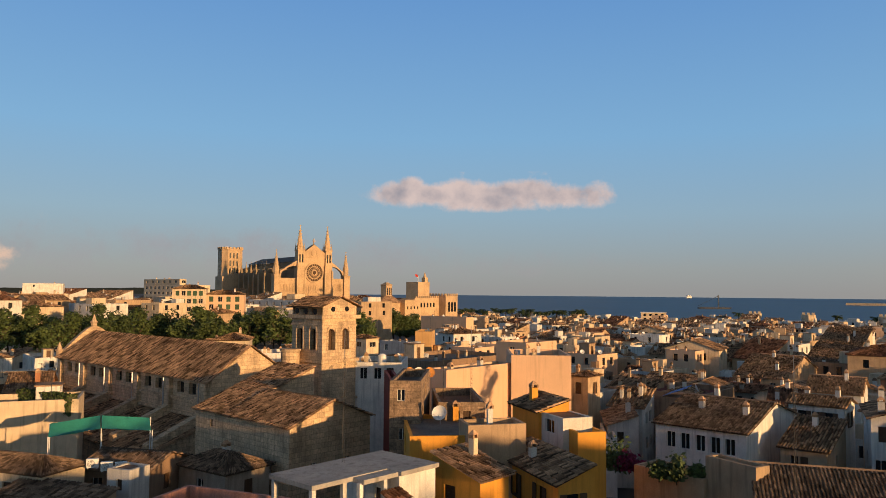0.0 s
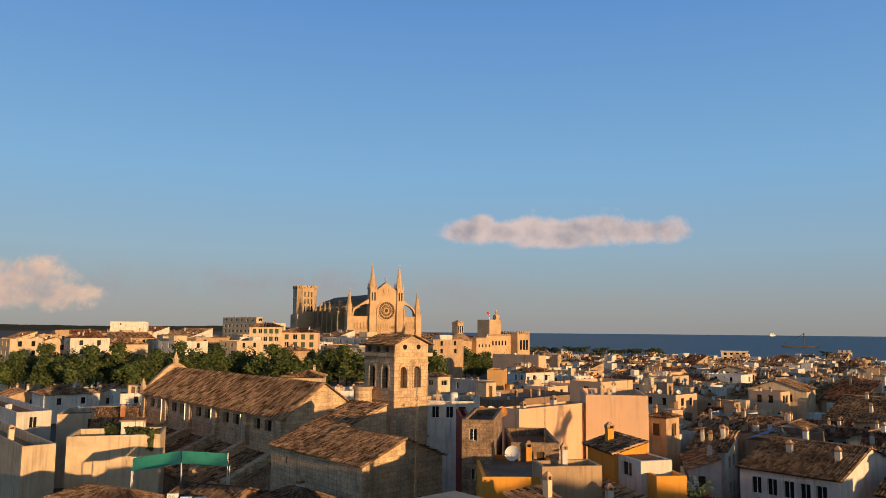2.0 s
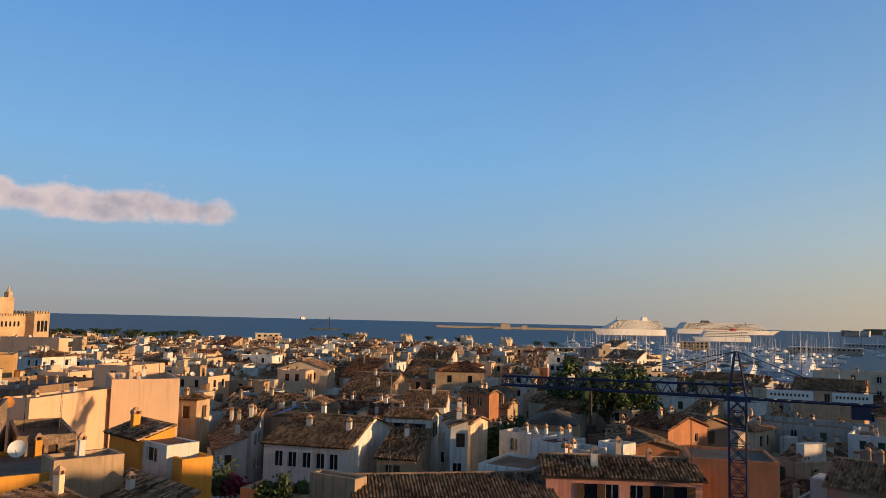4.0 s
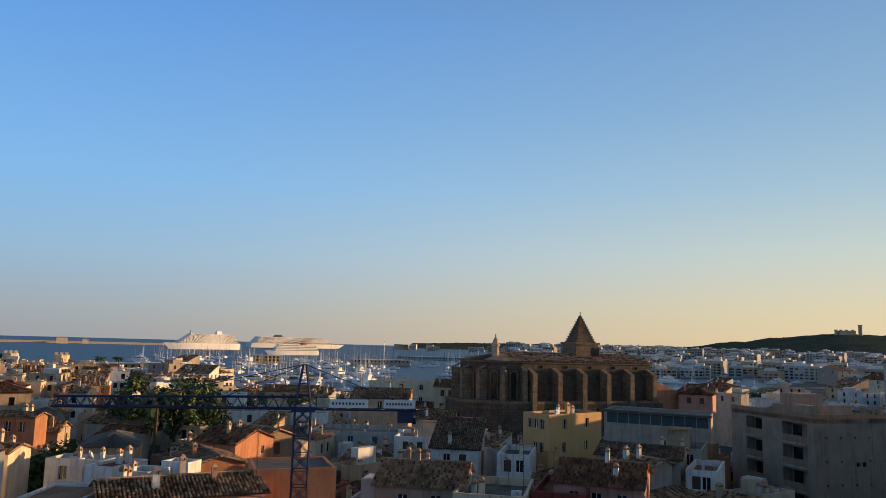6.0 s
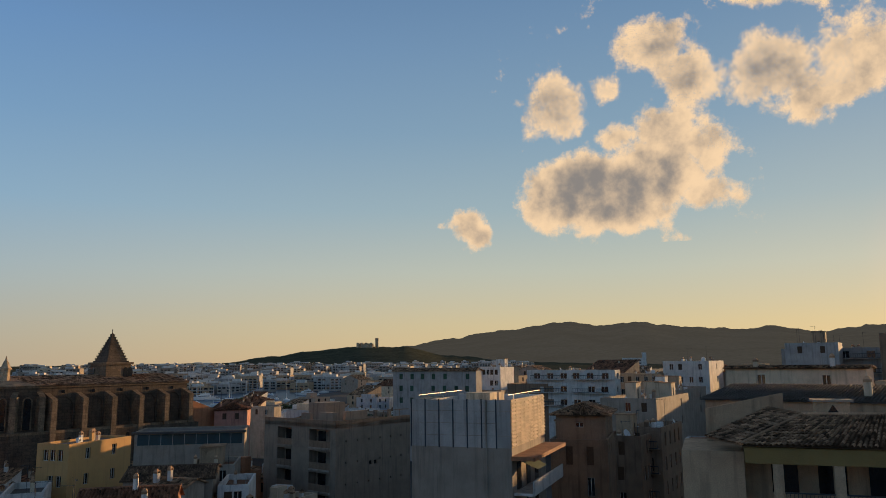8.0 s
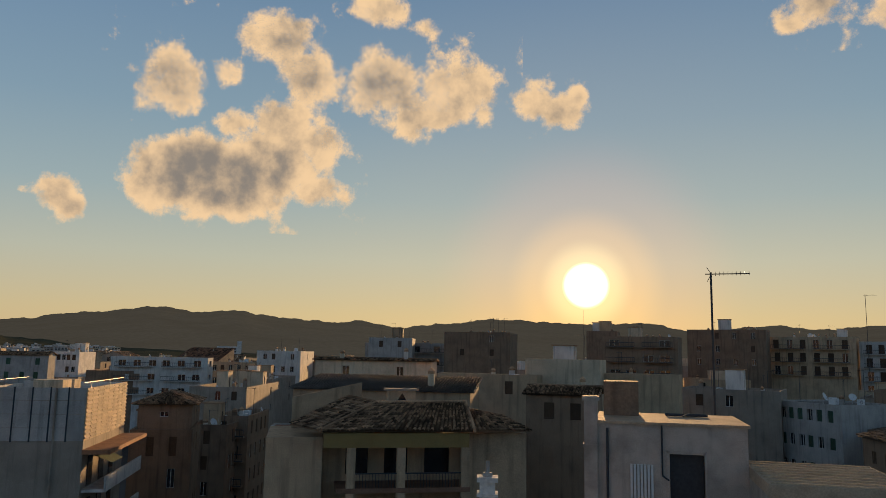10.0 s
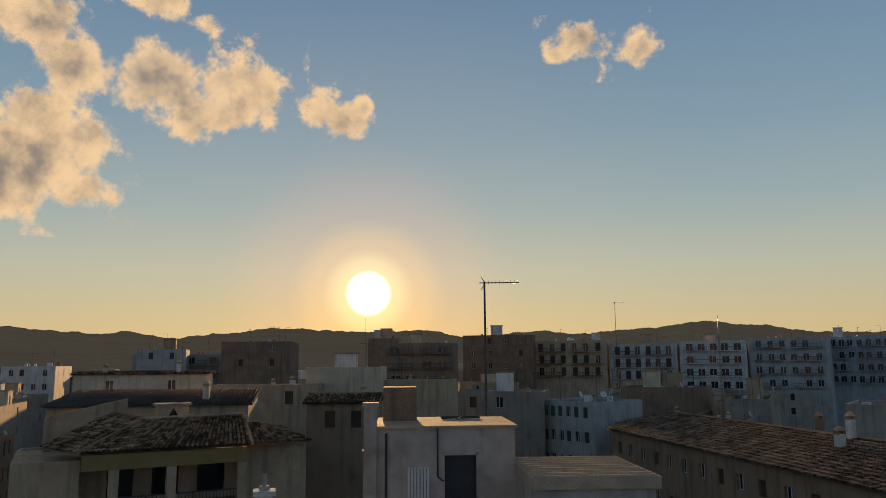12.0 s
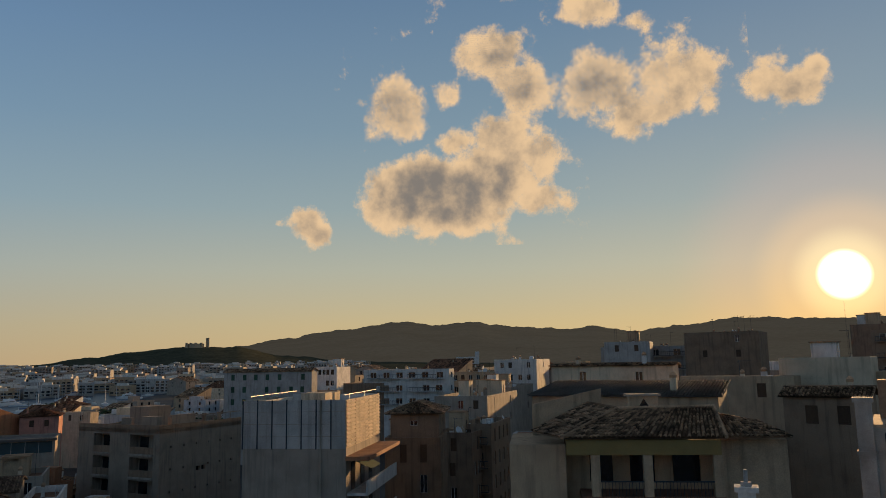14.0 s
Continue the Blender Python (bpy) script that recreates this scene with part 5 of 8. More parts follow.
def screen_block():
    """White block with a louvred roof screen."""
    c = thing("screened_block", "white apartment block with tall louvred roof screens", "building", at=SCREENB)
    w, d, zp, z1 = 11.4, 8.4, 23.4, 27.1
    m = Mesh()
    m.box(0, 0, 6, w, d, zp)
    part("wall", m, GREY, c)
    n = 7
    for i in range(n):
        y0, y1 = i * d / n, (i + 1) * d / n
        p = part("screen_panel", Mesh().box(-0.06, y0 + 0.05, zp, 0.02, y1 - 0.05, z1), PALE, c)
        part("panel_joint", Mesh().box(-0.075, y0 + 0.06, zp + 0.9, -0.06, y1 - 0.06, zp + 0.93).box(-0.075, y0 + 0.06, zp + 1.85, -0.06, y1 - 0.06, zp + 1.88).box(-0.075, y0 + 0.06, zp + 2.8, -0.06, y1 - 0.06, zp + 2.83), GREY, p)
        part("screen_post", Mesh().box(-0.1, y1 - 0.045, zp - 0.05, 0.0, y1 + 0.045, z1 + 0.05), DARKM, c)
    n = 8
    for i in range(n):
        x0, x1 = i * w / n, (i + 1) * w / n
        p = part("louvre_panel", Mesh().box(x0 + 0.06, 0.0, zp, x1 - 0.06, 0.06, z1), CREAM, c)
        for k in range(12):
            z = zp + 0.15 + k * 0.3
            part("slat", Mesh().poly((x0 + 0.1, -0.12, z), (x1 - 0.1, -0.12, z), (x1 - 0.1, 0.0, z + 0.16), (x0 + 0.1, 0.0, z + 0.16)).poly((x0 + 0.1, -0.12, z), (x0 + 0.1, 0.0, z), (x1 - 0.1, 0.0, z), (x1 - 0.1, -0.12, z)), CREAM, p)
    part("screen_back", Mesh().box(0.1, d - 0.1, zp, w, d, z1 - 0.2).box(w - 0.1, 0.1, zp, w, d - 0.1, z1), WHITE, c)
    part("roof_rail", Mesh().box(0.3, 0.3, z1 + 0.35, w - 0.2, 0.34, z1 + 0.385).box(0.3, d - 0.5, z1 + 0.3, w - 0.2, d - 0.46, z1 + 0.335).box(2.0, 0.3, z1 - 0.5, 2.06, 0.36, z1 + 0.35).box(7.0, 0.3, z1 - 0.5, 7.06, 0.36, z1 + 0.35), METAL, c)
    part("plant_box", Mesh().box(1.0, 2.0, zp, 3.0, 4.0, z1 + 0.5), CREAM, c)
    part("plant_box", Mesh().box(5.0, 2.4, zp, 6.6, 4.0, z1 + 0.4), CREAM, c)
    part("ledge", Mesh().box(-0.2, -1.9, zp - 0.9, w, 0, zp - 0.6), TERRA, c)
    part("downpipe", Mesh().tube((-0.15, 2.0, 8), (-0.15, 2.0, z1), 0.07), GREY, c)
    for k in range(4):
        b = part("balcony", Mesh().box(0.4, -1.6, zp - 3.6 - 3 * k, w, 0, zp - 3.4 - 3 * k).box(0.4, -1.6, zp - 3.4 - 3 * k, w, -1.5, zp - 2.5 - 3 * k), WHITE, c)
        for x in (2.0, 5.0, 7.8):
            part("pane", Mesh().box(x - 0.6, -0.05, zp - 3.3 - 3 * k, x + 0.6, -0.01, zp - 1.2 - 3 * k), GLASS, b)
        part("awning", Mesh().poly((1.5, -0.02, zp - 1.0 - 3 * k), (4.6, -0.02, zp - 1.0 - 3 * k), (4.6, -1.7, zp - 1.7 - 3 * k), (1.5, -1.7, zp - 1.7 - 3 * k)), GREENW, b) if k == 0 else None


SCREENB = pose(59.2, -9.84, 0, 0, 0, -25)
screen_block()


def crane():
    c = thing("tower_crane", "blue lattice tower crane standing among the houses", "crane", at=at(50.1, 60, 0, 90 - 140))
    m = Mesh()
    r = 0.6
    for sx in (-r, r):
        for sy in (-r, r):
            m.tube((sx, sy, 8), (sx, sy, 24.6), 0.085, 5)
    for k in range(14):
        z = 8 + 1.2 * k
        for sx, sy, tx, ty in ((-r, -r, r, -r), (r, -r, r, r), (r, r, -r, r), (-r, r, -r, -r)):
            m.tube((sx, sy, z), (tx, ty, z), 0.042, 4)
            m.tube((sx, sy, z), (tx, ty, z + 1.2), 0.042, 4)
            m.tube((tx, ty, z), (sx, sy, z + 1.2), 0.042, 4)
    part("mast", m, CRANEB, c)
    top = Mesh().box(-0.9, -0.9, 24.4, 0.9, 0.9, 24.8)
    for sx in (-r, r):
        for sy in (-r, r):
            top.tube((sx, sy, 24.8), (sx * 0.2, sy * 0.2, 28.0), 0.1, 5)
    for k in range(3):
        q = r * (1 - 0.25 * (k + 1))
        z = 24.8 + 0.85 * (k + 1)
        top.tube((-q, -q, z), (q, -q, z), 0.042, 4).tube((q, -q, z), (q, q, z), 0.042, 4).tube((q, q, z), (-q, q, z), 0.042, 4).tube((-q, q, z), (-q, -q, z), 0.042, 4)
    part("tower_head", top, CRANEB, c)
    for name, sgn, L in (("jib", -1, 18.0), ("counter_jib", 1, 9.2)):
        j = Mesh()
        j.tube((0, -0.45, 24.6), (sgn * L, -0.45, 24.6), 0.085, 5).tube((0, 0.45, 24.6), (sgn * L, 0.45, 24.6), 0.085, 5)
        if sgn < 0:
            j.tube((0, 0, 25.5), (sgn * L, 0, 25.3), 0.1, 5)
        n = int(L / 0.9)
        for k in range(n):
            x0, x1 = sgn * L * k / n, sgn * L * (k + 1) / n
            if sgn < 0:
                xm = (x0 + x1) / 2
                for sy in (-0.45, 0.45):
                    j.tube((x0, sy, 24.6), (xm, 0, 25.4), 0.036, 4).tube((xm, 0, 25.4), (x1, sy, 24.6), 0.036, 4)
            j.tube((x0, -0.45, 24.6), (x1, 0.45, 24.6), 0.036, 4)
        if sgn > 0:
            j.tube((0.8, -0.5, 25.5), (L, -0.5, 25.5), 0.036, 4)
            for k in range(5):
                j.tube((1 + k * 2, -0.5, 24.6), (1 + k * 2, -0.5, 25.5), 0.036, 4)
            j.box(L - 1.8, -0.4, 23.6, L - 0.6, 0.4, 24.6)
        b = part(name, j, CRANEB, c)
        part("tie_rod", Mesh().tube((0, 0, 28.0), (sgn * (8.0 if sgn > 0 else 13), 0, 25.0), 0.042, 4), DARKM, b)
        if sgn < 0:
            part("tie_rod", Mesh().tube((0, 0, 28.0), (-6, 0, 25.4), 0.042, 4), DARKM, b)
        else:
            for x0, x1, cnt in ((2.0, 5.0, 10), (6.2, 8.7, 9)):
                s = part("sign_board", Mesh().box(x0, -0.62, 24.75, x1, -0.55, 25.4), PLAST, b)
                bars = Mesh()
                for i in range(cnt):
                    xx = x0 + 0.2 + (x1 - x0 - 0.4) * i / cnt
                    bars.box(xx, -0.64, 24.99, xx + (x1 - x0) / cnt * 0.45, -0.62, 25.17)
                part("sign_bars", bars, WOOD, s)


crane()


# ---- ships, marina and far shore ----
def hull_mesh(L, B, z0, z1, rake=0.08):
    m = Mesh()
    n = 14
    rows = []
    for k in range(n + 1):
        f = k / n
        x = -L / 2 + L * f
        b = B / 2 * (1 - max(0, (f - 0.7) / 0.3) ** 1.8) * (0.85 + 0.15 * min(1, f / 0.1))
        rows.append((x, b, x + (L * rake * max(0, (f - 0.75) / 0.25))))
    for (xa, ba, ta), (xb, bb, tb) in zip(rows, rows[1:]):
        for s in (-1, 1):
            q = [(xa, s * ba * 0.9, z0), (xb, s * bb * 0.9, z0), (tb, s * bb, z1), (ta, s * ba, z1)]
            m.poly(*(q if s < 0 else q[::-1]))
        m.poly((ta, -ba, z1), (tb, -bb, z1), (tb, bb, z1), (ta, ba, z1))
    x, b, t = rows[0]
    m.poly((x, b * .9, z0), (x, -b * .9, z0), (x, -b, z1), (x, b, z1))
    return m


def cruise_ship(bearing, dist, L, H, turn, decks, label, funnel=SHIPW):
    s = thing("cruise_ship", label, "ship", "ships", at=at(bearing, dist, 0, turn))
    part("hull", hull_mesh(L, L * 0.13, -1, H * 0.34), SHIPW, s)
    for k in range(decks):
        z = H * 0.34 + H * 0.5 * k / decks
        dz = H * 0.5 / decks
        x0, x1 = -L * (0.47 - 0.012 * k), L * (0.40 - 0.022 * k)
        d = part("deck", Mesh().box(x0, -L * 0.058, z, x1, L * 0.058, z + dz * 0.62).box(x0 - 0.5, -L * 0.064, z + dz * 0.62, x1 + 0.5, L * 0.064, z + dz), SHIPW, s)
        w = Mesh()
        n = int(L / 4.5)
        for i in range(n):
            x = x0 + (x1 - x0) * (i + 0.2) / n
            for sy in (-1, 1):
                w.box(x, sy * L * 0.0582 - 0.1, z + dz * 0.08, x + (x1 - x0) / n * 0.6, sy * L * 0.0582 + 0.1, z + dz * 0.55)
        part("cabin_windows", w, GLASS, d)
    f = Mesh().prism([(-L * 0.24, -4), (-L * 0.15, -4), (-L * 0.15, 4), (-L * 0.24, 4)], H * 0.84, H * 1.02, 0.75)
    part("funnel", f, funnel, s)
    part("mast", Mesh().prism(ngon(4, 3, L * 0.22, 0), H * 0.84, H * 0.98, 0.2).tube((L * 0.22, 0, H * 0.95), (L * 0.22, 0, H * 1.1), 0.4), SHIPW, s)
    for i in range(7):
        x = L * (-0.33 + 0.085 * i)
        part("lifeboat", Mesh().box(x, -L * 0.07, H * 0.36, x + L * 0.055, -L * 0.064, H * 0.42), CLAYO, s)


cruise_ship(42.85, 1750, 168, 40, 168, 9, "big white cruise ship lit by evening sun")
cruise_ship(49.3, 2350, 310, 38, -19, 6, "white cruise ship with a dark funnel", DARKM)
cruise_ship(49.2, 1380, 100, 22, 162, 4, "white ferry with a red funnel", REDP)
cruise_ship(18.2, 4300, 42, 16, 30, 3, "tiny white ship on the horizon")


def sailboat(scale_):
    b = thing("sailing_boat", "white sailing boat with bare mast at its berth", "boat", "marina boats")
    part("hull", hull_mesh(13 * scale_, 3.8 * scale_, -0.2, 1.5 * scale_), SHIPW, b)
    part("cabin", Mesh().prism([(-3 * scale_, -1.2), (3 * scale_, -1), (3 * scale_, 1), (-3 * scale_, 1.2)], 1.5 * scale_, 2.2 * scale_, 0.85), SHIPW, b)
    part("mast", Mesh().tube((0.8, 0, 1.5), (0.8, 0, 19 * scale_), 0.26, 5, 0.16), PLAST, b)
    part("boom", Mesh().tube((0.8, 0, 3.2), (-4.5 * scale_, 0, 3.2), 0.2, 5), BLUEP, b)
    return b


def motor_yacht():
    b = thing("motor_yacht", "white motor yacht moored in the marina", "boat", "marina boats")
    part("hull", hull_mesh(26, 6.4, -0.2, 3.2, 0.12), SHIPW, b)
    part("saloon", Mesh().prism([(-10, -2.6), (6, -2.4), (6, 2.4), (-10, 2.6)], 3.2, 5.4, 0.92), SHIPW, b)
    part("window_band", Mesh().box(-8, -2.62, 4.0, 4.6, 2.62, 4.7), GLASS, b)
    part("flybridge", Mesh().prism([(-7, -2.2), (2, -2), (2, 2), (-7, 2.2)], 5.4, 7.0, 0.85), SHIPW, b)
    part("radar_arch", Mesh().box(-4, -1.8, 7, -3.4, 1.8, 8.4), SHIPW, b)
    return b


rb = random.Random(5)
fleet = [sailboat(1.0), sailboat(1.3), motor_yacht(), sailboat(1.7)]
for i, first in enumerate(fleet):
    first.matrix_basis = at(44 + 4 * i, 620 + 30 * i, 0, 120)
for i in range(165):
    d = rb.uniform(430, 1150) if i % 3 else rb.uniform(420, 700)
    bb = rb.uniform(40, 66) if i % 10 < 7 else rb.uniform(37, 90)
    if d < coast(bb) + 25 or abs(bb - 58.5) < 2.2:
        continue
    copy_thing(rb.choice((fleet[0], fleet[0], fleet[1], fleet[3] if i % 3 == 0 else fleet[1], fleet[2], fleet[2])), at(bb, d, 0, rb.choice((110, 125, 20)) + rb.uniform(-8, 8)) @ Matrix.Scale(rb.uniform(0.6, 0.9), 4))


marina = Sink()
for i in range(520):
    bb, d = rb.uniform(38, 66) if i % 3 else rb.uniform(62, 92), rb.uniform(400, 1150)
    if d < coast(bb) + 12 or (abs(bb - 58.5) < 1.6 and d < 900):
        continue
    k = rb.uniform(0.6, 1.25)
    marina.m = at(bb, d, 0, rb.choice((110, 125, 20)) + rb.uniform(-8, 8))
    marina.add(hull_mesh(11 * k, 3.4 * k, -0.2, 1.4 * k), SHIPW)
    marina.add(Mesh().prism([(-2.6 * k, -1.1), (2.4 * k, -0.9), (2.4 * k, 0.9), (-2.6 * k, 1.1)], 1.4 * k, 2.2 * k, 0.85), PLAST)
    marina.add(Mesh().tube((0.7, 0, 1.2), (0.7, 0, 19 * k), 0.17, 4, 0.1).tube((0.7, -1.6 * k, 11 * k), (0.7, 1.6 * k, 11 * k), 0.06, 4), rb.choice((PLAST, PLAST, METAL, WOOD)))
    marina.add(Mesh().tube((0.6, 0, 2.9 * k), (-4.2 * k, 0, 2.9 * k), 0.2, 5), rb.choice((BLUEP, PLAST, BROWN)))
marina.make("moored_boats", "packed white sailing boats with a thicket of masts", "boats")


def quay(b, d, L, W, turn, z=1.4, label="low concrete quay in the harbour", material=LAND):
    q = tagged(new("quay", Mesh().box(-L / 2, -W / 2, -4, L / 2, W / 2, z).data("quay")), label, "quay", kind="structure")
    q.data.materials.append(material)
    q.matrix_basis = at(b, d, 0, turn)


quay(36.2, 2250, 620, 16, -30, 6, "long stone breakwater across the bay", CREAM)
for b, d, L, turn in ((43, 620, 160, 30), (47, 560, 180, 25), (52, 640, 150, 20), (55, 1050, 300, 15), (64, 980, 260, 10), (70, 840, 240, 0), (76, 900, 260, -10)):
    quay(b, d, L, 14, turn)


def shed(b, d, w, dd, z, material, label, turn, rows=1):
    s = thing("harbour_shed", label, "building", "harbour sheds", at=at(b, d, 0, turn))
    m = Mesh()
    hs = auto_holes(w, 0, z, max(2, int(w / 5)), rows, 2.2, 1.8, 0.8, 3.4, 0, 1.0)
    wall_face(m, (0, 0), (1, 0), w, -2, z, hs)
    wall_face(m, (w, 0), (0, 1), dd, -2, z, [])
    wall_face(m, (w, dd), (-1, 0), w, -2, z, [])
    wall_face(m, (0, dd), (0, -1), dd, -2, z, [])
    part("wall", m, material, s)
    part("roof", Mesh().box(-0.6, -0.6, z, w + 0.6, dd + 0.6, z + 0.5), FRAME, s)
    for q in hs:
        part("window", Mesh().box(q[0], 0.2, q[1], q[0] + q[2], 0.24, q[1] + q[3]), GLASS, s)


shed(33.2, 2150, 26, 14, 17, CREAM, "cream blockhouse on the breakwater", -30)
shed(34.8, 2200, 14, 10, 12, CREAM, "small cream blockhouse on the breakwater", -30)
shed(35.0, 600, 46, 12, 8, YELLOW, "long cream harbour office with windows", -36, 2)
shed(38.6, 590, 26, 12, 9, CREAM, "cream harbour office with windows", -38, 2)
shed(46.4, 900, 30, 14, 9, YELLOW, "ochre harbour warehouse by the quay", -40, 2)
shed(53.6, 900, 70, 16, 7, GREY, "long grey boat shed", -44)
shed(57, 1250, 120, 20, 5, PALE, "long grey quayside terminal", -48)
shed(24.0, 640, 60, 14, 8, CREAM, "long cream promenade building", -24)
shed(14.8, 640, 20, 12, 13, CREAM, "cream promenade tower house", -15, 2)
for b, d in ((22.6, 600), (26.0, 590), (30.6, 585), (33.6, 560)):
    k = thing("sea_gate_tower", "stout battlemented cream tower by the sea", "tower", "sea towers", at=at(b, d, 0, -b))
    part("shaft", Mesh().prism(ngon(8, 4.2), -1, 12).prism(ngon(8, 4.8), 12, 15), CREAM, k)
    part("battlement", Mesh().box(-4, -4.6, 15, -2, -3.6, 16.6).box(-0.9, -4.8, 15, 0.9, -3.8, 16.6).box(2, -4.6, 15, 4, -3.6, 16.6), CREAM, k)

boat = thing("work_barge", "dark dredging barge with a lattice boom at sea", "ship", "ships", at=at(19.9, 1500, 0, 0))
part("hull", hull_mesh(60, 10, -1, 2.5), DARKM, boat)
part("derrick", Mesh().tube((8, 0, 2), (8, 0, 26), 0.9, 5).tube((8, 0, 24), (-30, 0, 5), 0.4, 5), DARKM, boat)

far_flats = Sink()
rf = random.Random(11)
for i in range(560):
    b = rf.uniform(65.5, 101)
    d = rf.uniform(820, 2150)
    g = 1 + (d - 820) * 0.012
    w, dd, hh = rf.uniform(14, 36), rf.uniform(12, 18), rf.uniform(8, 21) * (0.75 if d < 1250 else 1)
    far_flats.m = at(b, d, g, -b + rf.uniform(-25, 25))
    far_flats.add(Mesh().box(-w / 2, -dd / 2, -30, w / 2, dd / 2, hh), rf.choice((PALE, PALE, CREAM, TAN, GREY, PALE, GREY)))
    far_flats.add(Mesh().box(-w / 4, -3, hh, w / 4 - rf.uniform(0, 4), 3, hh + 2.5), WHITE)
    bands, rails = Mesh(), Mesh()
    for k in range(int(hh / 3.1)):
        n = max(2, int(w / 5))
        for j in range(n):
            if rf.random() < 0.85:
                x = -w / 2 + w * (j + 0.15) / n
                bands.box(x, -dd / 2 - 0.1, 3.1 * k + 0.9, x + w / n * 0.66, -dd / 2 + 0.2, 3.1 * k + 2.6)
        rails.box(-w / 2, -dd / 2 - 1.0, 3.1 * k, w / 2, -dd / 2 - 0.1, 3.1 * k + 0.75)
    far_flats.add(bands, GLASS)
    if rf.random() < 0.6:
        far_flats.add(rails, PALE)
for i in range(26):
    b, d = rf.uniform(56, 67), rf.uniform(2500, 3200)
    w, hh = rf.uniform(16, 40), rf.uniform(8, 24)
    far_flats.m = at(b, d, 0, -b + rf.uniform(-20, 20))
    far_flats.add(Mesh().box(-w / 2, -8, -2, w / 2, 8, hh), rf.choice((CREAM, WHITE, PALE)))
    bands = Mesh()
    for k in range(int(hh / 3.4)):
        bands.box(-w / 2 + 1, -8.2, 3.4 * k + 1.2, w / 2 - 1, -7.9, 3.4 * k + 2.6)
    far_flats.add(bands, GLASS)
far_flats.make("shore_apartments", "dense pale apartment blocks along the far bay", "town")

castle = thing("hill_castle", "round hilltop castle with a slender keep", "castle", at=at(88.7, 2800, 88, -88))
part("wall", Mesh().prism(ngon(20, 30, -8, 0), 0, 16), STONE, castle)
for x in (-36, -22, -6, 12):
    part("tower", Mesh().prism(ngon(10, 5, x, -22), 0, 19), STONE, castle)
part("keep", Mesh().prism(ngon(12, 6, 34, 0), 0, 36).prism(ngon(12, 7, 34, 0), 32, 36), STONE, castle)


# ---- trees ----
def tree_mesh(seed, h, r, leaves):
    rnd = random.Random(seed)
    t = Mesh()
    t.tube((0, 0, -1), (0.2, 0.1, h * 0.45), 0.32, 7, 0.2)
    tips = []
    for i in range(7):
        a = 2 * math.pi * i / 7 + rnd.uniform(-0.3, 0.3)
        q = (r * 0.6 * math.cos(a), r * 0.6 * math.sin(a), h * rnd.uniform(0.55, 0.85))
        t.tube((0.2, 0.1, h * rnd.uniform(0.3, 0.45)), q, 0.14, 5, 0.04)
        tips.append(q)
    clumps = []
    for i in range(34):
        a, f = rnd.uniform(0, 2 * math.pi), math.sqrt(rnd.random())
        z = h * rnd.uniform(0.42, 0.98)
        k = max(0.25, 1 - abs(z / h - 0.62) * 1.9)
        clumps.append((r * f * k * math.cos(a), r * f * k * math.sin(a), z, rnd.uniform(0.7, 1.5) * r / 4))
    c = Mesh()
    for i in range(leaves):
        x, y, z, s = rnd.choice(clumps)
        v = Vector((rnd.gauss(0, 1), rnd.gauss(0, 1), rnd.gauss(0, 0.8))).normalized() * s * rnd.uniform(0.6, 1.05)
        p = Vector((x, y, z)) + v
        u = Vector((rnd.uniform(-1, 1), rnd.uniform(-1, 1), rnd.uniform(-0.6, 0.6))).normalized()
        w = (u.cross(v.normalized() + Vector((0, 0, 0.3)))).normalized()
        q = rnd.uniform(0.22, 0.42) * (r / 4) ** 0.5
        c.poly(p - u * q, p + w * q * 0.6, p + u * q, p - w * q * 0.6)
    return t.data("trunk"), c.data("crown")


TREES = [tree_mesh(1, 13, 5.5, 2600), tree_mesh(2, 12, 4.8, 2400), tree_mesh(3, 14, 6.0, 2800)]


def tree(b, d, k, size=1.0, z=None, label="leafy green street tree with an uneven crown", group="street trees"):
    p = at(b, d)
    z = shore_height(p.translation.x, p.translation.y) if z is None else z
    t = thing("tree", label, "tree", group, at=at(b, d, z, 57 * k) @ Matrix.Diagonal((size, size, size, 1)))
    part("trunk", TREES[k % 3][0], BARK, t)
    part("crown", TREES[k % 3][1], LEAF, t)


rt = random.Random(3)
for i in range(46):
    b = -36 + 30 * i / 45 + rt.uniform(-0.4, 0.4)
    tree(b, 232 + rt.uniform(-12, 16) + (14 if i % 2 else 0), i, rt.uniform(0.85, 1.08))
for i in range(12):
    tree(-7.6 + 0.5 * i + rt.uniform(-0.2, 0.2), 330 + rt.uniform(-12, 20), i, rt.uniform(0.9, 1.15))
for b, d, s in ((41.2, 135, 1.0), (42.6, 140, 1.1), (43.4, 138, 0.95), (38.8, 150, 0.9), (45.4, 180, 0.9), (47.3, 190, 0.8), (49.5, 200, 0.8), (33.0, 98, 0.75), (34.4, 100, 0.8), (35.4, 96, 0.7), (36.6, 112, 0.7), (88.5, 205, 0.9), (90.5, 210, 0.9), (91.3, 220, 0.8)):
    tree(b, d, int(b * 3), s, z=shore_height(d * math.sin(radians(b)), d * math.cos(radians(b))) - (2 if d < 120 else 0), group="garden trees")


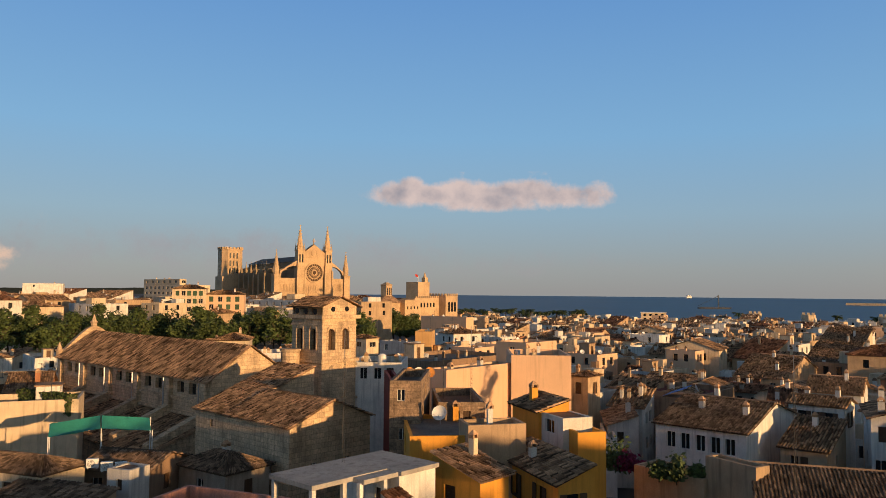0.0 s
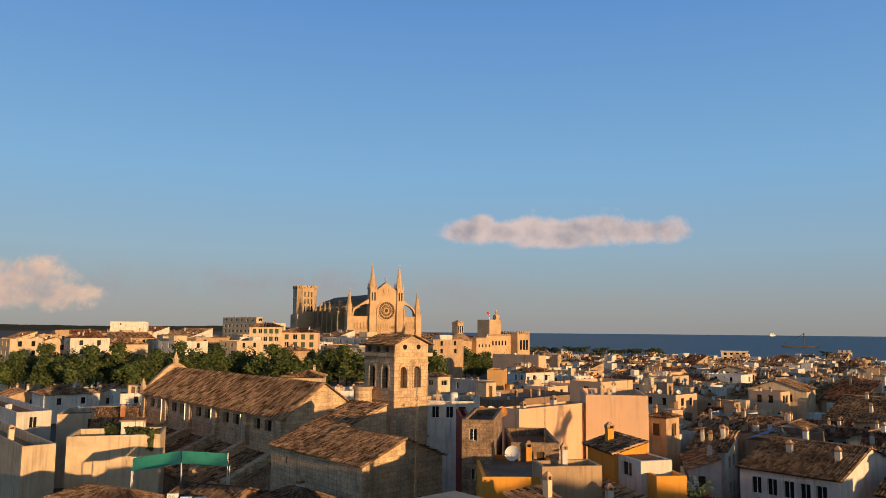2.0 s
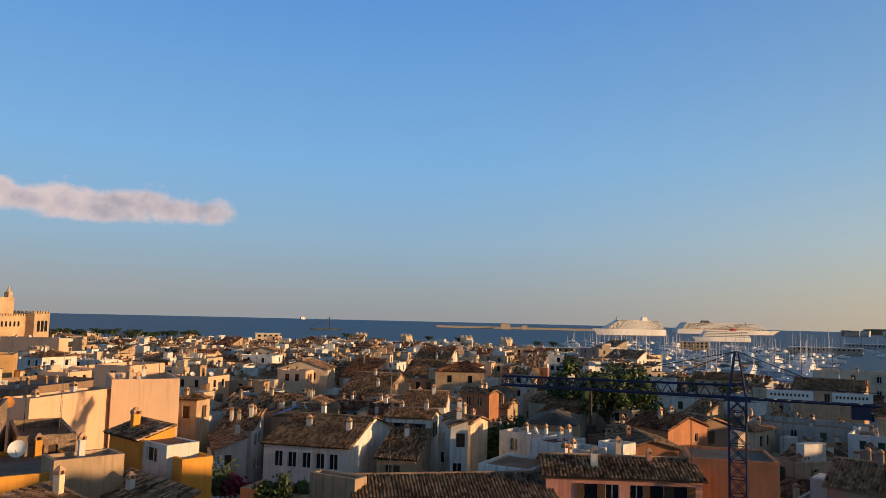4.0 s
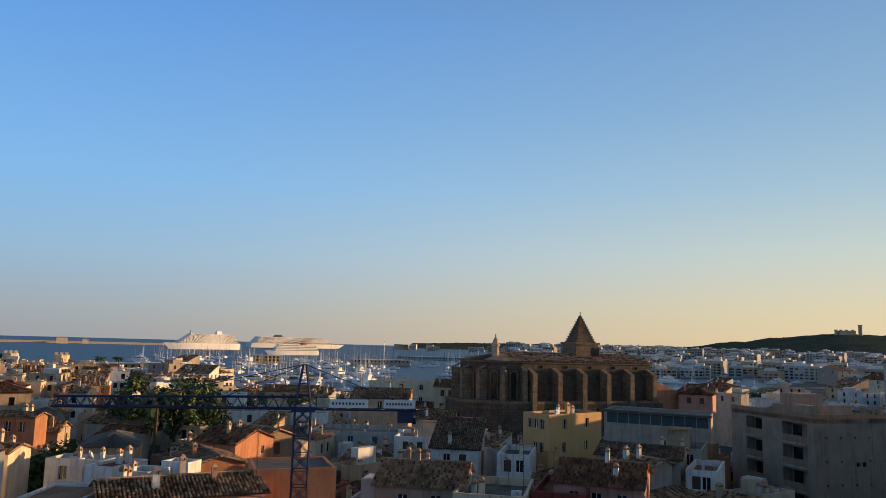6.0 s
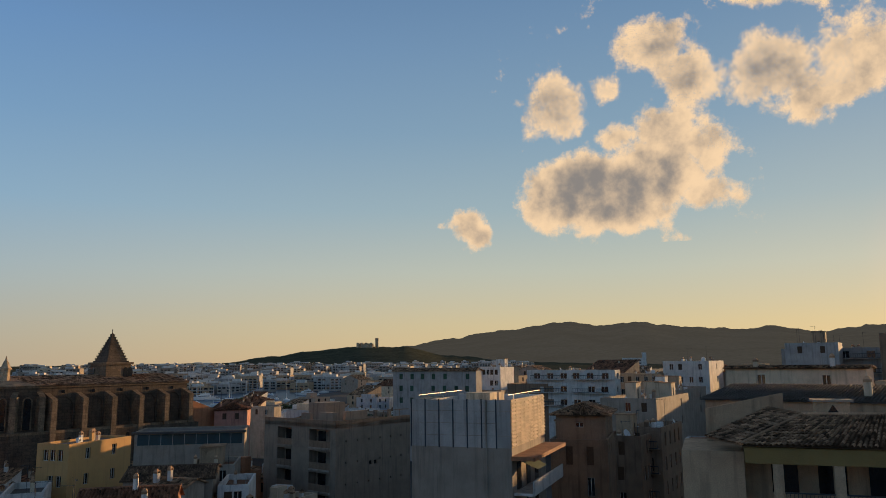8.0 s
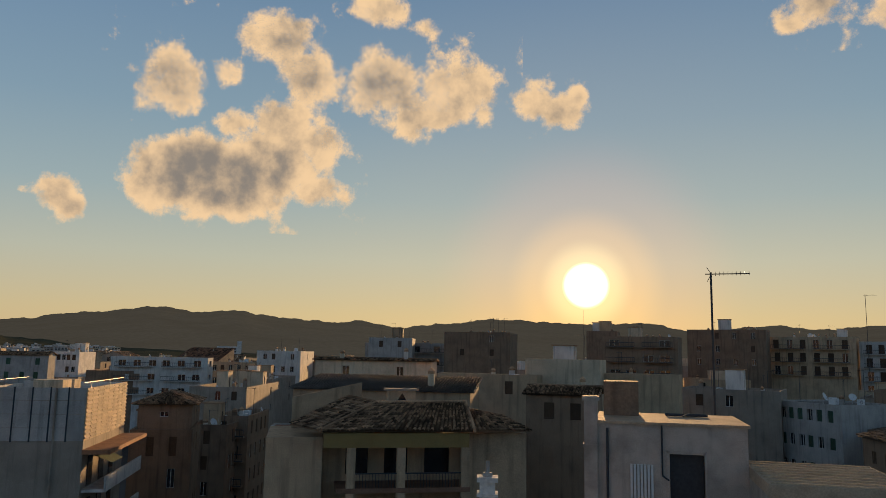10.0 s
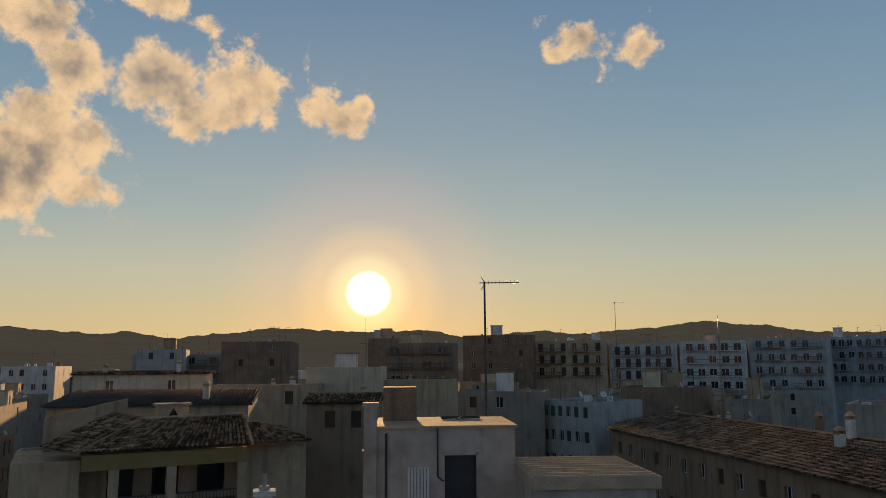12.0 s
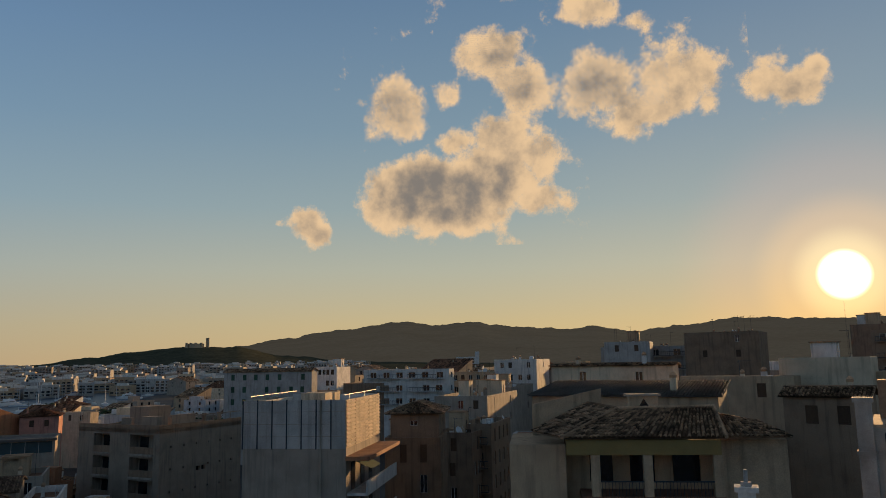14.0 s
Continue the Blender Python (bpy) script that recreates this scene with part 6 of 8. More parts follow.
def palm_mesh(seed):
    rnd = random.Random(seed)
    t = Mesh().tube((0, 0, -1), (0.3, 0, 9), 0.28, 7, 0.2)
    c = Mesh()
    for i in range(30):
        a = rnd.uniform(0, 2 * math.pi)
        up = rnd.uniform(-0.3, 0.9)
        L = rnd.uniform(2.4, 3.4)
        pts = []
        for k in range(7):
            f = k / 6
            pts.append(Vector((0.3 + L * f * math.cos(a) * math.cos(up * (1 - f)), L * f * math.sin(a) * math.cos(up * (1 - f)), 9 + L * f * math.sin(up) - 1.6 * f * f * L / 3)))
        side = Vector((-math.sin(a), math.cos(a), 0))
        for p, q in zip(pts, pts[1:]):
            for s in (-1, 1):
                c.poly(p, q, q + side * s * 0.42 - Vector((0, 0, 0.3)), (p + q) / 2 + side * s * 0.5 - Vector((0, 0, 0.28)))
    return t.data("trunk"), c.data("crown")


PALMS = [palm_mesh(1), palm_mesh(2)]


def palm(b, d, k, size=1.0, z=None):
    p = at(b, d)
    z = ground_height(b, d) if z is None else z
    t = thing("palm_tree", "palm tree with drooping green fronds", "palm", "palms", at=at(b, d, z, 71 * k) @ Matrix.Diagonal((size, size, size, 1)))
    part("trunk", PALMS[k % 2][0], BARK, t)
    part("crown", PALMS[k % 2][1], PALML, t)


for i in range(44):
    palm(1.6 + 9.5 * i / 44 + rt.uniform(-0.2, 0.2), 640 + rt.uniform(-30, 20), i, rt.uniform(1.0, 1.4))
for b, d, s in ((39.9, 130, 1.2), (40.6, 75, 0.8), (36.0, 540, 1.3), (37.2, 545, 1.3), (30.0, 590, 1.3), (21.5, 600, 1.4), (27.8, 610, 1.3), (62.0, 330, 1.1), (61.6, 320, 1.0), (78.5, 380, 1.2), (79.3, 400, 1.2), (83.0, 330, 1.2), (85.6, 300, 1.1)):
    palm(b, d, int(b), s)


# ---- houses near the terrace ----
REDDECK = mat("red_roof_paint", (0.20, 0.05, 0.035), var=0.2, scale=0.4, bump=0.15)

# quarter before the cathedral
house(-46.33, 68.09, 2.97, 24.61, 42, 18.55, CREAM, "flat", cols=(1, 1), rows=1, chims=1, label="low cream house with a flat roof terrace", parapet=0.9)
house(-63.03, 91.08, 4.11, 30.13, 42, 18.88, WHITE, "flat", cols=(1, 1), rows=1, chims=1, label="low white house with a flat roof behind terraces", parapet=0.8)
house(-12.22, 60.78, 8.72, 9.0, 42, 18.89, STONE, "gable_y", cols=(2, 2), rows=1, win=(0.6, 0.9), top=3.2, chims=0, pitch=0.40, skip=0, style="glass", label="big stone church transept with a low tiled gable", name="church_transept", group="church")
house(-18.91, 66.8, 9.5, 5.4, 42, 18.89, STONE, "shed_b", cols=(0, 1), rows=1, win=(0.4, 0.7), chims=0, pitch=0.375, over=0.3, label="stone church wing with a steep tiled roof", name="church_wing", group="church")
house(0.4, 75.2, 11.54, 2.55, 42, 22.07, PEACH, "flat", cols=(0, 1), rows=1, chims=2, label="tall blank peach-rendered party wall block", parapet=0.9)
house(7.55, 82.37, 6.53, 9.0, 91.2, 23.0, PEACH, "flat", cols=(0, 0), rows=0, chims=3, label="long blank peach-rendered block beside low roofs")
house(11.49, 103.36, 7.55, 5.21, 42, 22.9, PEACH, "flat", cols=(0, 1), rows=1, chims=0, win=(0.9, 1.6), label="peach rooftop block with a dark brown door", tile=DECKG)
house(-1.66, 58.78, 9.0, 2.44, 3.4, 22.96, RUBBLE, "flat", cols=(1, 2), rows=3, win=(0.6, 0.9), chims=0, label="tall rough stone house with bare masonry")
house(-5.13, 73.82, 1, 9.0, 82, 21.24, REDW, "flat", cols=(0, 0), rows=0, chims=0, label="narrow dark red stair tower")
house(-0.29, 60.48, 3.74, 9.0, 85.7, 21.06, RUBBLE, "flat", cols=(2, 1), rows=1, win=(0.6, 0.8), chims=0, label="low rough stone wall house in the sun")
house(1.82, 51.97, 4.20, 2.53, 76.1, 20.76, TAN, "flat", cols=(0, 0), rows=0, chims=1, parapet=0.3, tile=TILE, label="tan rendered rooftop wall in the sun")
house(-2.22, 52.33, 5.75, 9.0, 83.6, 19.92, OCHRE, "flat", cols=(0, 1), rows=1, chims=1, label="ochre house in the shade", parapet=0.3)
house(7.15, 46.45, 2.55, 8.6, 70.5, 18.26, OCHRE, "shed_b", cols=(3, 2), rows=2, win=(0.9, 1.5), chims=1, pitch=0.40, style="open", label="bright ochre house with a tiled lean-to roof")
house(2.28, 44.56, 2.75, 3.79, 42, 18.9, OCHRE, "shed_a", cols=(0, 2), rows=1, chims=1, pitch=0.3, label="ochre house with a brown tiled roof")
house(9.54, 53.15, 2.2, 6.0, 74.5, 20.1, OCHRE, "flat", cols=(0, 1), rows=1, win=(1.2, 1.1), chims=1, parapet=0.9, clutter=False, label="ochre roof-top flat with terrace walls")
house(7.29, 57.04, 2.60, 4.75, 71.0, 20.95, OCHRE, "shed_b", cols=(0, 0), rows=0, chims=1, pitch=0.3, z0=18, label="ochre penthouse with a small tiled roof")
house(8.69, 54.31, 2.50, 3.75, 67.5, 20.88, WHITE, "flat", cols=(0, 1), rows=1, win=(1.4, 1.0), top=0.35, skip=0, chims=0, z0=18, style="glass", parapet=0.05, label="white roof dormer with a wide dark window")
house(17.97, 81.75, 3.21, 9.0, 98.4, 15.64, WHITE, "shed_b", cols=(2, 1), rows=2, win=(0.7, 1.1), chims=1, label="white house with a small tiled roof")
house(16.87, 77.84, 1.14, 9.0, 98.2, 15.01, WHITE, "flat", cols=(1, 0), rows=1, win=(0.6, 0.8), chims=0, label="small white annexe in sunlight")
house(19.93, 95.14, 4.31, 5.19, 42, 17.3, WHITE, "flat", cols=(1, 1), rows=1, chims=4, label="white roof terrace block with many chimneys")
house(17.44, 90.33, 2.9, 2.37, 42, 19.75, TAN, "hip", cols=(2, 2), rows=1, chims=1, label="tan house with arched loggia and tiled roof")
house(36.48, 127.17, 5.85, 5.57, 42, 16.42, BLUEW, "flat", cols=(1, 1), rows=1, chims=1, label="weathered bluish block with a painted wall")
house(34.15, 99.61, 11.76, 12.93, 42, 16.45, BROWN, "flat", cols=(0, 0), rows=0, chims=0, tile=REDDECK, label="low house with a dark red roof terrace")
house(27.7, 68.89, 14.83, 8.84, 42, 17.19, WHITE, "gable_y", cols=(0, 5), rows=2, win=(0.9, 1.5), chims=3, pitch=0.27, tile=TILED, style="glass", label="wide white house with weathered tiled gable roof")
house(41.85, 78.66, 4.25, 5.5, 42, 18.14, WHITE, "gable_y", cols=(1, 3), rows=1, win=(0.9, 1.5), chims=2, style="open", label="white house with dark shutters and tiled roof")
house(34.25, 67.4, 6.28, 3.96, 42, 15.9, TAN, "shed_b", cols=(1, 3), rows=1, win=(0.7, 0.9), chims=1, label="small tan house with old tiled roof")
house(21.0, 50.7, 1.4, 4.2, 60, 18.35, TAN, "flat", cols=(0, 0), rows=0, chims=0, parapet=0.15, tile=TILE, clutter=False, label="tan house end wall catching the sun")
house(19.6, 46.2, 14.5, 14.0, 108, 15.5, BROWN, "gable_x", tile=TILED, cols=(3, 0), rows=1, chims=0, pitch=0.38, lod=0.95, label="long low house under a dark tiled roof")
house(18.61, 53.88, 3.0, 5.9, 50, 16.75, TAN, "flat", cols=(0, 0), rows=0, chims=0, parapet=0.9, clutter=False, label="tan roof garden wall with potted plants")
house(47.62, 102.92, 12.96, 4.52, 42, 16.1, CREAM, "gable_x", cols=(2, 2), rows=1, chims=2, label="cream house with tiled roof")
house(60.06, 157.7, 13.03, 4.85, 42, 15.63, CREAM, "gable_y", cols=(2, 2), rows=1, chims=2)
house(75.52, 140.26, 19.43, 7.92, 42, 16.36, CREAM, "shed_b", cols=(2, 2), rows=1, chims=2, label="cream house with green shutters and tiled roof")
house(38.3, 118.15, 10.35, 8.21, 42, 14.78, TAN, "gable_y", cols=(1, 2), rows=1, chims=2)
house(38.62, 68.11, 1.76, 9.0, 115.6, 18.84, WHITE, "shed_b", cols=(1, 1), rows=2, chims=2)
house(55.97, 122.85, 18.61, 8.27, 42, 15.95, TAN, "gable_y", cols=(1, 3), rows=1, chims=3)
house(-36.43, 75.69, 6, 8.85, -20.7, 18.85, CREAM, "flat", cols=(0, 0), rows=0, chims=0, parapet=1.2, label="cream terrace house with a clipped hedge")
house(-51.87, 97.0, 9.0, 8.1, -23.1, 18.41, CREAM, "flat", cols=(0, 1), rows=1, chims=1, label="cream block with scalloped parapet")
house(-44.48, 85.07, 9.0, 4.17, -22.6, 18.45, TERRA, "gable_y", cols=(1, 1), rows=1, chims=1, label="house with a dark red tiled roof")
house(-22.0, 56.7, 5.6, 5.6, 12, 16.3, BROWN, "gable_y", cols=(1, 3), rows=1, win=(0.9, 1.2), chims=0, pitch=0.3, label="low brown shed under dark tiles", tile=TILED)
house(-21.9, 53.3, 2.0, 2.0, 20, 17.2, WHITE, "flat", cols=(0, 1), rows=1, win=(0.5, 0.8), chims=0, parapet=0.1, clutter=False, label="small white roof hut with air units")
house(-27.94, 53.1, 3.8, 8.0, 20, 16.8, CREAM, "hip", tile=TILED, cols=(2, 4), rows=2, win=(0.9, 1.5), chims=0, pitch=0.36, label="cream house under a dark hipped tile roof")
house(-23.0, 48.6, 3.0, 8.0, 20, 15.6, TAN, "shed_b", tile=TILED, cols=(1, 2), rows=1, chims=0, pitch=0.3, label="low tan house under a dark tiled lean-to")
house(-16.4, 57.66, 4.4, 6.0, 35, 15.85, GREY, "hip", tile=TILED, cols=(1, 1), rows=1, chims=1, pitch=0.42, label="low wing with a dark hipped tile roof")
house(-19.4, 42.2, 8.0, 8.0, 111.5, 17.2, PINK, "flat", cols=(0, 0), rows=0, chims=0, parapet=2.3, label="walled pinkish roof terrace with a pale coping", tile=DECK, clutter=False)
house(-37.51, 145.23, 9.0, 6.54, -9.5, 20.02, CREAM, "hip", cols=(2, 2), rows=1, chims=1, label="cream roof house with hipped tiles")
house(-25.22, 127.53, 9.0, 7.04, -6.2, 19.2, WHITE, "flat", cols=(1, 1), rows=1, chims=3)
house(-5.06, 94.87, 9.0, 6.44, 1.9, 20.88, WHITE, "flat", cols=(0, 3), rows=1, chims=3, label="white roof terrace block with air units")
house(-15.19, 149.23, 3.37, 4.41, 42, 20.27, CREAM, "hip", cols=(1, 1), rows=1, win=(1.6, 1.0), skip=0, style="glass", chims=0, label="small look-out room with hipped tiled roof")
house(-7.36, 159.83, 4.0, 8.75, 42, 18.94, BLUEW, "flat", cols=(2, 3), rows=1, chims=2)
house(-2.48, 169.98, 9.0, 3.73, 4.2, 20.7, YELLOW, "flat", cols=(1, 0), rows=1, chims=0, label="sunny yellow rooftop room")
house(-2.07, 119.98, 20.9, 13.94, 42, 18.67, BROWN, "flat", cols=(0, 0), rows=0, chims=4, tile=DECKG, label="long dark flat-roofed building with skylights")
house(8.11, 259.87, 3.99, 21.65, 42, 20.75, PEACH, "flat", cols=(0, 0), rows=0, chims=1, label="blank pink stepped party wall")
house(2.21, 254.99, 5.0, 3.1, 42, 18.39, GREY, "flat", cols=(0, 3), rows=3, win=(1.2, 2.0), chims=0, label="grey glazed stair tower")
house(-90.51, 286.02, 9.0, 12.29, -12.6, 29.76, CREAM, "hip", cols=(2, 5), rows=3, win=(1.4, 1.8), skip=0, chims=1, label="large cream mansion with hipped roof")
house(-77.03, 289.94, 9.0, 14.73, -9.9, 27.69, PEACH, "hip", cols=(1, 4), rows=3, win=(1.6, 2.0), skip=0, chims=2, label="large pinkish mansion with hipped roof")
house(-130.87, 399.09, 7.37, 60, 42, 31.74, CREAM, "flat", cols=(4, 12), rows=3, win=(2.6, 1.6), skip=0, chims=6, style="glass", label="long cream hotel with rows of balconies")
house(-146.21, 415.0, 4.07, 41.55, 42, 35.17, CREAM, "flat", cols=(2, 6), rows=2, win=(2.4, 1.6), chims=4, style="glass", label="cream hotel penthouse storeys")
house(-192.69, 384.41, 9.0, 20.93, -21.6, 26.77, CREAM, "flat", cols=(2, 5), rows=3, win=(1.6, 1.8), chims=2)
house(-208.27, 410.15, 9.0, 19.61, -21.9, 32.1, WHITE, "flat", cols=(1, 2), rows=1, chims=3)
house(-142.31, 297.74, 9.0, 40.67, -20.5, 21.95, PEACH, "flat", cols=(1, 14), rows=3, win=(1.3, 1.9), skip=0.1, chims=5, label="long peach terrace of town houses")
house(-102.8, 281.84, 9.0, 15.8, -15, 22.01, CREAM, "gable_y", cols=(1, 6), rows=2, win=(1.2, 1.8), chims=3)
house(-148.35, 349.84, 3.79, 58.82, 42, 25.18, TAN, "flat", cols=(2, 5), rows=3, win=(1.4, 1.8), chims=3)
house(-64.44, 323.65, 7.6, 34.3, 42, 25.16, WHITE, "flat", cols=(2, 6), rows=2, win=(1.2, 1.6), chims=4)
house(-59.66, 283.8, 12.04, 20.48, 42, 22.96, CREAM, "flat", cols=(2, 5), rows=2, win=(1.2, 1.8), chims=3)

# towards the harbour
house(34.91, 48.8, 5.8, 4.6, 58, 18.3, WHITE, "flat", cols=(1, 2), rows=2, win=(0.9, 1.5), chims=0, tile=DECK, parapet=0.2, clutter=False, label="white house with a clay roof deck and skylight")
house(34.6, 46.4, 11.5, 6.5, 122, 18.4, PINK, "gable_x", cols=(6, 1), rows=1, win=(1.0, 1.5), chims=3, skip=0.1, pitch=0.3, top=0.5, style=("glass", "open", "glass"), label="pink house with tiled roof and white window frames")
house(42.11, 50.82, 3.0, 2.6, 75, 19.0, WHITE, "flat", cols=(1, 1), rows=1, win=(0.6, 0.8), chims=1, tile=DECKG, parapet=0.5, clutter=False, label="white roof room with chimneys and a low parapet")
house(44.89, 58.83, 5.0, 3.0, 75, 18.2, WHITE, "flat", cols=(0, 0), rows=0, chims=2, tile=REDDECK, parapet=0.25, clutter=False, label="white house with a dark red roof terrace")
house(39.3, 50.2, 2.4, 2.6, 75, 18.5, WHITE, "flat", cols=(0, 0), rows=0, chims=2, parapet=0.3, clutter=False, label="white stepped terrace block with chimneys")
house(46.0, 50.6, 2.0, 2.6, 75, 19.3, WHITE, "flat", cols=(0, 0), rows=0, chims=0, parapet=0.7, clutter=False, label="narrow white stair tower on the roofs")
house(61.83, 60.92, 6.87, 5.58, 84, 18.31, TERRA, "gable_y", cols=(2, 2), rows=1, win=(0.6, 0.9), chims=1, tile=TILER, label="orange rendered house with clay roof")
house(45.23, 42.4, 6.5, 6.0, 132, 19.7, TERRA, "flat", cols=(0, 0), rows=0, chims=0, parapet=0.2, clutter=False, label="blank terracotta party wall house behind the crane")
house(48.83, 52.92, 4.6, 7.0, 118, 18.5, TERRA, "gable_y", cols=(1, 2), rows=2, win=(0.4, 0.5), chims=1, pitch=0.3, tile=TILED, label="terracotta house with stacked chimneys")
house(67.87, 62.7, 4.76, 8.75, 100, 18.26, BROWN, "gable_y", cols=(1, 2), rows=1, chims=1)
house(100.23, 61.51, 9.0, 16.34, 63.5, 16.0, PALE, "flat", cols=(1, 4), rows=2, win=(0.8, 1.1), chims=2, label="pale grey house in evening shade")
house(117.76, 92.1, 9.0, 24.35, 57, 15.8, WHITE, "flat", cols=(0, 4), rows=1, chims=3)
house(50.37, 67.22, 3.51, 6.33, 66, 17.3, WHITE, "flat", cols=(1, 2), rows=1, chims=3, tile=TILE, label="white house with sagging awning and old tiles")
house(57.8, 72.09, 9.0, 5.48, 43.7, 17.4, TAN, "hip", cols=(1, 2), rows=1, chims=0, tile=DECKG)
house(44.76, 74.37, 3.49, 3.69, 66, 18.0, CREAM, "gable_y", cols=(1, 2), rows=1, chims=2)
house(48.89, 88.15, 9.0, 5.69, 34, 18.2, WHITE, "gable_y", cols=(1, 2), rows=1, chims=2)
house(63.03, 99.29, 2.66, 5.66, 66, 18.36, TERRA, "gable_y", cols=(1, 2), rows=1, chims=2)
house(95.45, 53.05, 9.0, 7.75, 65.9, 16.45, WHITE, "flat", cols=(0, 3), rows=2, win=(0.8, 1.1), chims=3)
house(117.94, 64.46, 9.0, 6.52, 66.3, 16.27, TAN, "gable_y", cols=(0, 3), rows=1, chims=2)
house(87.51, 44.11, 9.0, 6.18, 68.3, 16.55, WHITE, "shed_b", cols=(0, 2), rows=1, chims=1, tile=TILED)
house(59.18, 25.4, 9.0, 6.13, 71.8, 17.45, CREAM, "flat", cols=(0, 2), rows=1, chims=2)
house(59.46, 31.31, 9.0, 7.92, 67.2, 17.38, GREY, "gable_y", cols=(0, 2), rows=1, chims=3)
house(161.41, 88.33, 9.0, 20.93, 66.3, 20.33, CREAM, "flat", cols=(0, 4), rows=2, chims=2)
house(151.82, 81.9, 9.0, 5.55, 66.7, 19.94, CREAM, "gable_y", cols=(0, 2), rows=2, chims=1)
house(170.07, 137.19, 9.0, 15.33, 56.1, 14.94, TAN, "gable_y", cols=(0, 4), rows=1, chims=2)
house(115.39, 112.28, 9.0, 7.71, 50.8, 18.19, WHITE, "flat", cols=(0, 3), rows=1, win=(0.8, 1.0), chims=3, label="white terrace house with stepped parapet")
house(124.72, 78.18, 9.0, 11.08, 62.9, 19.05, TAN, "gable_y", cols=(0, 3), rows=1, chims=2)

# round the big church
house(93.74, 37.06, 10.53, 4.75, 112, 20.97, YELLOW, "flat", cols=(2, 3), rows=3, win=(0.8, 1.3), skip=0.1, chims=4, style="glass", label="yellow house with white window frames", parapet=0.3)
house(85.12, 35.95, 9.0, 4.03, 72.1, 16.9, WHITE, "flat", cols=(0, 2), rows=1, chims=1)
house(67.65, 18.0, 9.0, 7.82, 80.1, 17.7, PINK, "gable_y", cols=(0, 3), rows=1, chims=2, tile=TILER, label="pink house with a grey roof terrace")
house(63.62, 21.65, 9.0, 4.77, 76.2, 17.4, REDW, "flat", cols=(0, 3), rows=1, chims=0, win=(0.7, 0.9), label="dark red house with a roof terrace")
hall = house(135.05, 24.17, 9.0, 18.1, 84.9, 18.97, GREY, "flat", cols=(0, 1), rows=0, chims=0, holes={3: []}, clutter=False, tile=DECKG, parapet=0.2, name="market_hall", label="flat-roofed hall with a band of greenish glazing")
for i in range(9):
    y0, y1 = 0.4 + i * 1.92, 2.24 + i * 1.92
    g = part("window", Mesh().box(-0.05, y0, 16.7, -0.012, y1, 18.45), GLAZE, hall)
    part("mullion", Mesh().box(-0.1, y1, 16.7, -0.012, y1 + 0.08, 18.45), METAL, g)
part("roof_edge", Mesh().box(-0.9, -0.3, 18.6, -0.012, 18.4, 18.95), DECKG, hall)
house(84.18, 21.16, 3.49, 5.63, 112, 17.2, GREY, "gable_y", cols=(0, 2), rows=1, chims=2)
house(101.78, 19.34, 9.0, 5.76, 84.2, 17.29, GREY, "flat", cols=(0, 3), rows=2, chims=2)
house(88.31, 15.13, 9.0, 3.42, 85.3, 16.76, WHITE, "flat", cols=(0, 2), rows=2, chims=1)
house(87.86, 19.06, 9.0, 9.41, 82.8, 17.6, GREY, "gable_y", cols=(0, 2), rows=1, chims=1, tile=TILED, pitch=0.2)
house(184.65, 32.57, 9.0, 7.6, 85, 19.44, PINK, "hip", cols=(0, 2), rows=1, chims=1, tile=TILER, label="small house with red walls and clay roof")
house(210.38, 29.96, 3.09, 12.36, 120, 18.64, CREAM, "flat", cols=(0, 3), rows=1, chims=2)

# west side; pale houses get browner, greyer renders that carry the evening shade
house(186.15, -22.49, 3.48, 23.52, 120, 28.08, PALE, "gable_y", cols=(0, 7), rows=3, win=(1.0, 1.4), style="shutter", chims=1, label="white house with red shutters and a gable")
house(210.04, -32.26, 10.81, 6.57, 120, 28.77, WHITE, "flat", cols=(0, 4), rows=3, chims=3)
house(167.19, -51.69, 3.97, 21.4, 124, 28.14, WHITE, "flat", cols=(1, 6), rows=3, win=(1.6, 1.3), skip=0.05, balcony=True, chims=4, style="glass", label="white apartment block with balconies")
house(175.66, -65.58, 5.02, 11.31, 124, 27.09, TAN, "flat", cols=(1, 5), rows=2, chims=3)
house(171.59, -75.58, 20.1, 10.68, 124, 30.0, WHITE, "flat", cols=(1, 4), rows=3, chims=3, label="white stepped apartment block")
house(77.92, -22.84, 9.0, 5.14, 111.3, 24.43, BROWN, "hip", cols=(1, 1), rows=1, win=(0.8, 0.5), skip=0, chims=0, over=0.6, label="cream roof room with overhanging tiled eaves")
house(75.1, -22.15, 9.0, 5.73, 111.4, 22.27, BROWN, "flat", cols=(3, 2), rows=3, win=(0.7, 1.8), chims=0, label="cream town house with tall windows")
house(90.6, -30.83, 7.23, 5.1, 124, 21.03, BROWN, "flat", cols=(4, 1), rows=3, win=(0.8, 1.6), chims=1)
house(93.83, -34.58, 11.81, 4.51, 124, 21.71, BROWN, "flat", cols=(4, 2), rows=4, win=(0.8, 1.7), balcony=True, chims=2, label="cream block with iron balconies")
house(117.45, -42.77, 24.03, 9.13, 124, 24.14, GREY, "flat", cols=(2, 3), rows=2, chims=3)
house(139.29, -55.66, 24.11, 7.78, 124, 24.56, GREY, "flat", cols=(2, 3), rows=2, chims=3)
house(66.05, -28.67, 3.0, 2.1, 119, 23.1, BLUEW, "flat", cols=(0, 0), rows=0, chims=0, parapet=0.1, clutter=False, label="narrow white lift shaft block")

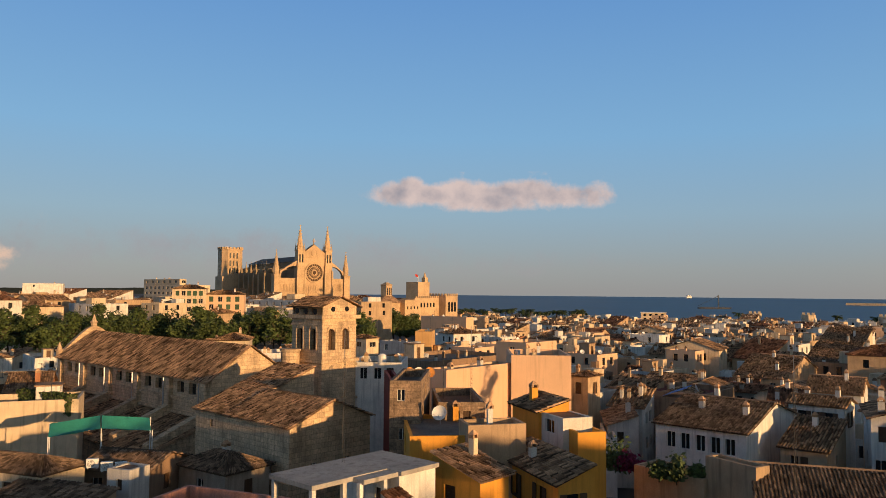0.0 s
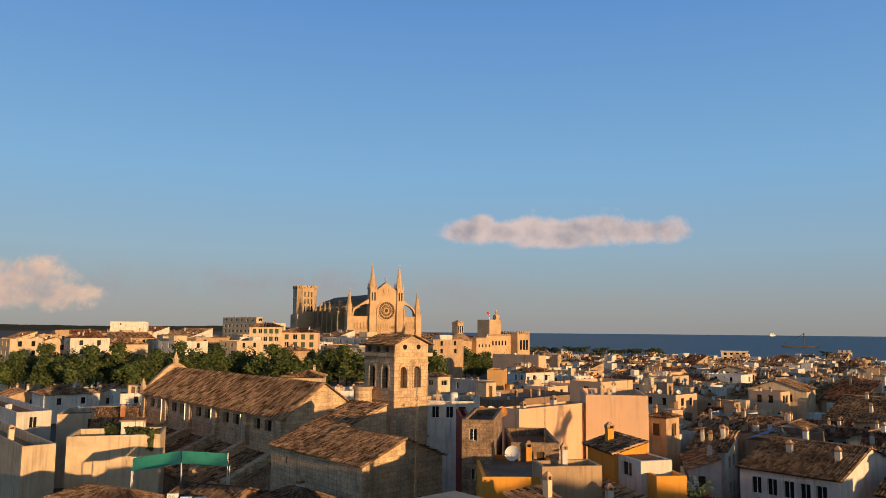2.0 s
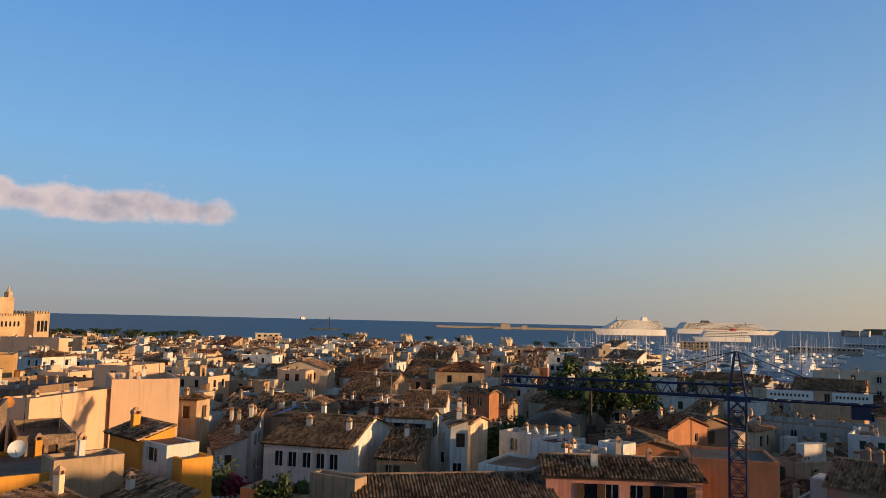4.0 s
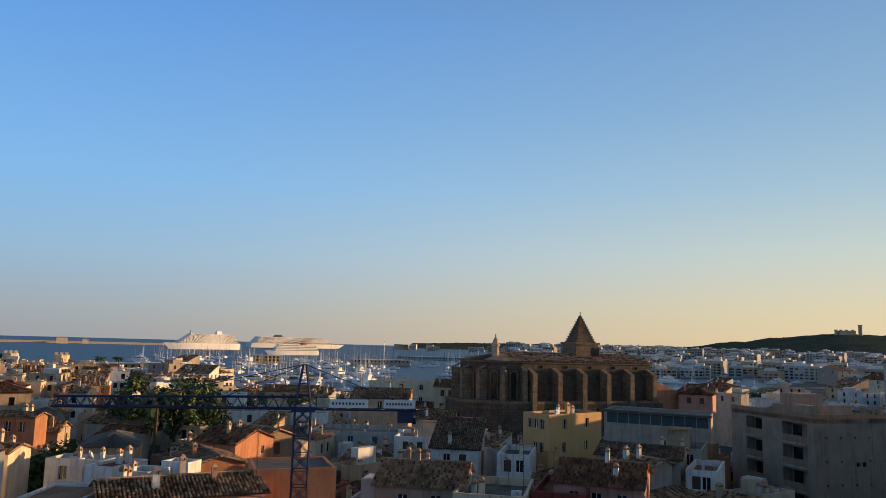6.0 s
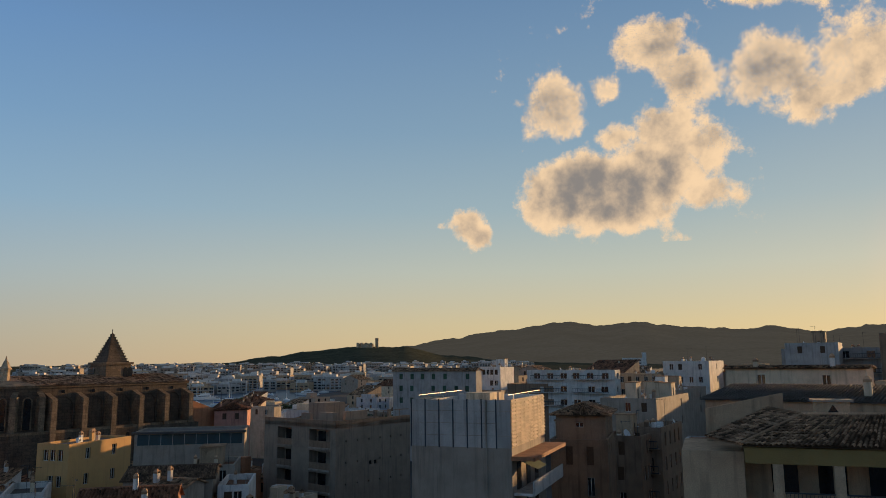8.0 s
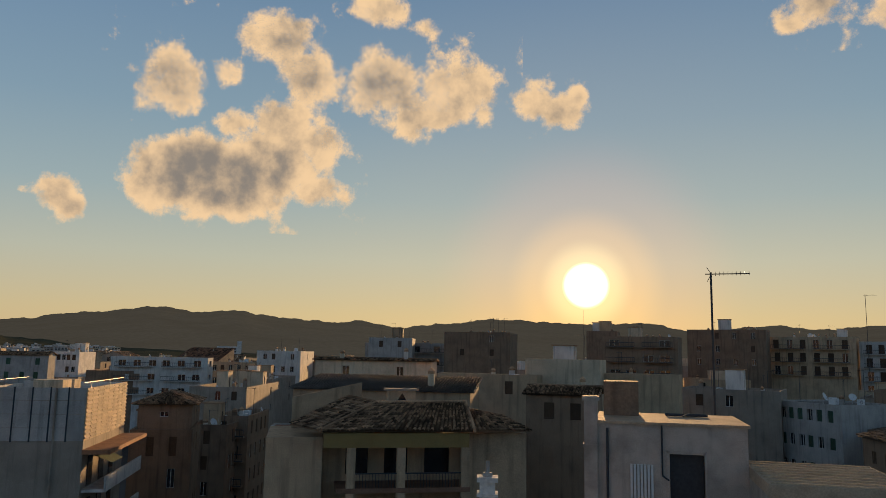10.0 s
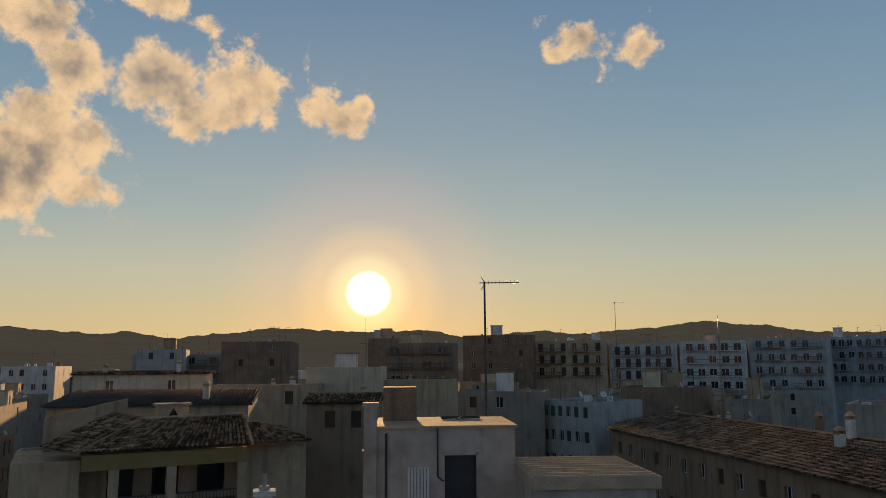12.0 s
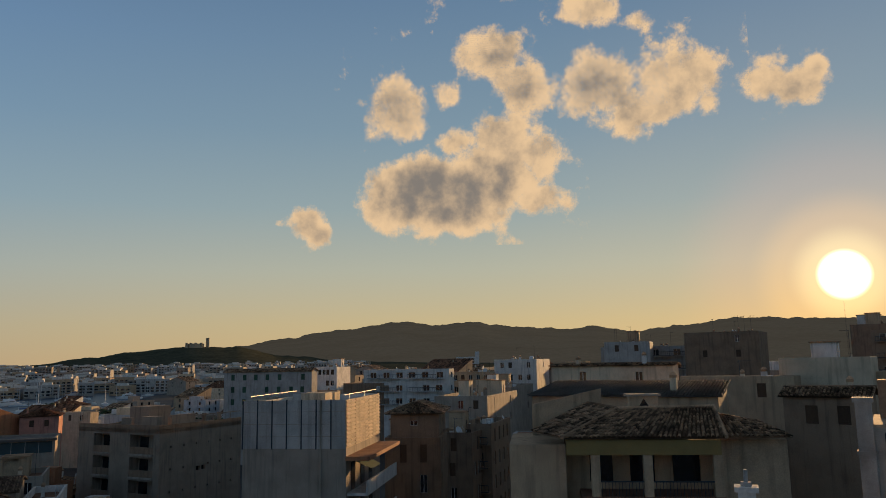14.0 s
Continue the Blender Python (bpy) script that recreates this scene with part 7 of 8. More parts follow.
# towards the sun; brown and grey renders carry the backlit shade
house(50.19, -37.21, 9.0, 15.01, 131.6, 26.9, TAN, "shed_b", cols=(0, 2), rows=0, chims=1, pitch=0.1, tile=DECKG, label="tan building with sloping parapet walls")
# the next three walls are lightened for the glare round the low sun
house(58.98, -61.49, 6.8, 8.4, 142, 29.66, CREAM, "flat", cols=(0, 0), rows=0, chims=0, label="blank cream lift tower block")
house(61.66, -54.6, 3.49, 11.28, 142, 27.89, TAN, "flat", cols=(0, 2), rows=1, chims=2)
house(78.07, -51.85, 3.2, 15.26, 136, 29.01, CREAM, "gable_y", cols=(0, 2), rows=1, chims=2, pitch=0.15, label="cream house with low tiled roof")
house(125.96, -103.92, 15.23, 14.57, 136, 34.87, BROWN, "flat", cols=(0, 2), rows=2, chims=6, skip=0.3, label="brown apartment block with roof sheds")
house(145.48, -101.7, 4.79, 20.76, 136, 32.43, PALE, "flat", cols=(0, 4), rows=3, win=(1.6, 1.4), balcony=True, chims=5, style="glass", label="pale stepped apartment block with balconies")
house(144.37, -90.51, 9.0, 9.87, 127.1, 33.41, PALE, "flat", cols=(0, 2), rows=1, chims=3)
house(96.71, -122.66, 9.0, 14.85, 146.7, 34.22, BROWN, "flat", cols=(0, 4), rows=3, win=(2.0, 1.3), balcony=True, chims=4, style="glass", label="brown apartment block with long balconies")
house(124.83, -135.99, 9.18, 7.27, 142, 36.19, BROWN, "flat", cols=(0, 1), rows=1, chims=3)
house(98.75, -155.97, 9.0, 17.24, 152.7, 36.81, BROWN, "flat", cols=(0, 4), rows=3, chims=6, label="brown apartment block with roof clutter")
house(54.5, -69.14, 4.63, 8.29, 146, 28.15, TAN, "flat", cols=(0, 0), rows=0, chims=1, tile=DECKG)
house(52.05, -84.68, 9.0, 11.79, 153.4, 26.33, GREY, "flat", cols=(0, 3), rows=1, chims=2)
house(86.63, -171.01, 9.0, 18.63, 158.1, 35.52, TAN, "flat", cols=(0, 6), rows=3, win=(1.2, 2.0), skip=0.05, balcony=True, chims=4, label="tan town house row with tall windows")
house(44.5, -83.9, 9.0, 10.1, 195, 25.2, PALE, "flat", cols=(0, 6), rows=3, win=(0.8, 1.3), skip=0, chims=1, parapet=0.2, tile=DECKG, label="house with a row of attic windows")
house(71.41, -177.9, 9.0, 16.29, 163.1, 34.54, PALE, "flat", cols=(0, 6), rows=4, win=(1.2, 2.0), skip=0.05, balcony=True, chims=4, label="pale apartment block with shuttered windows")
house(56.63, -183.15, 49.53, 15.11, 164, 35.0, WHITE, "flat", cols=(0, 5), rows=4, win=(1.6, 1.6), skip=0.05, balcony=True, chims=5, style="glass", label="pale apartment block with deep balconies")
house(39.99, -187.48, 34.84, 16.7, 170, 35.4, PALE, "flat", cols=(0, 6), rows=4, win=(1.2, 1.5), skip=0.05, balcony=True, chims=5, style="glass", label="long pale apartment block")
house(29.93, -210.89, 9.0, 17.72, 176.9, 35.88, BLUEW, "flat", cols=(0, 8), rows=4, win=(1.2, 1.5), skip=0.05, balcony=True, chims=5, style="glass", label="white apartment block at the end of the row")
house(40.78, -112.09, 9.0, 12.69, 165, 26.21, BROWN, "flat", cols=(0, 0), rows=0, chims=1, label="long blank brown party wall")
house(50.98, -114.09, 15.69, 5.93, 160, 24.92, GREY, "flat", cols=(0, 1), rows=1, chims=2)
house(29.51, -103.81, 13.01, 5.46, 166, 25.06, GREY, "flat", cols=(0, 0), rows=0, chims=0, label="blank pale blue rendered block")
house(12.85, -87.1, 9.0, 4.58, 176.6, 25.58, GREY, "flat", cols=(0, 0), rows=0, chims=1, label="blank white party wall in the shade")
house(28.08, -86.43, 46.5, 7.57, 170, 23.03, GREY, "flat", cols=(0, 2), rows=1, chims=1)
house(45.46, -46.9, 4.9, 6.0, 142, 26.76, BROWN, "gable_y", cols=(0, 2), rows=1, chims=1, pitch=0.25, label="brown house with a low tiled roof")


# ---- the rest of the town ----
def filler(b0, b1, d0, d1, count, hgt, walls, lods=(1.6, 3.0), seed=1, grid=42, gap=9.0, big=(7, 13), tiled=0.55, sink=None):
    """Houses of the old town by the rule: loose rows, mixed roofs, streets between."""
    rnd = random.Random(seed)
    placed = []
    tries = 0
    while len(placed) < count and tries < count * 30:
        tries += 1
        b, d = rnd.uniform(b0, b1), math.sqrt(rnd.uniform(d0 * d0, d1 * d1))
        x, y = d * math.sin(radians(b)), d * math.cos(radians(b))
        if d > coast(b) - 25 or any((x - p) ** 2 + (y - q) ** 2 < gap * gap for p, q in placed + TAKEN):
            continue
        placed.append((x, y))
        g = shore_height(x, y)
        z1 = g + rnd.uniform(*hgt)
        w, dd = rnd.uniform(*big), rnd.uniform(*big)
        roof = rnd.choice(("gable_x", "gable_y", "shed_b", "hip")) if rnd.random() < tiled else "flat"
        random.seed(seed * 1000 + len(placed))
        lod = lods[0] if d < 220 else lods[1]
        house(x, y, w, dd, grid + rnd.uniform(-14, 14), z1, rnd.choice(walls), roof, tile=None if roof == "flat" else rnd.choice((TILE, TILE, TILER)),
              cols=(2, 2), rows=2 if sink else 1, win=(0.9, 1.4) if d < 260 else (1.2, 1.7), lod=lod, chims=2 + len(placed) % 3 if sink else rnd.choice((1, 2)), full=d < 90, label=FILL_LABEL[roof], backs=False, sink=sink)
    TAKEN.extend(placed)


FILL_LABEL = {"flat": "flat-roofed rendered town house with roof clutter", "gable_x": "rendered town house with tiled gable roof", "gable_y": "rendered town house with old tiled gable",
              "shed_b": "rendered town house with tiled lean-to roof", "hip": "rendered town house with hipped tile roof"}
TAKEN = []
old_town, far_town = Sink(), Sink()
WARM = (CREAM, CREAM, WHITE, TAN, WHITE, WHITE, PEACH, TAN)
COOL = (WHITE, WHITE, BLUEW, CREAM, TAN, GREY)
# DUSK favours darker renders, which put the evening shade into the walls
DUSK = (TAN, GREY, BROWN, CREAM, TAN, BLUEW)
filler(-1, 33, 150, 240, 64, (6.5, 10.5), WARM, seed=2, gap=10.5, tiled=0.3, big=(6, 11))
filler(-1, 38, 225, 420, 130, (6.5, 11), WARM, seed=3, gap=12, big=(6, 12), tiled=0.25, sink=old_town)
filler(-1, 40, 400, 640, 130, (6, 10), WARM, seed=4, gap=14, big=(7, 14), tiled=0.2, sink=old_town)
filler(0, 37, 150, 300, 150, (5.5, 10), WARM + (BROWN, TERRA, GREY), seed=22, gap=5.5, big=(3, 6.5), tiled=0.45, sink=old_town)
filler(0, 38, 300, 520, 170, (6, 10.5), WARM + (BROWN, TAN), seed=23, gap=7.5, big=(4, 9), tiled=0.35, sink=old_town)
filler(9, 34, 92, 150, 46, (4.0, 7.2), WARM + (BROWN, GREY), lods=(1.3, 3.0), seed=24, gap=6.5, big=(3.5, 7), tiled=0.5, sink=old_town)
LOW = COOL + (PINK, TERRA, CREAM)
filler(42, 64, 72, 150, 85, (3.0, 7.2), LOW + (BROWN, TAN), lods=(1.3, 3.0), seed=25, gap=5.5, grid=84, big=(3, 6.5), tiled=0.45, sink=old_town)
filler(64, 84, 95, 150, 36, (3.0, 7.0), LOW + (BROWN, TAN), lods=(1.3, 3.0), seed=26, gap=5.5, grid=108, big=(3, 6.5), tiled=0.45, sink=old_town)
filler(54, 84, 82, 142, 34, (2.5, 5.5), LOW, lods=(1.2, 3.0), seed=15, gap=9.5, grid=108, big=(6, 10))
filler(33, 52, 95, 150, 16, (3.0, 5.5), LOW, lods=(1.2, 3.0), seed=16, gap=11, grid=84, big=(6, 10))
filler(33, 64, 150, 330, 95, (4.5, 8), COOL, seed=5, gap=10, grid=80, big=(5, 11), sink=old_town)
filler(32, 44, 320, 560, 40, (5, 9), COOL, seed=6, gap=16, grid=80, big=(8, 16), sink=old_town)
filler(-32, -4, 330, 620, 70, (8, 15), WARM, seed=7, gap=19, big=(12, 24), sink=old_town)
filler(-36, -6, 275, 420, 60, (11, 17), WARM, seed=17, gap=15, big=(9, 16), tiled=0.4, sink=old_town)
filler(-36, -10, 125, 200, 16, (4, 7), WARM, seed=8, gap=14)
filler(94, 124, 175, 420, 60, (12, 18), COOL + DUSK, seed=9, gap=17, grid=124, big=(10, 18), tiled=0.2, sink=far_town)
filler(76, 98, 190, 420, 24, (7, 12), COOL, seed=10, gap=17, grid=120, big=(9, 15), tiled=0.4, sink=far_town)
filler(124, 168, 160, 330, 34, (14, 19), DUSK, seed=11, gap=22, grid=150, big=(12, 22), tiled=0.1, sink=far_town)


filler(88, 100, 400, 1150, 70, (7, 13), COOL + DUSK, seed=14, gap=24, grid=120, big=(12, 24), tiled=0.3, sink=far_town)
old_town.make("old_town_roofs", "crowded old town roofs and walls in evening sun", "town")
far_town.make("west_town_roofs", "crowded pale town blocks in evening shade", "town")


# ---- things built for themselves near the terrace ----
def modern_terrace():
    c = thing("terrace_pavilion", "white flat-roofed terrace pavilion with open canopy", "building", at=pose(-2.37, 42.8, 0, 0, 0, 48))
    z = 19.8
    m = Mesh()
    wall_face(m, (0, 0), (1, 0), 3.0, 8, z - 0.25, [])
    wall_face(m, (3.0, 0), (0, 1), 4.6, 8, z - 0.25, [])
    wall_face(m, (3.0, 4.6), (-1, 0), 3.0, 8, z - 0.25, [])
    wall_face(m, (0, 4.6), (0, -1), 4.6, 8, z - 0.25, [(2.6, 16.4, 0.9, 2.2)], 0.2)
    part("wall", m, WHITE, c)
    part("door", Mesh().box(0.15, 1.1, 16.4, 0.2, 2.0, 18.6), WOOD, c, "dark brown wooden door")
    part("roof_slab", Mesh().box(-5.4, 1.0, z - 0.25, 0, 4.8, z).box(0, -0.15, z - 0.25, 3.15, 4.8, z).box(-2.6, 0.1, z - 0.3, 0, 1.0, z - 0.05), PALE, c)
    for x, y in ((-5.2, 1.2), (-5.2, 4.5), (-2.6, 0.4), (-3.0, 1.3), (-0.9, 0.3)):
        part("post", Mesh().box(x - 0.13, y - 0.13, 15.8, x + 0.13, y + 0.13, z - 0.25), WHITE, c)
    part("terrace_slab", Mesh().box(-7, -1.5, 15.5, 0, 4.6, 15.8), DECK, c)
    part("balustrade", Mesh().box(-7, -1.5, 15.8, 0, -1.35, 16.7), WHITE, c)
    part("lower_wall", Mesh().box(-7, -1.4, 8, 0, 4.6, 15.5), WHITE, c)
    r = Mesh()
    tile_sheet(r, (-1.6, -1.2, 18.5), (-0.1, -1.2, 18.5), (-0.1, -0.1, 18.95), (-1.6, -0.1, 18.95), 0.22, 0.3)
    b = part("porch", Mesh().box(-1.5, -1.0, 15.8, -0.2, -0.1, 18.45), WHITE, c)
    part("porch_roof", r, TILER, b)
    for x in (-1.2, -0.6):
        part("pane", Mesh().box(x - 0.2, -1.02, 17.5, x + 0.2, -0.99, 18.1), GLASS, b)


modern_terrace()


def rooftop_room():
    c = thing("rooftop_room", "weathered pale stair room with a dark doorway", "building", at=pose(12.54, -12.95, 0, 0, 0, -138.1))
    z = 28.5
    m = Mesh()
    w, d = 3.24, 2.8
    wall_face(m, (0, 0), (1, 0), w, 8, z, [(1.56, 25.85, 0.78, 2.05)], 0.25)
    wall_face(m, (w, 0), (0, 1), d, 8, z, [])
    wall_face(m, (w, d), (-1, 0), w, 8, z, [])
    wall_face(m, (0, d), (0, -1), d, 8, z, [])
    part("wall", m, PLASTER, c)
    part("roof_deck", Mesh().box(-0.06, -0.06, z, w + 0.06, d + 0.06, z + 0.06), PALED, c)
    part("door", Mesh().box(1.58, 0.2, 25.85, 2.32, 0.24, 27.88), DARKM, c)
    part("door_frame", Mesh().box(1.52, -0.03, 25.85, 1.58, 0.02, 27.94).box(2.32, -0.03, 25.85, 2.38, 0.02, 27.94).box(1.52, -0.03, 27.88, 2.38, 0.02, 27.94), PLASTER, c)
    for i in range(7):
        part("slat", Mesh().box(0.72 + i * 0.075, -0.05, 26.2, 0.77 + i * 0.075, 0.0, 27.62), FRAME, c)
    part("pipe", Mesh().tube((0.22, -0.04, 25), (0.22, -0.04, 28.4), 0.03, 6), DARKM, c)
    part("cable", Mesh().tube((1.42, -0.03, 27.4), (1.42, -0.03, 28.5), 0.02, 5).tube((1.42, -0.03, 27.4), (1.56, -0.03, 27.3), 0.02, 5), DARKM, c)
    part("pillar", Mesh().box(-0.3, -0.1, 8, 0.0, 0.25, 29.0).box(-0.34, -0.14, 29.0, 0.04, 0.29, 29.1).box(-0.33, -0.13, 27.95, 0.03, 0.28, 28.02), PLASTER, c)
    part("chimney_block", Mesh().box(0.1, 1.6, 28.5, 0.95, 2.6, 29.4), BROWN, c)
    part("roof_frame", Mesh().tube((1.6, 1.9, 28.6), (2.6, 1.9, 28.6), 0.025, 5).tube((1.6, 2.2, 28.6), (2.6, 2.2, 28.6), 0.025, 5).tube((2.0, 1.6, 28.6), (2.2, 2.4, 28.6), 0.025, 5), DARKM, c)
    low = part("lower_roof", Mesh().box(w + 0.004, -2.4, 27.45, 5.9, 1.05, 27.69), PALED, c)
    part("lower_wall", Mesh().box(w + 0.004, -2.3, 8, 5.8, 1.0, 27.45), PLASTER, c)
    for i in range(9):
        y = -2.3 + 0.38 * i
        part("roof_batten", Mesh().box(w + 0.05, y, 27.69, 5.85, y + 0.05, 27.72), PALED, low)


rooftop_room()


def villa():
    c = thing("tiled_villa", "shaded villa with ribbed tile roof and open verandah", "house", at=pose(44.27, -20.66, 0, 0, 0, -113.7))
    W = 10.1
    ze, zr = 25.0, 26.4
    r = Mesh()
    tile_sheet(r, (0.4, -0.2, ze), (10.3, -0.2, ze), (10.9, 5.4, zr + 0.1), (4.4, 5.4, zr), 0.3, 0.5)
    tile_sheet(r, (-1.6, 3.6, ze + 0.1), (0.4, -0.2, ze), (4.4, 5.4, zr), (2.4, 7.4, zr + 0.3), 0.3, 0.5)
    tile_sheet(r, (10.3, -0.2, ze), (14.6, 0.9, ze - 0.1), (13.4, 4.4, zr - 0.75), (10.9, 5.4, zr - 0.3), 0.3, 0.5)
    tile_sheet(r, (10.9, 5.4, zr + 0.1), (4.4, 5.4, zr), (4.4, 9.0, ze), (10.9, 9.0, ze), 0.5, 0.9)
    part("tiled_roof", r, TILE, c)
    hips = Mesh().tube((0.4, -0.2, ze + 0.12), (4.4, 5.4, zr + 0.12), 0.13).tube((10.3, -0.2, ze + 0.12), (10.9, 5.4, zr + 0.2), 0.13).tube((4.4, 5.4, zr + 0.12), (10.9, 5.4, zr + 0.2), 0.13).tube((2.4, 7.4, zr + 0.4), (4.4, 5.4, zr + 0.12), 0.13)
    part("ridge_tiles", hips, TILE, c)
    zr = 26.9
    part("fascia", Mesh().box(0.6, 0.0, ze - 1.0, W - 0.1, 0.3, ze - 0.08), CANVAS, c, "yellow awning band under the eaves")
    body = Mesh()
    wall_face(body, (0.6, 3.0), (1, 0), W - 0.4, 8, ze - 0.1, [(1.6, 21.9, 1.5, 2.1), (4.2, 21.9, 1.6, 2.1), (6.8, 21.9, 1.9, 2.1)], 0.3)
    body.box(0.6, 3.35, 8, W + 3.8, 9.3, ze - 0.1)
    # villa walls in paler tan, with the sun's glare put into the colour
    part("wall", body, TAN, c)
    for x in (2.4, 5.0, 7.8):
        part("pane", Mesh().box(x - 0.2, 3.28, 21.9, x + 1.8, 3.32, 24.0), GLASS, c)
    for x in (2.1, 5.3, W - 0.6):
        part("column", Mesh().box(x, 0.05, 8, x + 0.55, 0.55, ze - 0.9), TAN, c)
    part("verandah_floor", Mesh().box(1.5, 0.0, 21.2, W, 3.0, 21.5), DECK, c)
    rail = Mesh().box(2.2, 0.1, 22.35, W - 0.4, 0.18, 22.43)
    for i in range(36):
        x = 2.3 + i * (W - 2.9) / 35
        rail.box(x, 0.12, 21.5, x + 0.03, 0.16, 22.36)
    part("railing", rail, DARKM, c)
    part("side_wing", Mesh().box(W + 0.2, 1.4, 8, W + 4.2, 3.3, ze - 0.25), TAN, c)
    part("parapet", Mesh().poly((-1.5, 7.5, ze - 2), (3.5, 7.2, ze - 2), (3.5, 7.2, zr + 0.9), (-1.5, 7.5, zr - 0.2)).poly((3.5, 7.5, ze - 2), (-1.5, 7.8, ze - 2), (-1.5, 7.8, zr - 0.2), (3.5, 7.5, zr + 0.9)).poly((-1.5, 7.5, zr - 0.2), (3.5, 7.2, zr + 0.9), (3.5, 7.5, zr + 0.9), (-1.5, 7.8, zr - 0.2)), TAN, c)
    part("lower_block", Mesh().box(-3.0, 1.5, 8, 0.6, 9, ze - 0.5), TAN, c)
    part("dormer", Mesh().box(5.4, 6.6, zr - 0.9, 7.4, 8.0, zr + 0.35), TAN, c)
    part("dormer_roof", Mesh().box(5.2, 6.4, zr + 0.35, 7.6, 8.2, zr + 0.5), GREY, c)
    part("dormer_opening", Mesh().poly((5.8, 6.57, zr - 0.75), (7.0, 6.57, zr - 0.75), (6.4, 6.57, zr + 0.2)), GLASS, c)


villa()
# brown and tan walls, darkened for the backlit side of the street
house(5.46, -39.63, 12.0, 36.6, 222.4, 24.0, BROWN, "gable_y", tile=TILED, cols=(2, 14), rows=2, win=(0.8, 1.0), top=1.0, chims=3, skip=0, pitch=0.22, label="long town house under a dark tiled roof")
house(26.5, -72.0, 9.0, 22.0, 222.4, 22.5, TAN, "gable_y", tile=TILED, cols=(2, 8), rows=3, win=(0.9, 1.5), chims=1, pitch=0.2, label="cream town house with a row of small windows")


def yagi(name, p, h, L, label, turn=0.0, n=9):
    a = thing(name, label, "antenna", "roof antennas", at=p)
    part("pole", Mesh().tube((0, 0, -0.3), (0, 0, h), 0.022 + h * 0.0012, 6), DARKM, a)
    b = Mesh().tube((-0.15 * L, 0, h - 0.05), (L, 0, h - 0.05), 0.016, 5)
    for i in range(n):
        x = L * (0.12 + 0.86 * i / (n - 1))
        b.tube((x, -0.16, h - 0.05), (x, 0.16, h - 0.05), 0.008, 4)
        b.tube((x, 0, h - 0.1), (x, 0, h + 0.02), 0.008, 4)
    b.tube((-0.1 * L, -0.25, h + 0.12), (0.02, 0, h - 0.05), 0.01, 4).tube((-0.1 * L, 0.25, h - 0.25), (0.02, 0, h - 0.05), 0.01, 4)
    part("boom", b, DARKM, a, at=pose(0, 0, 0, 0, 0, turn))
    return a


yagi("antenna", at(144.1, 24, 24.5, 0), 8.1, 1.1, "tall dark television aerial on a thin mast", -144)
yagi("antenna", at(153.85, 120, 28, 0), 11.3, 1.4, "television aerial on a far roof", -154)


def lattice_mast(b, d, z0, z1, label="thin steel lattice mast above the roofs"):
    a = thing("radio_mast", label, "mast", "radio masts", at=at(b, d, 0, 20))
    m = Mesh()
    for sx, sy in ((-0.12, -0.08), (0.12, -0.08), (0, 0.13)):
        m.tube((sx * 0.7, sy * 0.7, z0), (sx * 0.4, sy * 0.4, z1), 0.009, 4)
    n = int((z1 - z0) / 0.4)
    for k in range(n):
        z = z0 + 0.4 * k
        m.tube((-0.07, -0.05, z), (0.07, -0.05, z + 0.4), 0.004, 3).tube((0.07, -0.05, z), (0, 0.08, z + 0.4), 0.004, 3).tube((0, 0.08, z), (-0.07, -0.05, z + 0.4), 0.004, 3)
    part("lattice", m, DARKM, a)
    part("tip", Mesh().tube((0, 0, z1), (0, 0, z1 + 1.6), 0.02, 5), METAL, a)


lattice_mast(-7.4, 45.2, 19.8, 26.0)
lattice_mast(25.0, 52, 15, 24.5)
lattice_mast(2.2, 62, 17, 25.5)
lattice_mast(53.0, 70, 14, 25.0)
lattice_mast(47.0, 60, 14, 23.5)
lattice_mast(135.0, 190, 28, 40.0)
lattice_mast(161.0, 62, 22, 32.0)


def dish(p, r, material, label, tilt=25):
    a = thing("satellite_dish", label, "satellite dish", "satellite dishes", at=p)
    m = Mesh()
    n, k = 16, 4
    for j in range(k + 1):
        for i in range(n):
            t = 2 * math.pi * i / n
            q = r * j / k
            m.v.append((q * math.cos(t), -0.35 * q * q / r, q * math.sin(t)))
    for j in range(k):
        for i in range(n):
            m.f.append((j * n + i, j * n + (i + 1) % n, (j + 1) * n + (i + 1) % n, (j + 1) * n + i))
    part("reflector", m, material, a, at=pose(0, 0, 0.6 + r * 0.4, -tilt, 0, 0), smooth=True)
    part("stand", Mesh().tube((0, 0.1, -0.2), (0, 0.1, 0.6 + r * 0.4), 0.04, 6), METAL, a)
    part("feed_arm", Mesh().tube((0, 0, 0.3), (0, -r * 0.9, 0.9), 0.02, 5), METAL, a)
    return a


for x, y, q in ((-3.07, 70.9, CLAYO), (-2.22, 71.0, PLAST), (-1.21, 71.0, CLAYO)):
    dish(pose(x, y, 21.45, 0, 0, 20), 0.5, q, "round satellite dish on the roof edge")


def hedge():
    rnd = random.Random(8)
    h = thing("hedge", "clipped green hedge on a terrace wall", "hedge", at=pose(-36.9, 75.5, 17.2, 0, 0, 152))
    m = Mesh()
    for i in range(5200):
        p = Vector((rnd.uniform(0, 8.5), rnd.uniform(-0.6, 0.6), rnd.uniform(0, 2.1)))
        u = Vector((rnd.uniform(-1, 1), rnd.uniform(-1, 1), rnd.uniform(-1, 1))).normalized() * 0.13
        w = u.orthogonal() * 0.7
        m.poly(p - u, p + w, p + u, p - w)
    part("leaves", m, LEAF, h)
    part("core", Mesh().box(0.1, -0.4, 0, 8.4, 0.4, 1.9), FOREST, h)


hedge()


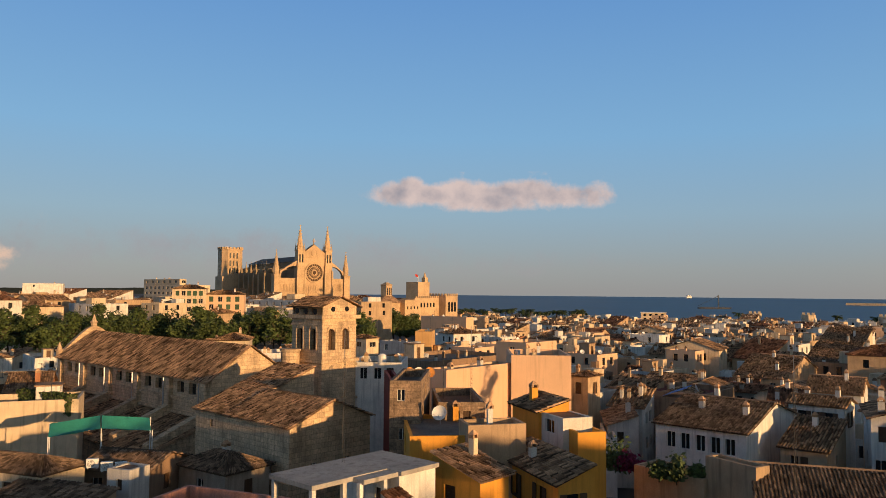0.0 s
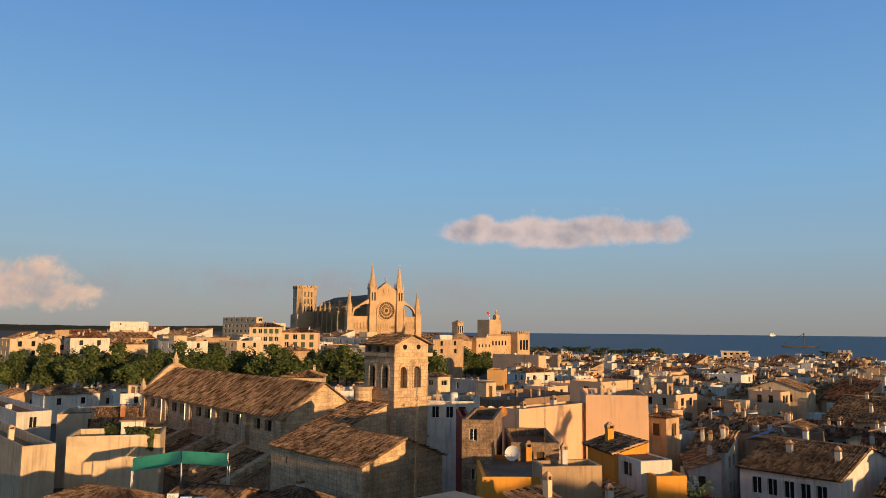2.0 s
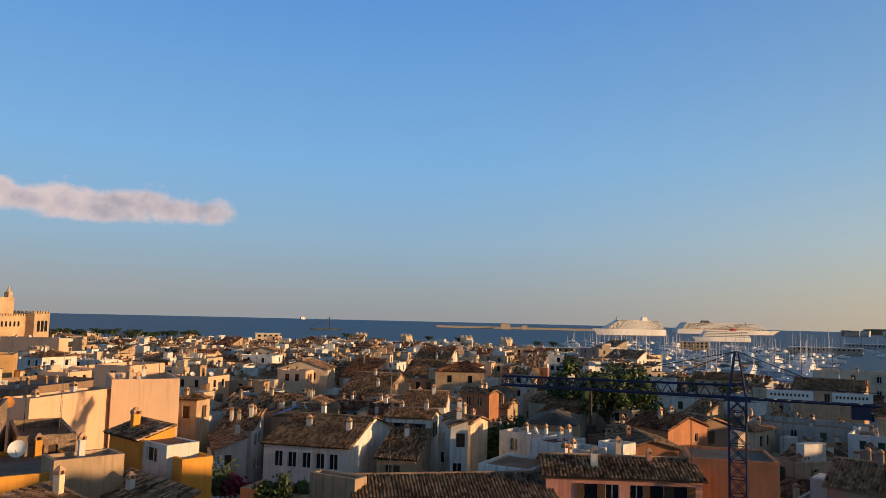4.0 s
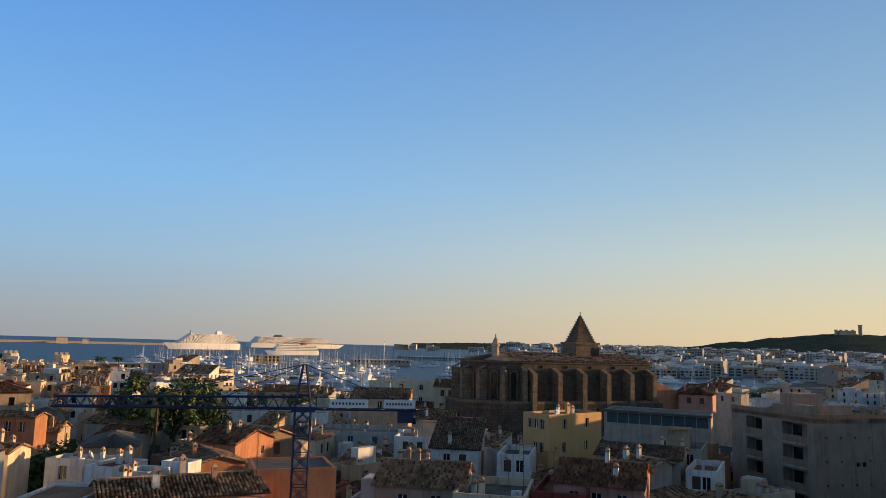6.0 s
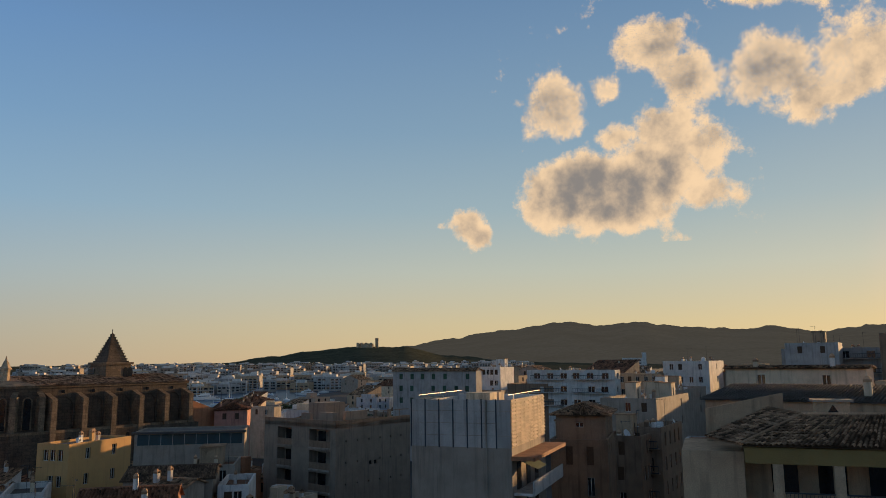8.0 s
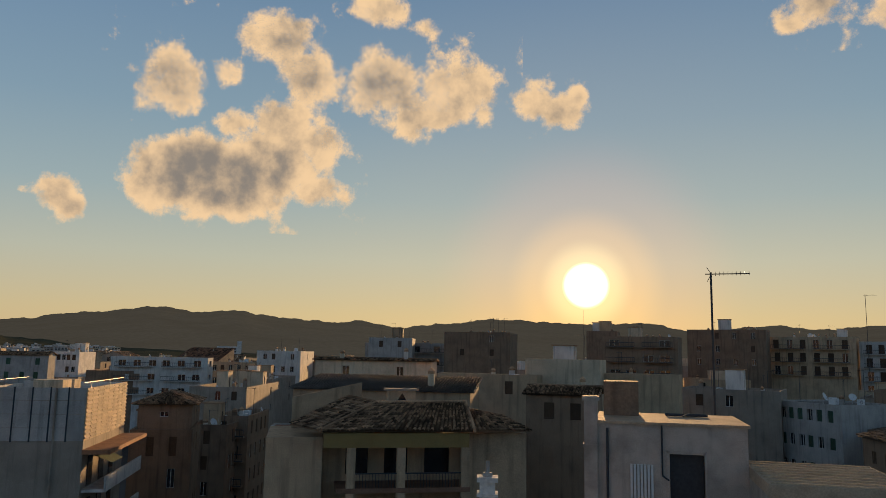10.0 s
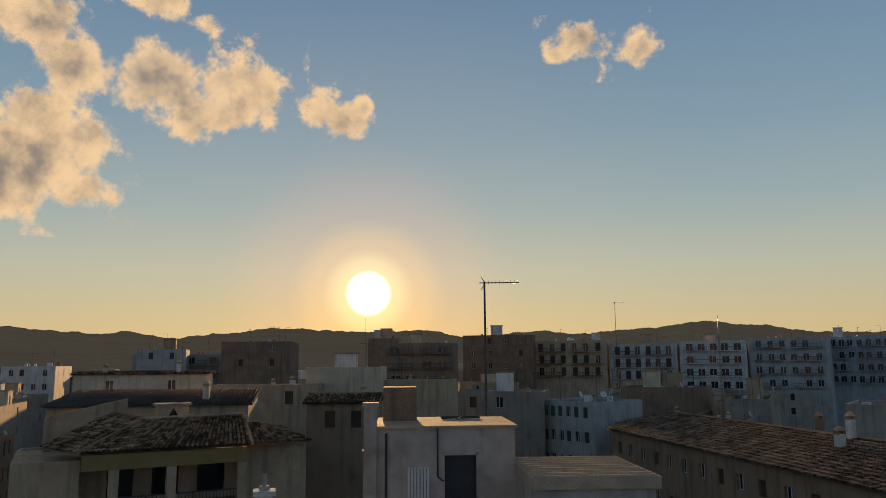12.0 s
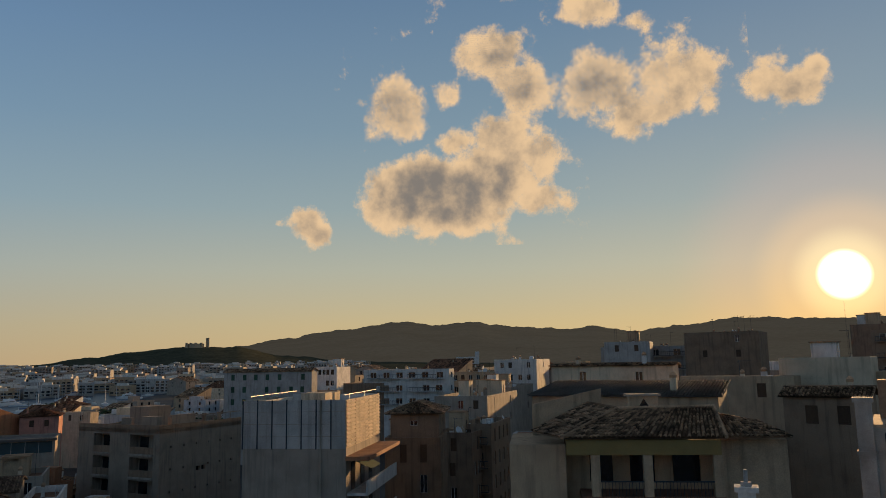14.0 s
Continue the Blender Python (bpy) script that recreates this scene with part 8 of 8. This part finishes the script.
def pergola():
    c = thing("shade_canopy", "green shade nets sagging over thin posts", "canopy", at=pose(-32.3, 62.1, 14.5, 0, 0, 25))
    for k in range(2):
        m = Mesh()
        n = 8
        for i in range(n):
            for j in range(n):
                def P(a, b):
                    x, y = 4.0 * k + a * 3.9, b * 2.6
                    return (x, y, 3.6 - 0.5 * math.sin(math.pi * a) * math.sin(math.pi * b) + 0.45 * (a if k == 0 else 1 - a) + 0.7 * b - 0.4)
                m.poly(P(i / n, j / n), P((i + 1) / n, j / n), P((i + 1) / n, (j + 1) / n), P(i / n, (j + 1) / n))
        part("net", m, TEAL, c)
    for x in (0, 4, 8):
        for y in (0, 2.6):
            part("post", Mesh().tube((x, y, -1), (x, y, 3.25 + 0.27 * y), 0.05, 6), PLAST, c)
    part("floor", Mesh().box(-1, -1, -3, 9, 4, -0.9), DECK, c)


pergola()


def ac_unit(p):
    a = thing("air_conditioner", "white outdoor air conditioning unit with round grille", "air conditioner", "air conditioners", at=p)
    part("casing", Mesh().box(-0.42, -0.16, 0.08, 0.42, 0.16, 0.72).box(-0.36, -0.14, 0, -0.28, 0.14, 0.08).box(0.28, -0.14, 0, 0.36, 0.14, 0.08), PLAST, a)
    g = Mesh()
    for r in (0.08, 0.16, 0.24):
        for i in range(12):
            t0, t1 = 2 * math.pi * i / 12, 2 * math.pi * (i + 1) / 12
            g.tube((-0.1 + r * math.cos(t0), -0.17, 0.4 + r * math.sin(t0)), (-0.1 + r * math.cos(t1), -0.17, 0.4 + r * math.sin(t1)), 0.012, 3)
    part("grille", g, DARKM, a)
    return a


def water_tank(p):
    a = thing("water_tank", "pale round water tank on a roof", "water tank", "water tanks", at=p)
    part("drum", Mesh().prism(ngon(14, 0.55), 0.1, 1.3).prism(ngon(14, 0.55), 1.3, 1.5, 0.6), PLAST, a)
    part("base", Mesh().box(-0.5, -0.5, -0.05, 0.5, 0.5, 0.1), GREY, a)
    return a


def roof_hut(p, w, d, h, material):
    a = thing("roof_hut", "small rendered stair hut on a flat roof", "roof hut", "roof huts", at=p)
    m = Mesh()
    wall_face(m, (0, 0), (1, 0), w, -0.1, h, [(w * 0.3, 0.0, 0.8, 1.9)], 0.15)
    wall_face(m, (w, 0), (0, 1), d, -0.1, h, [])
    wall_face(m, (w, d), (-1, 0), w, -0.1, h, [])
    wall_face(m, (0, d), (0, -1), d, -0.1, h, [])
    part("wall", m, material, a)
    part("roof", Mesh().box(-0.15, -0.15, h, w + 0.15, d + 0.15, h + 0.14), TILE, a)
    part("door", Mesh().box(w * 0.3, 0.1, 0.0, w * 0.3 + 0.8, 0.14, 1.9), WOOD, a)


rc = random.Random(21)
for m0, w, d, zi in FLATS:
    dist = m0.translation.length
    if dist > 260 or w < 3 or d < 3:
        continue
    far_west = dist > 90 and m0.translation.y < -25
    for i in range(rc.choice((1, 2, 3, 3)) + (6 if far_west else 0)):
        px, py = rc.uniform(0.15, 0.85) * w, rc.uniform(0.12, 0.8) * d
        p = m0 @ pose(px, py, zi, 0, 0, rc.choice((0, 90, 20, -60)))
        k = rc.random()
        if k < 0.34:
            yagi("antenna", p, rc.uniform(2.2, 4.2), rc.uniform(0.8, 1.4), "thin television aerial on a roof", rc.uniform(0, 360), 7)
        elif k < 0.62:
            ac_unit(p)
        elif k < 0.635:
            water_tank(p)
        elif k < 0.84:
            dish(m0 @ pose(px, py, zi, 0, 0, rc.uniform(-40, 40)), rc.uniform(0.4, 0.6), PLAST, "pale satellite dish on a flat roof")
        elif min(w, d) > 5:
            roof_hut(m0 @ pose(min(px, w - 3), min(py, d - 3), zi), rc.uniform(1.8, 2.9), rc.uniform(1.8, 2.9), rc.uniform(2.1, 2.5) * (1.25 if far_west else 1), rc.choice((WHITE, CREAM, TAN)))
ac_unit(at(-24.7, 62, 16.6, 20))
ac_unit(at(-23.8, 61.5, 16.4, 20))
ac_unit(at(-22.9, 61.5, 16.3, 20))

tower_ = thing("office_tower", "slim far tower block catching the last sun", "tower", at=at(108.9, 900, 0, -109))
part("wall", Mesh().box(-18, -8, 0, 4, 8, 34).box(4.01, -8, 0, 9, 8, 40), WHITE, tower_)
for k in range(9):
    part("window_band", Mesh().box(-17, -8.2, 4 + 3.3 * k, 3, -8.0, 5.6 + 3.3 * k), GLASS, tower_)
tarp = thing("blue_tarpaulin", "bright blue tarpaulin spread over a roof terrace", "tarpaulin", at=at(17.7, 97, 16.9, 60))
m = Mesh()
for i in range(8):
    m.poly((i * 0.7, 0, 1.2 + 0.1 * math.sin(i * 1.7)), ((i + 1) * 0.7, 0, 1.2 + 0.1 * math.sin((i + 1) * 1.7)), ((i + 1) * 0.7, 2.6, 0.2), (i * 0.7, 2.6, 0.2))
part("sheet", m, BLUEP, tarp)
part("frame", Mesh().box(0, 0, -3, 5.6, 2.6, 0.15), BROWN, tarp)


def bush(p, w, h, seed, material, label, category="shrub", n=700):
    rnd = random.Random(seed)
    b = thing("shrub", label, category, "shrubs", at=p)
    m = Mesh()
    for i in range(n):
        q = Vector((rnd.gauss(0, 0.4) * w, rnd.gauss(0, 0.4) * w, abs(rnd.gauss(0.3, 0.35)) * h))
        u = Vector((rnd.uniform(-1, 1), rnd.uniform(-1, 1), rnd.uniform(-0.4, 1))).normalized() * rnd.uniform(0.1, 0.28)
        k = u.orthogonal() * 0.45
        m.poly(q - u, q + k, q + u, q - k)
    part("foliage", m, material, b)
    part("stem", Mesh().tube((0, 0, -0.4), (0, 0, h * 0.5), 0.06, 5), BARK, b)


bush(at(11.6, 66, 15.0), 1.6, 2.4, 1, LEAF, "dark green shrub in a small garden")
bush(at(12.9, 68, 14.6), 1.5, 2.2, 2, LEAF, "dark green shrub in a small garden")
bush(at(13.9, 67, 14.8), 1.1, 1.3, 3, FLOWER, "magenta flowering climber in a garden")
bush(at(17.2, 57, 16.6), 0.6, 1.5, 4, PALML, "spiky potted plant on a terrace")
bush(at(16.0, 57.5, 16.6), 0.7, 1.0, 5, LEAF, "green potted plant on a terrace")
bush(at(18.6, 58, 16.6), 0.6, 0.9, 6, LEAF, "green potted plant on a terrace")
bush(at(62.5, 64, 14.5), 1.0, 1.2, 7, LEAF, "green shrub on a roof terrace")
bush(at(48.5, 78, 13.0), 1.6, 2.2, 8, LEAF, "dark shrub between the houses")


stack = thing("chimney_house", "small white chimney stack on a low flat roof", "roof", at=at(127.9, 14, 0, -128))
part("base", Mesh().box(-1.2, -0.6, 8, 1.6, 2.4, 25.6), GREY, stack)
st = part("chimney", Mesh().box(-0.14, -0.14, 25.6, 0.14, 0.14, 27.75).box(-0.19, -0.19, 27.75, 0.19, 0.19, 27.83).box(-0.19, -0.19, 27.5, 0.19, 0.19, 27.55), WHITE, stack)
part("chimney_pot", Mesh().tube((0, 0, 27.83), (0, 0, 28.1), 0.035, 8).prism(ngon(8, 0.09), 27.83, 27.9), PALE, st)
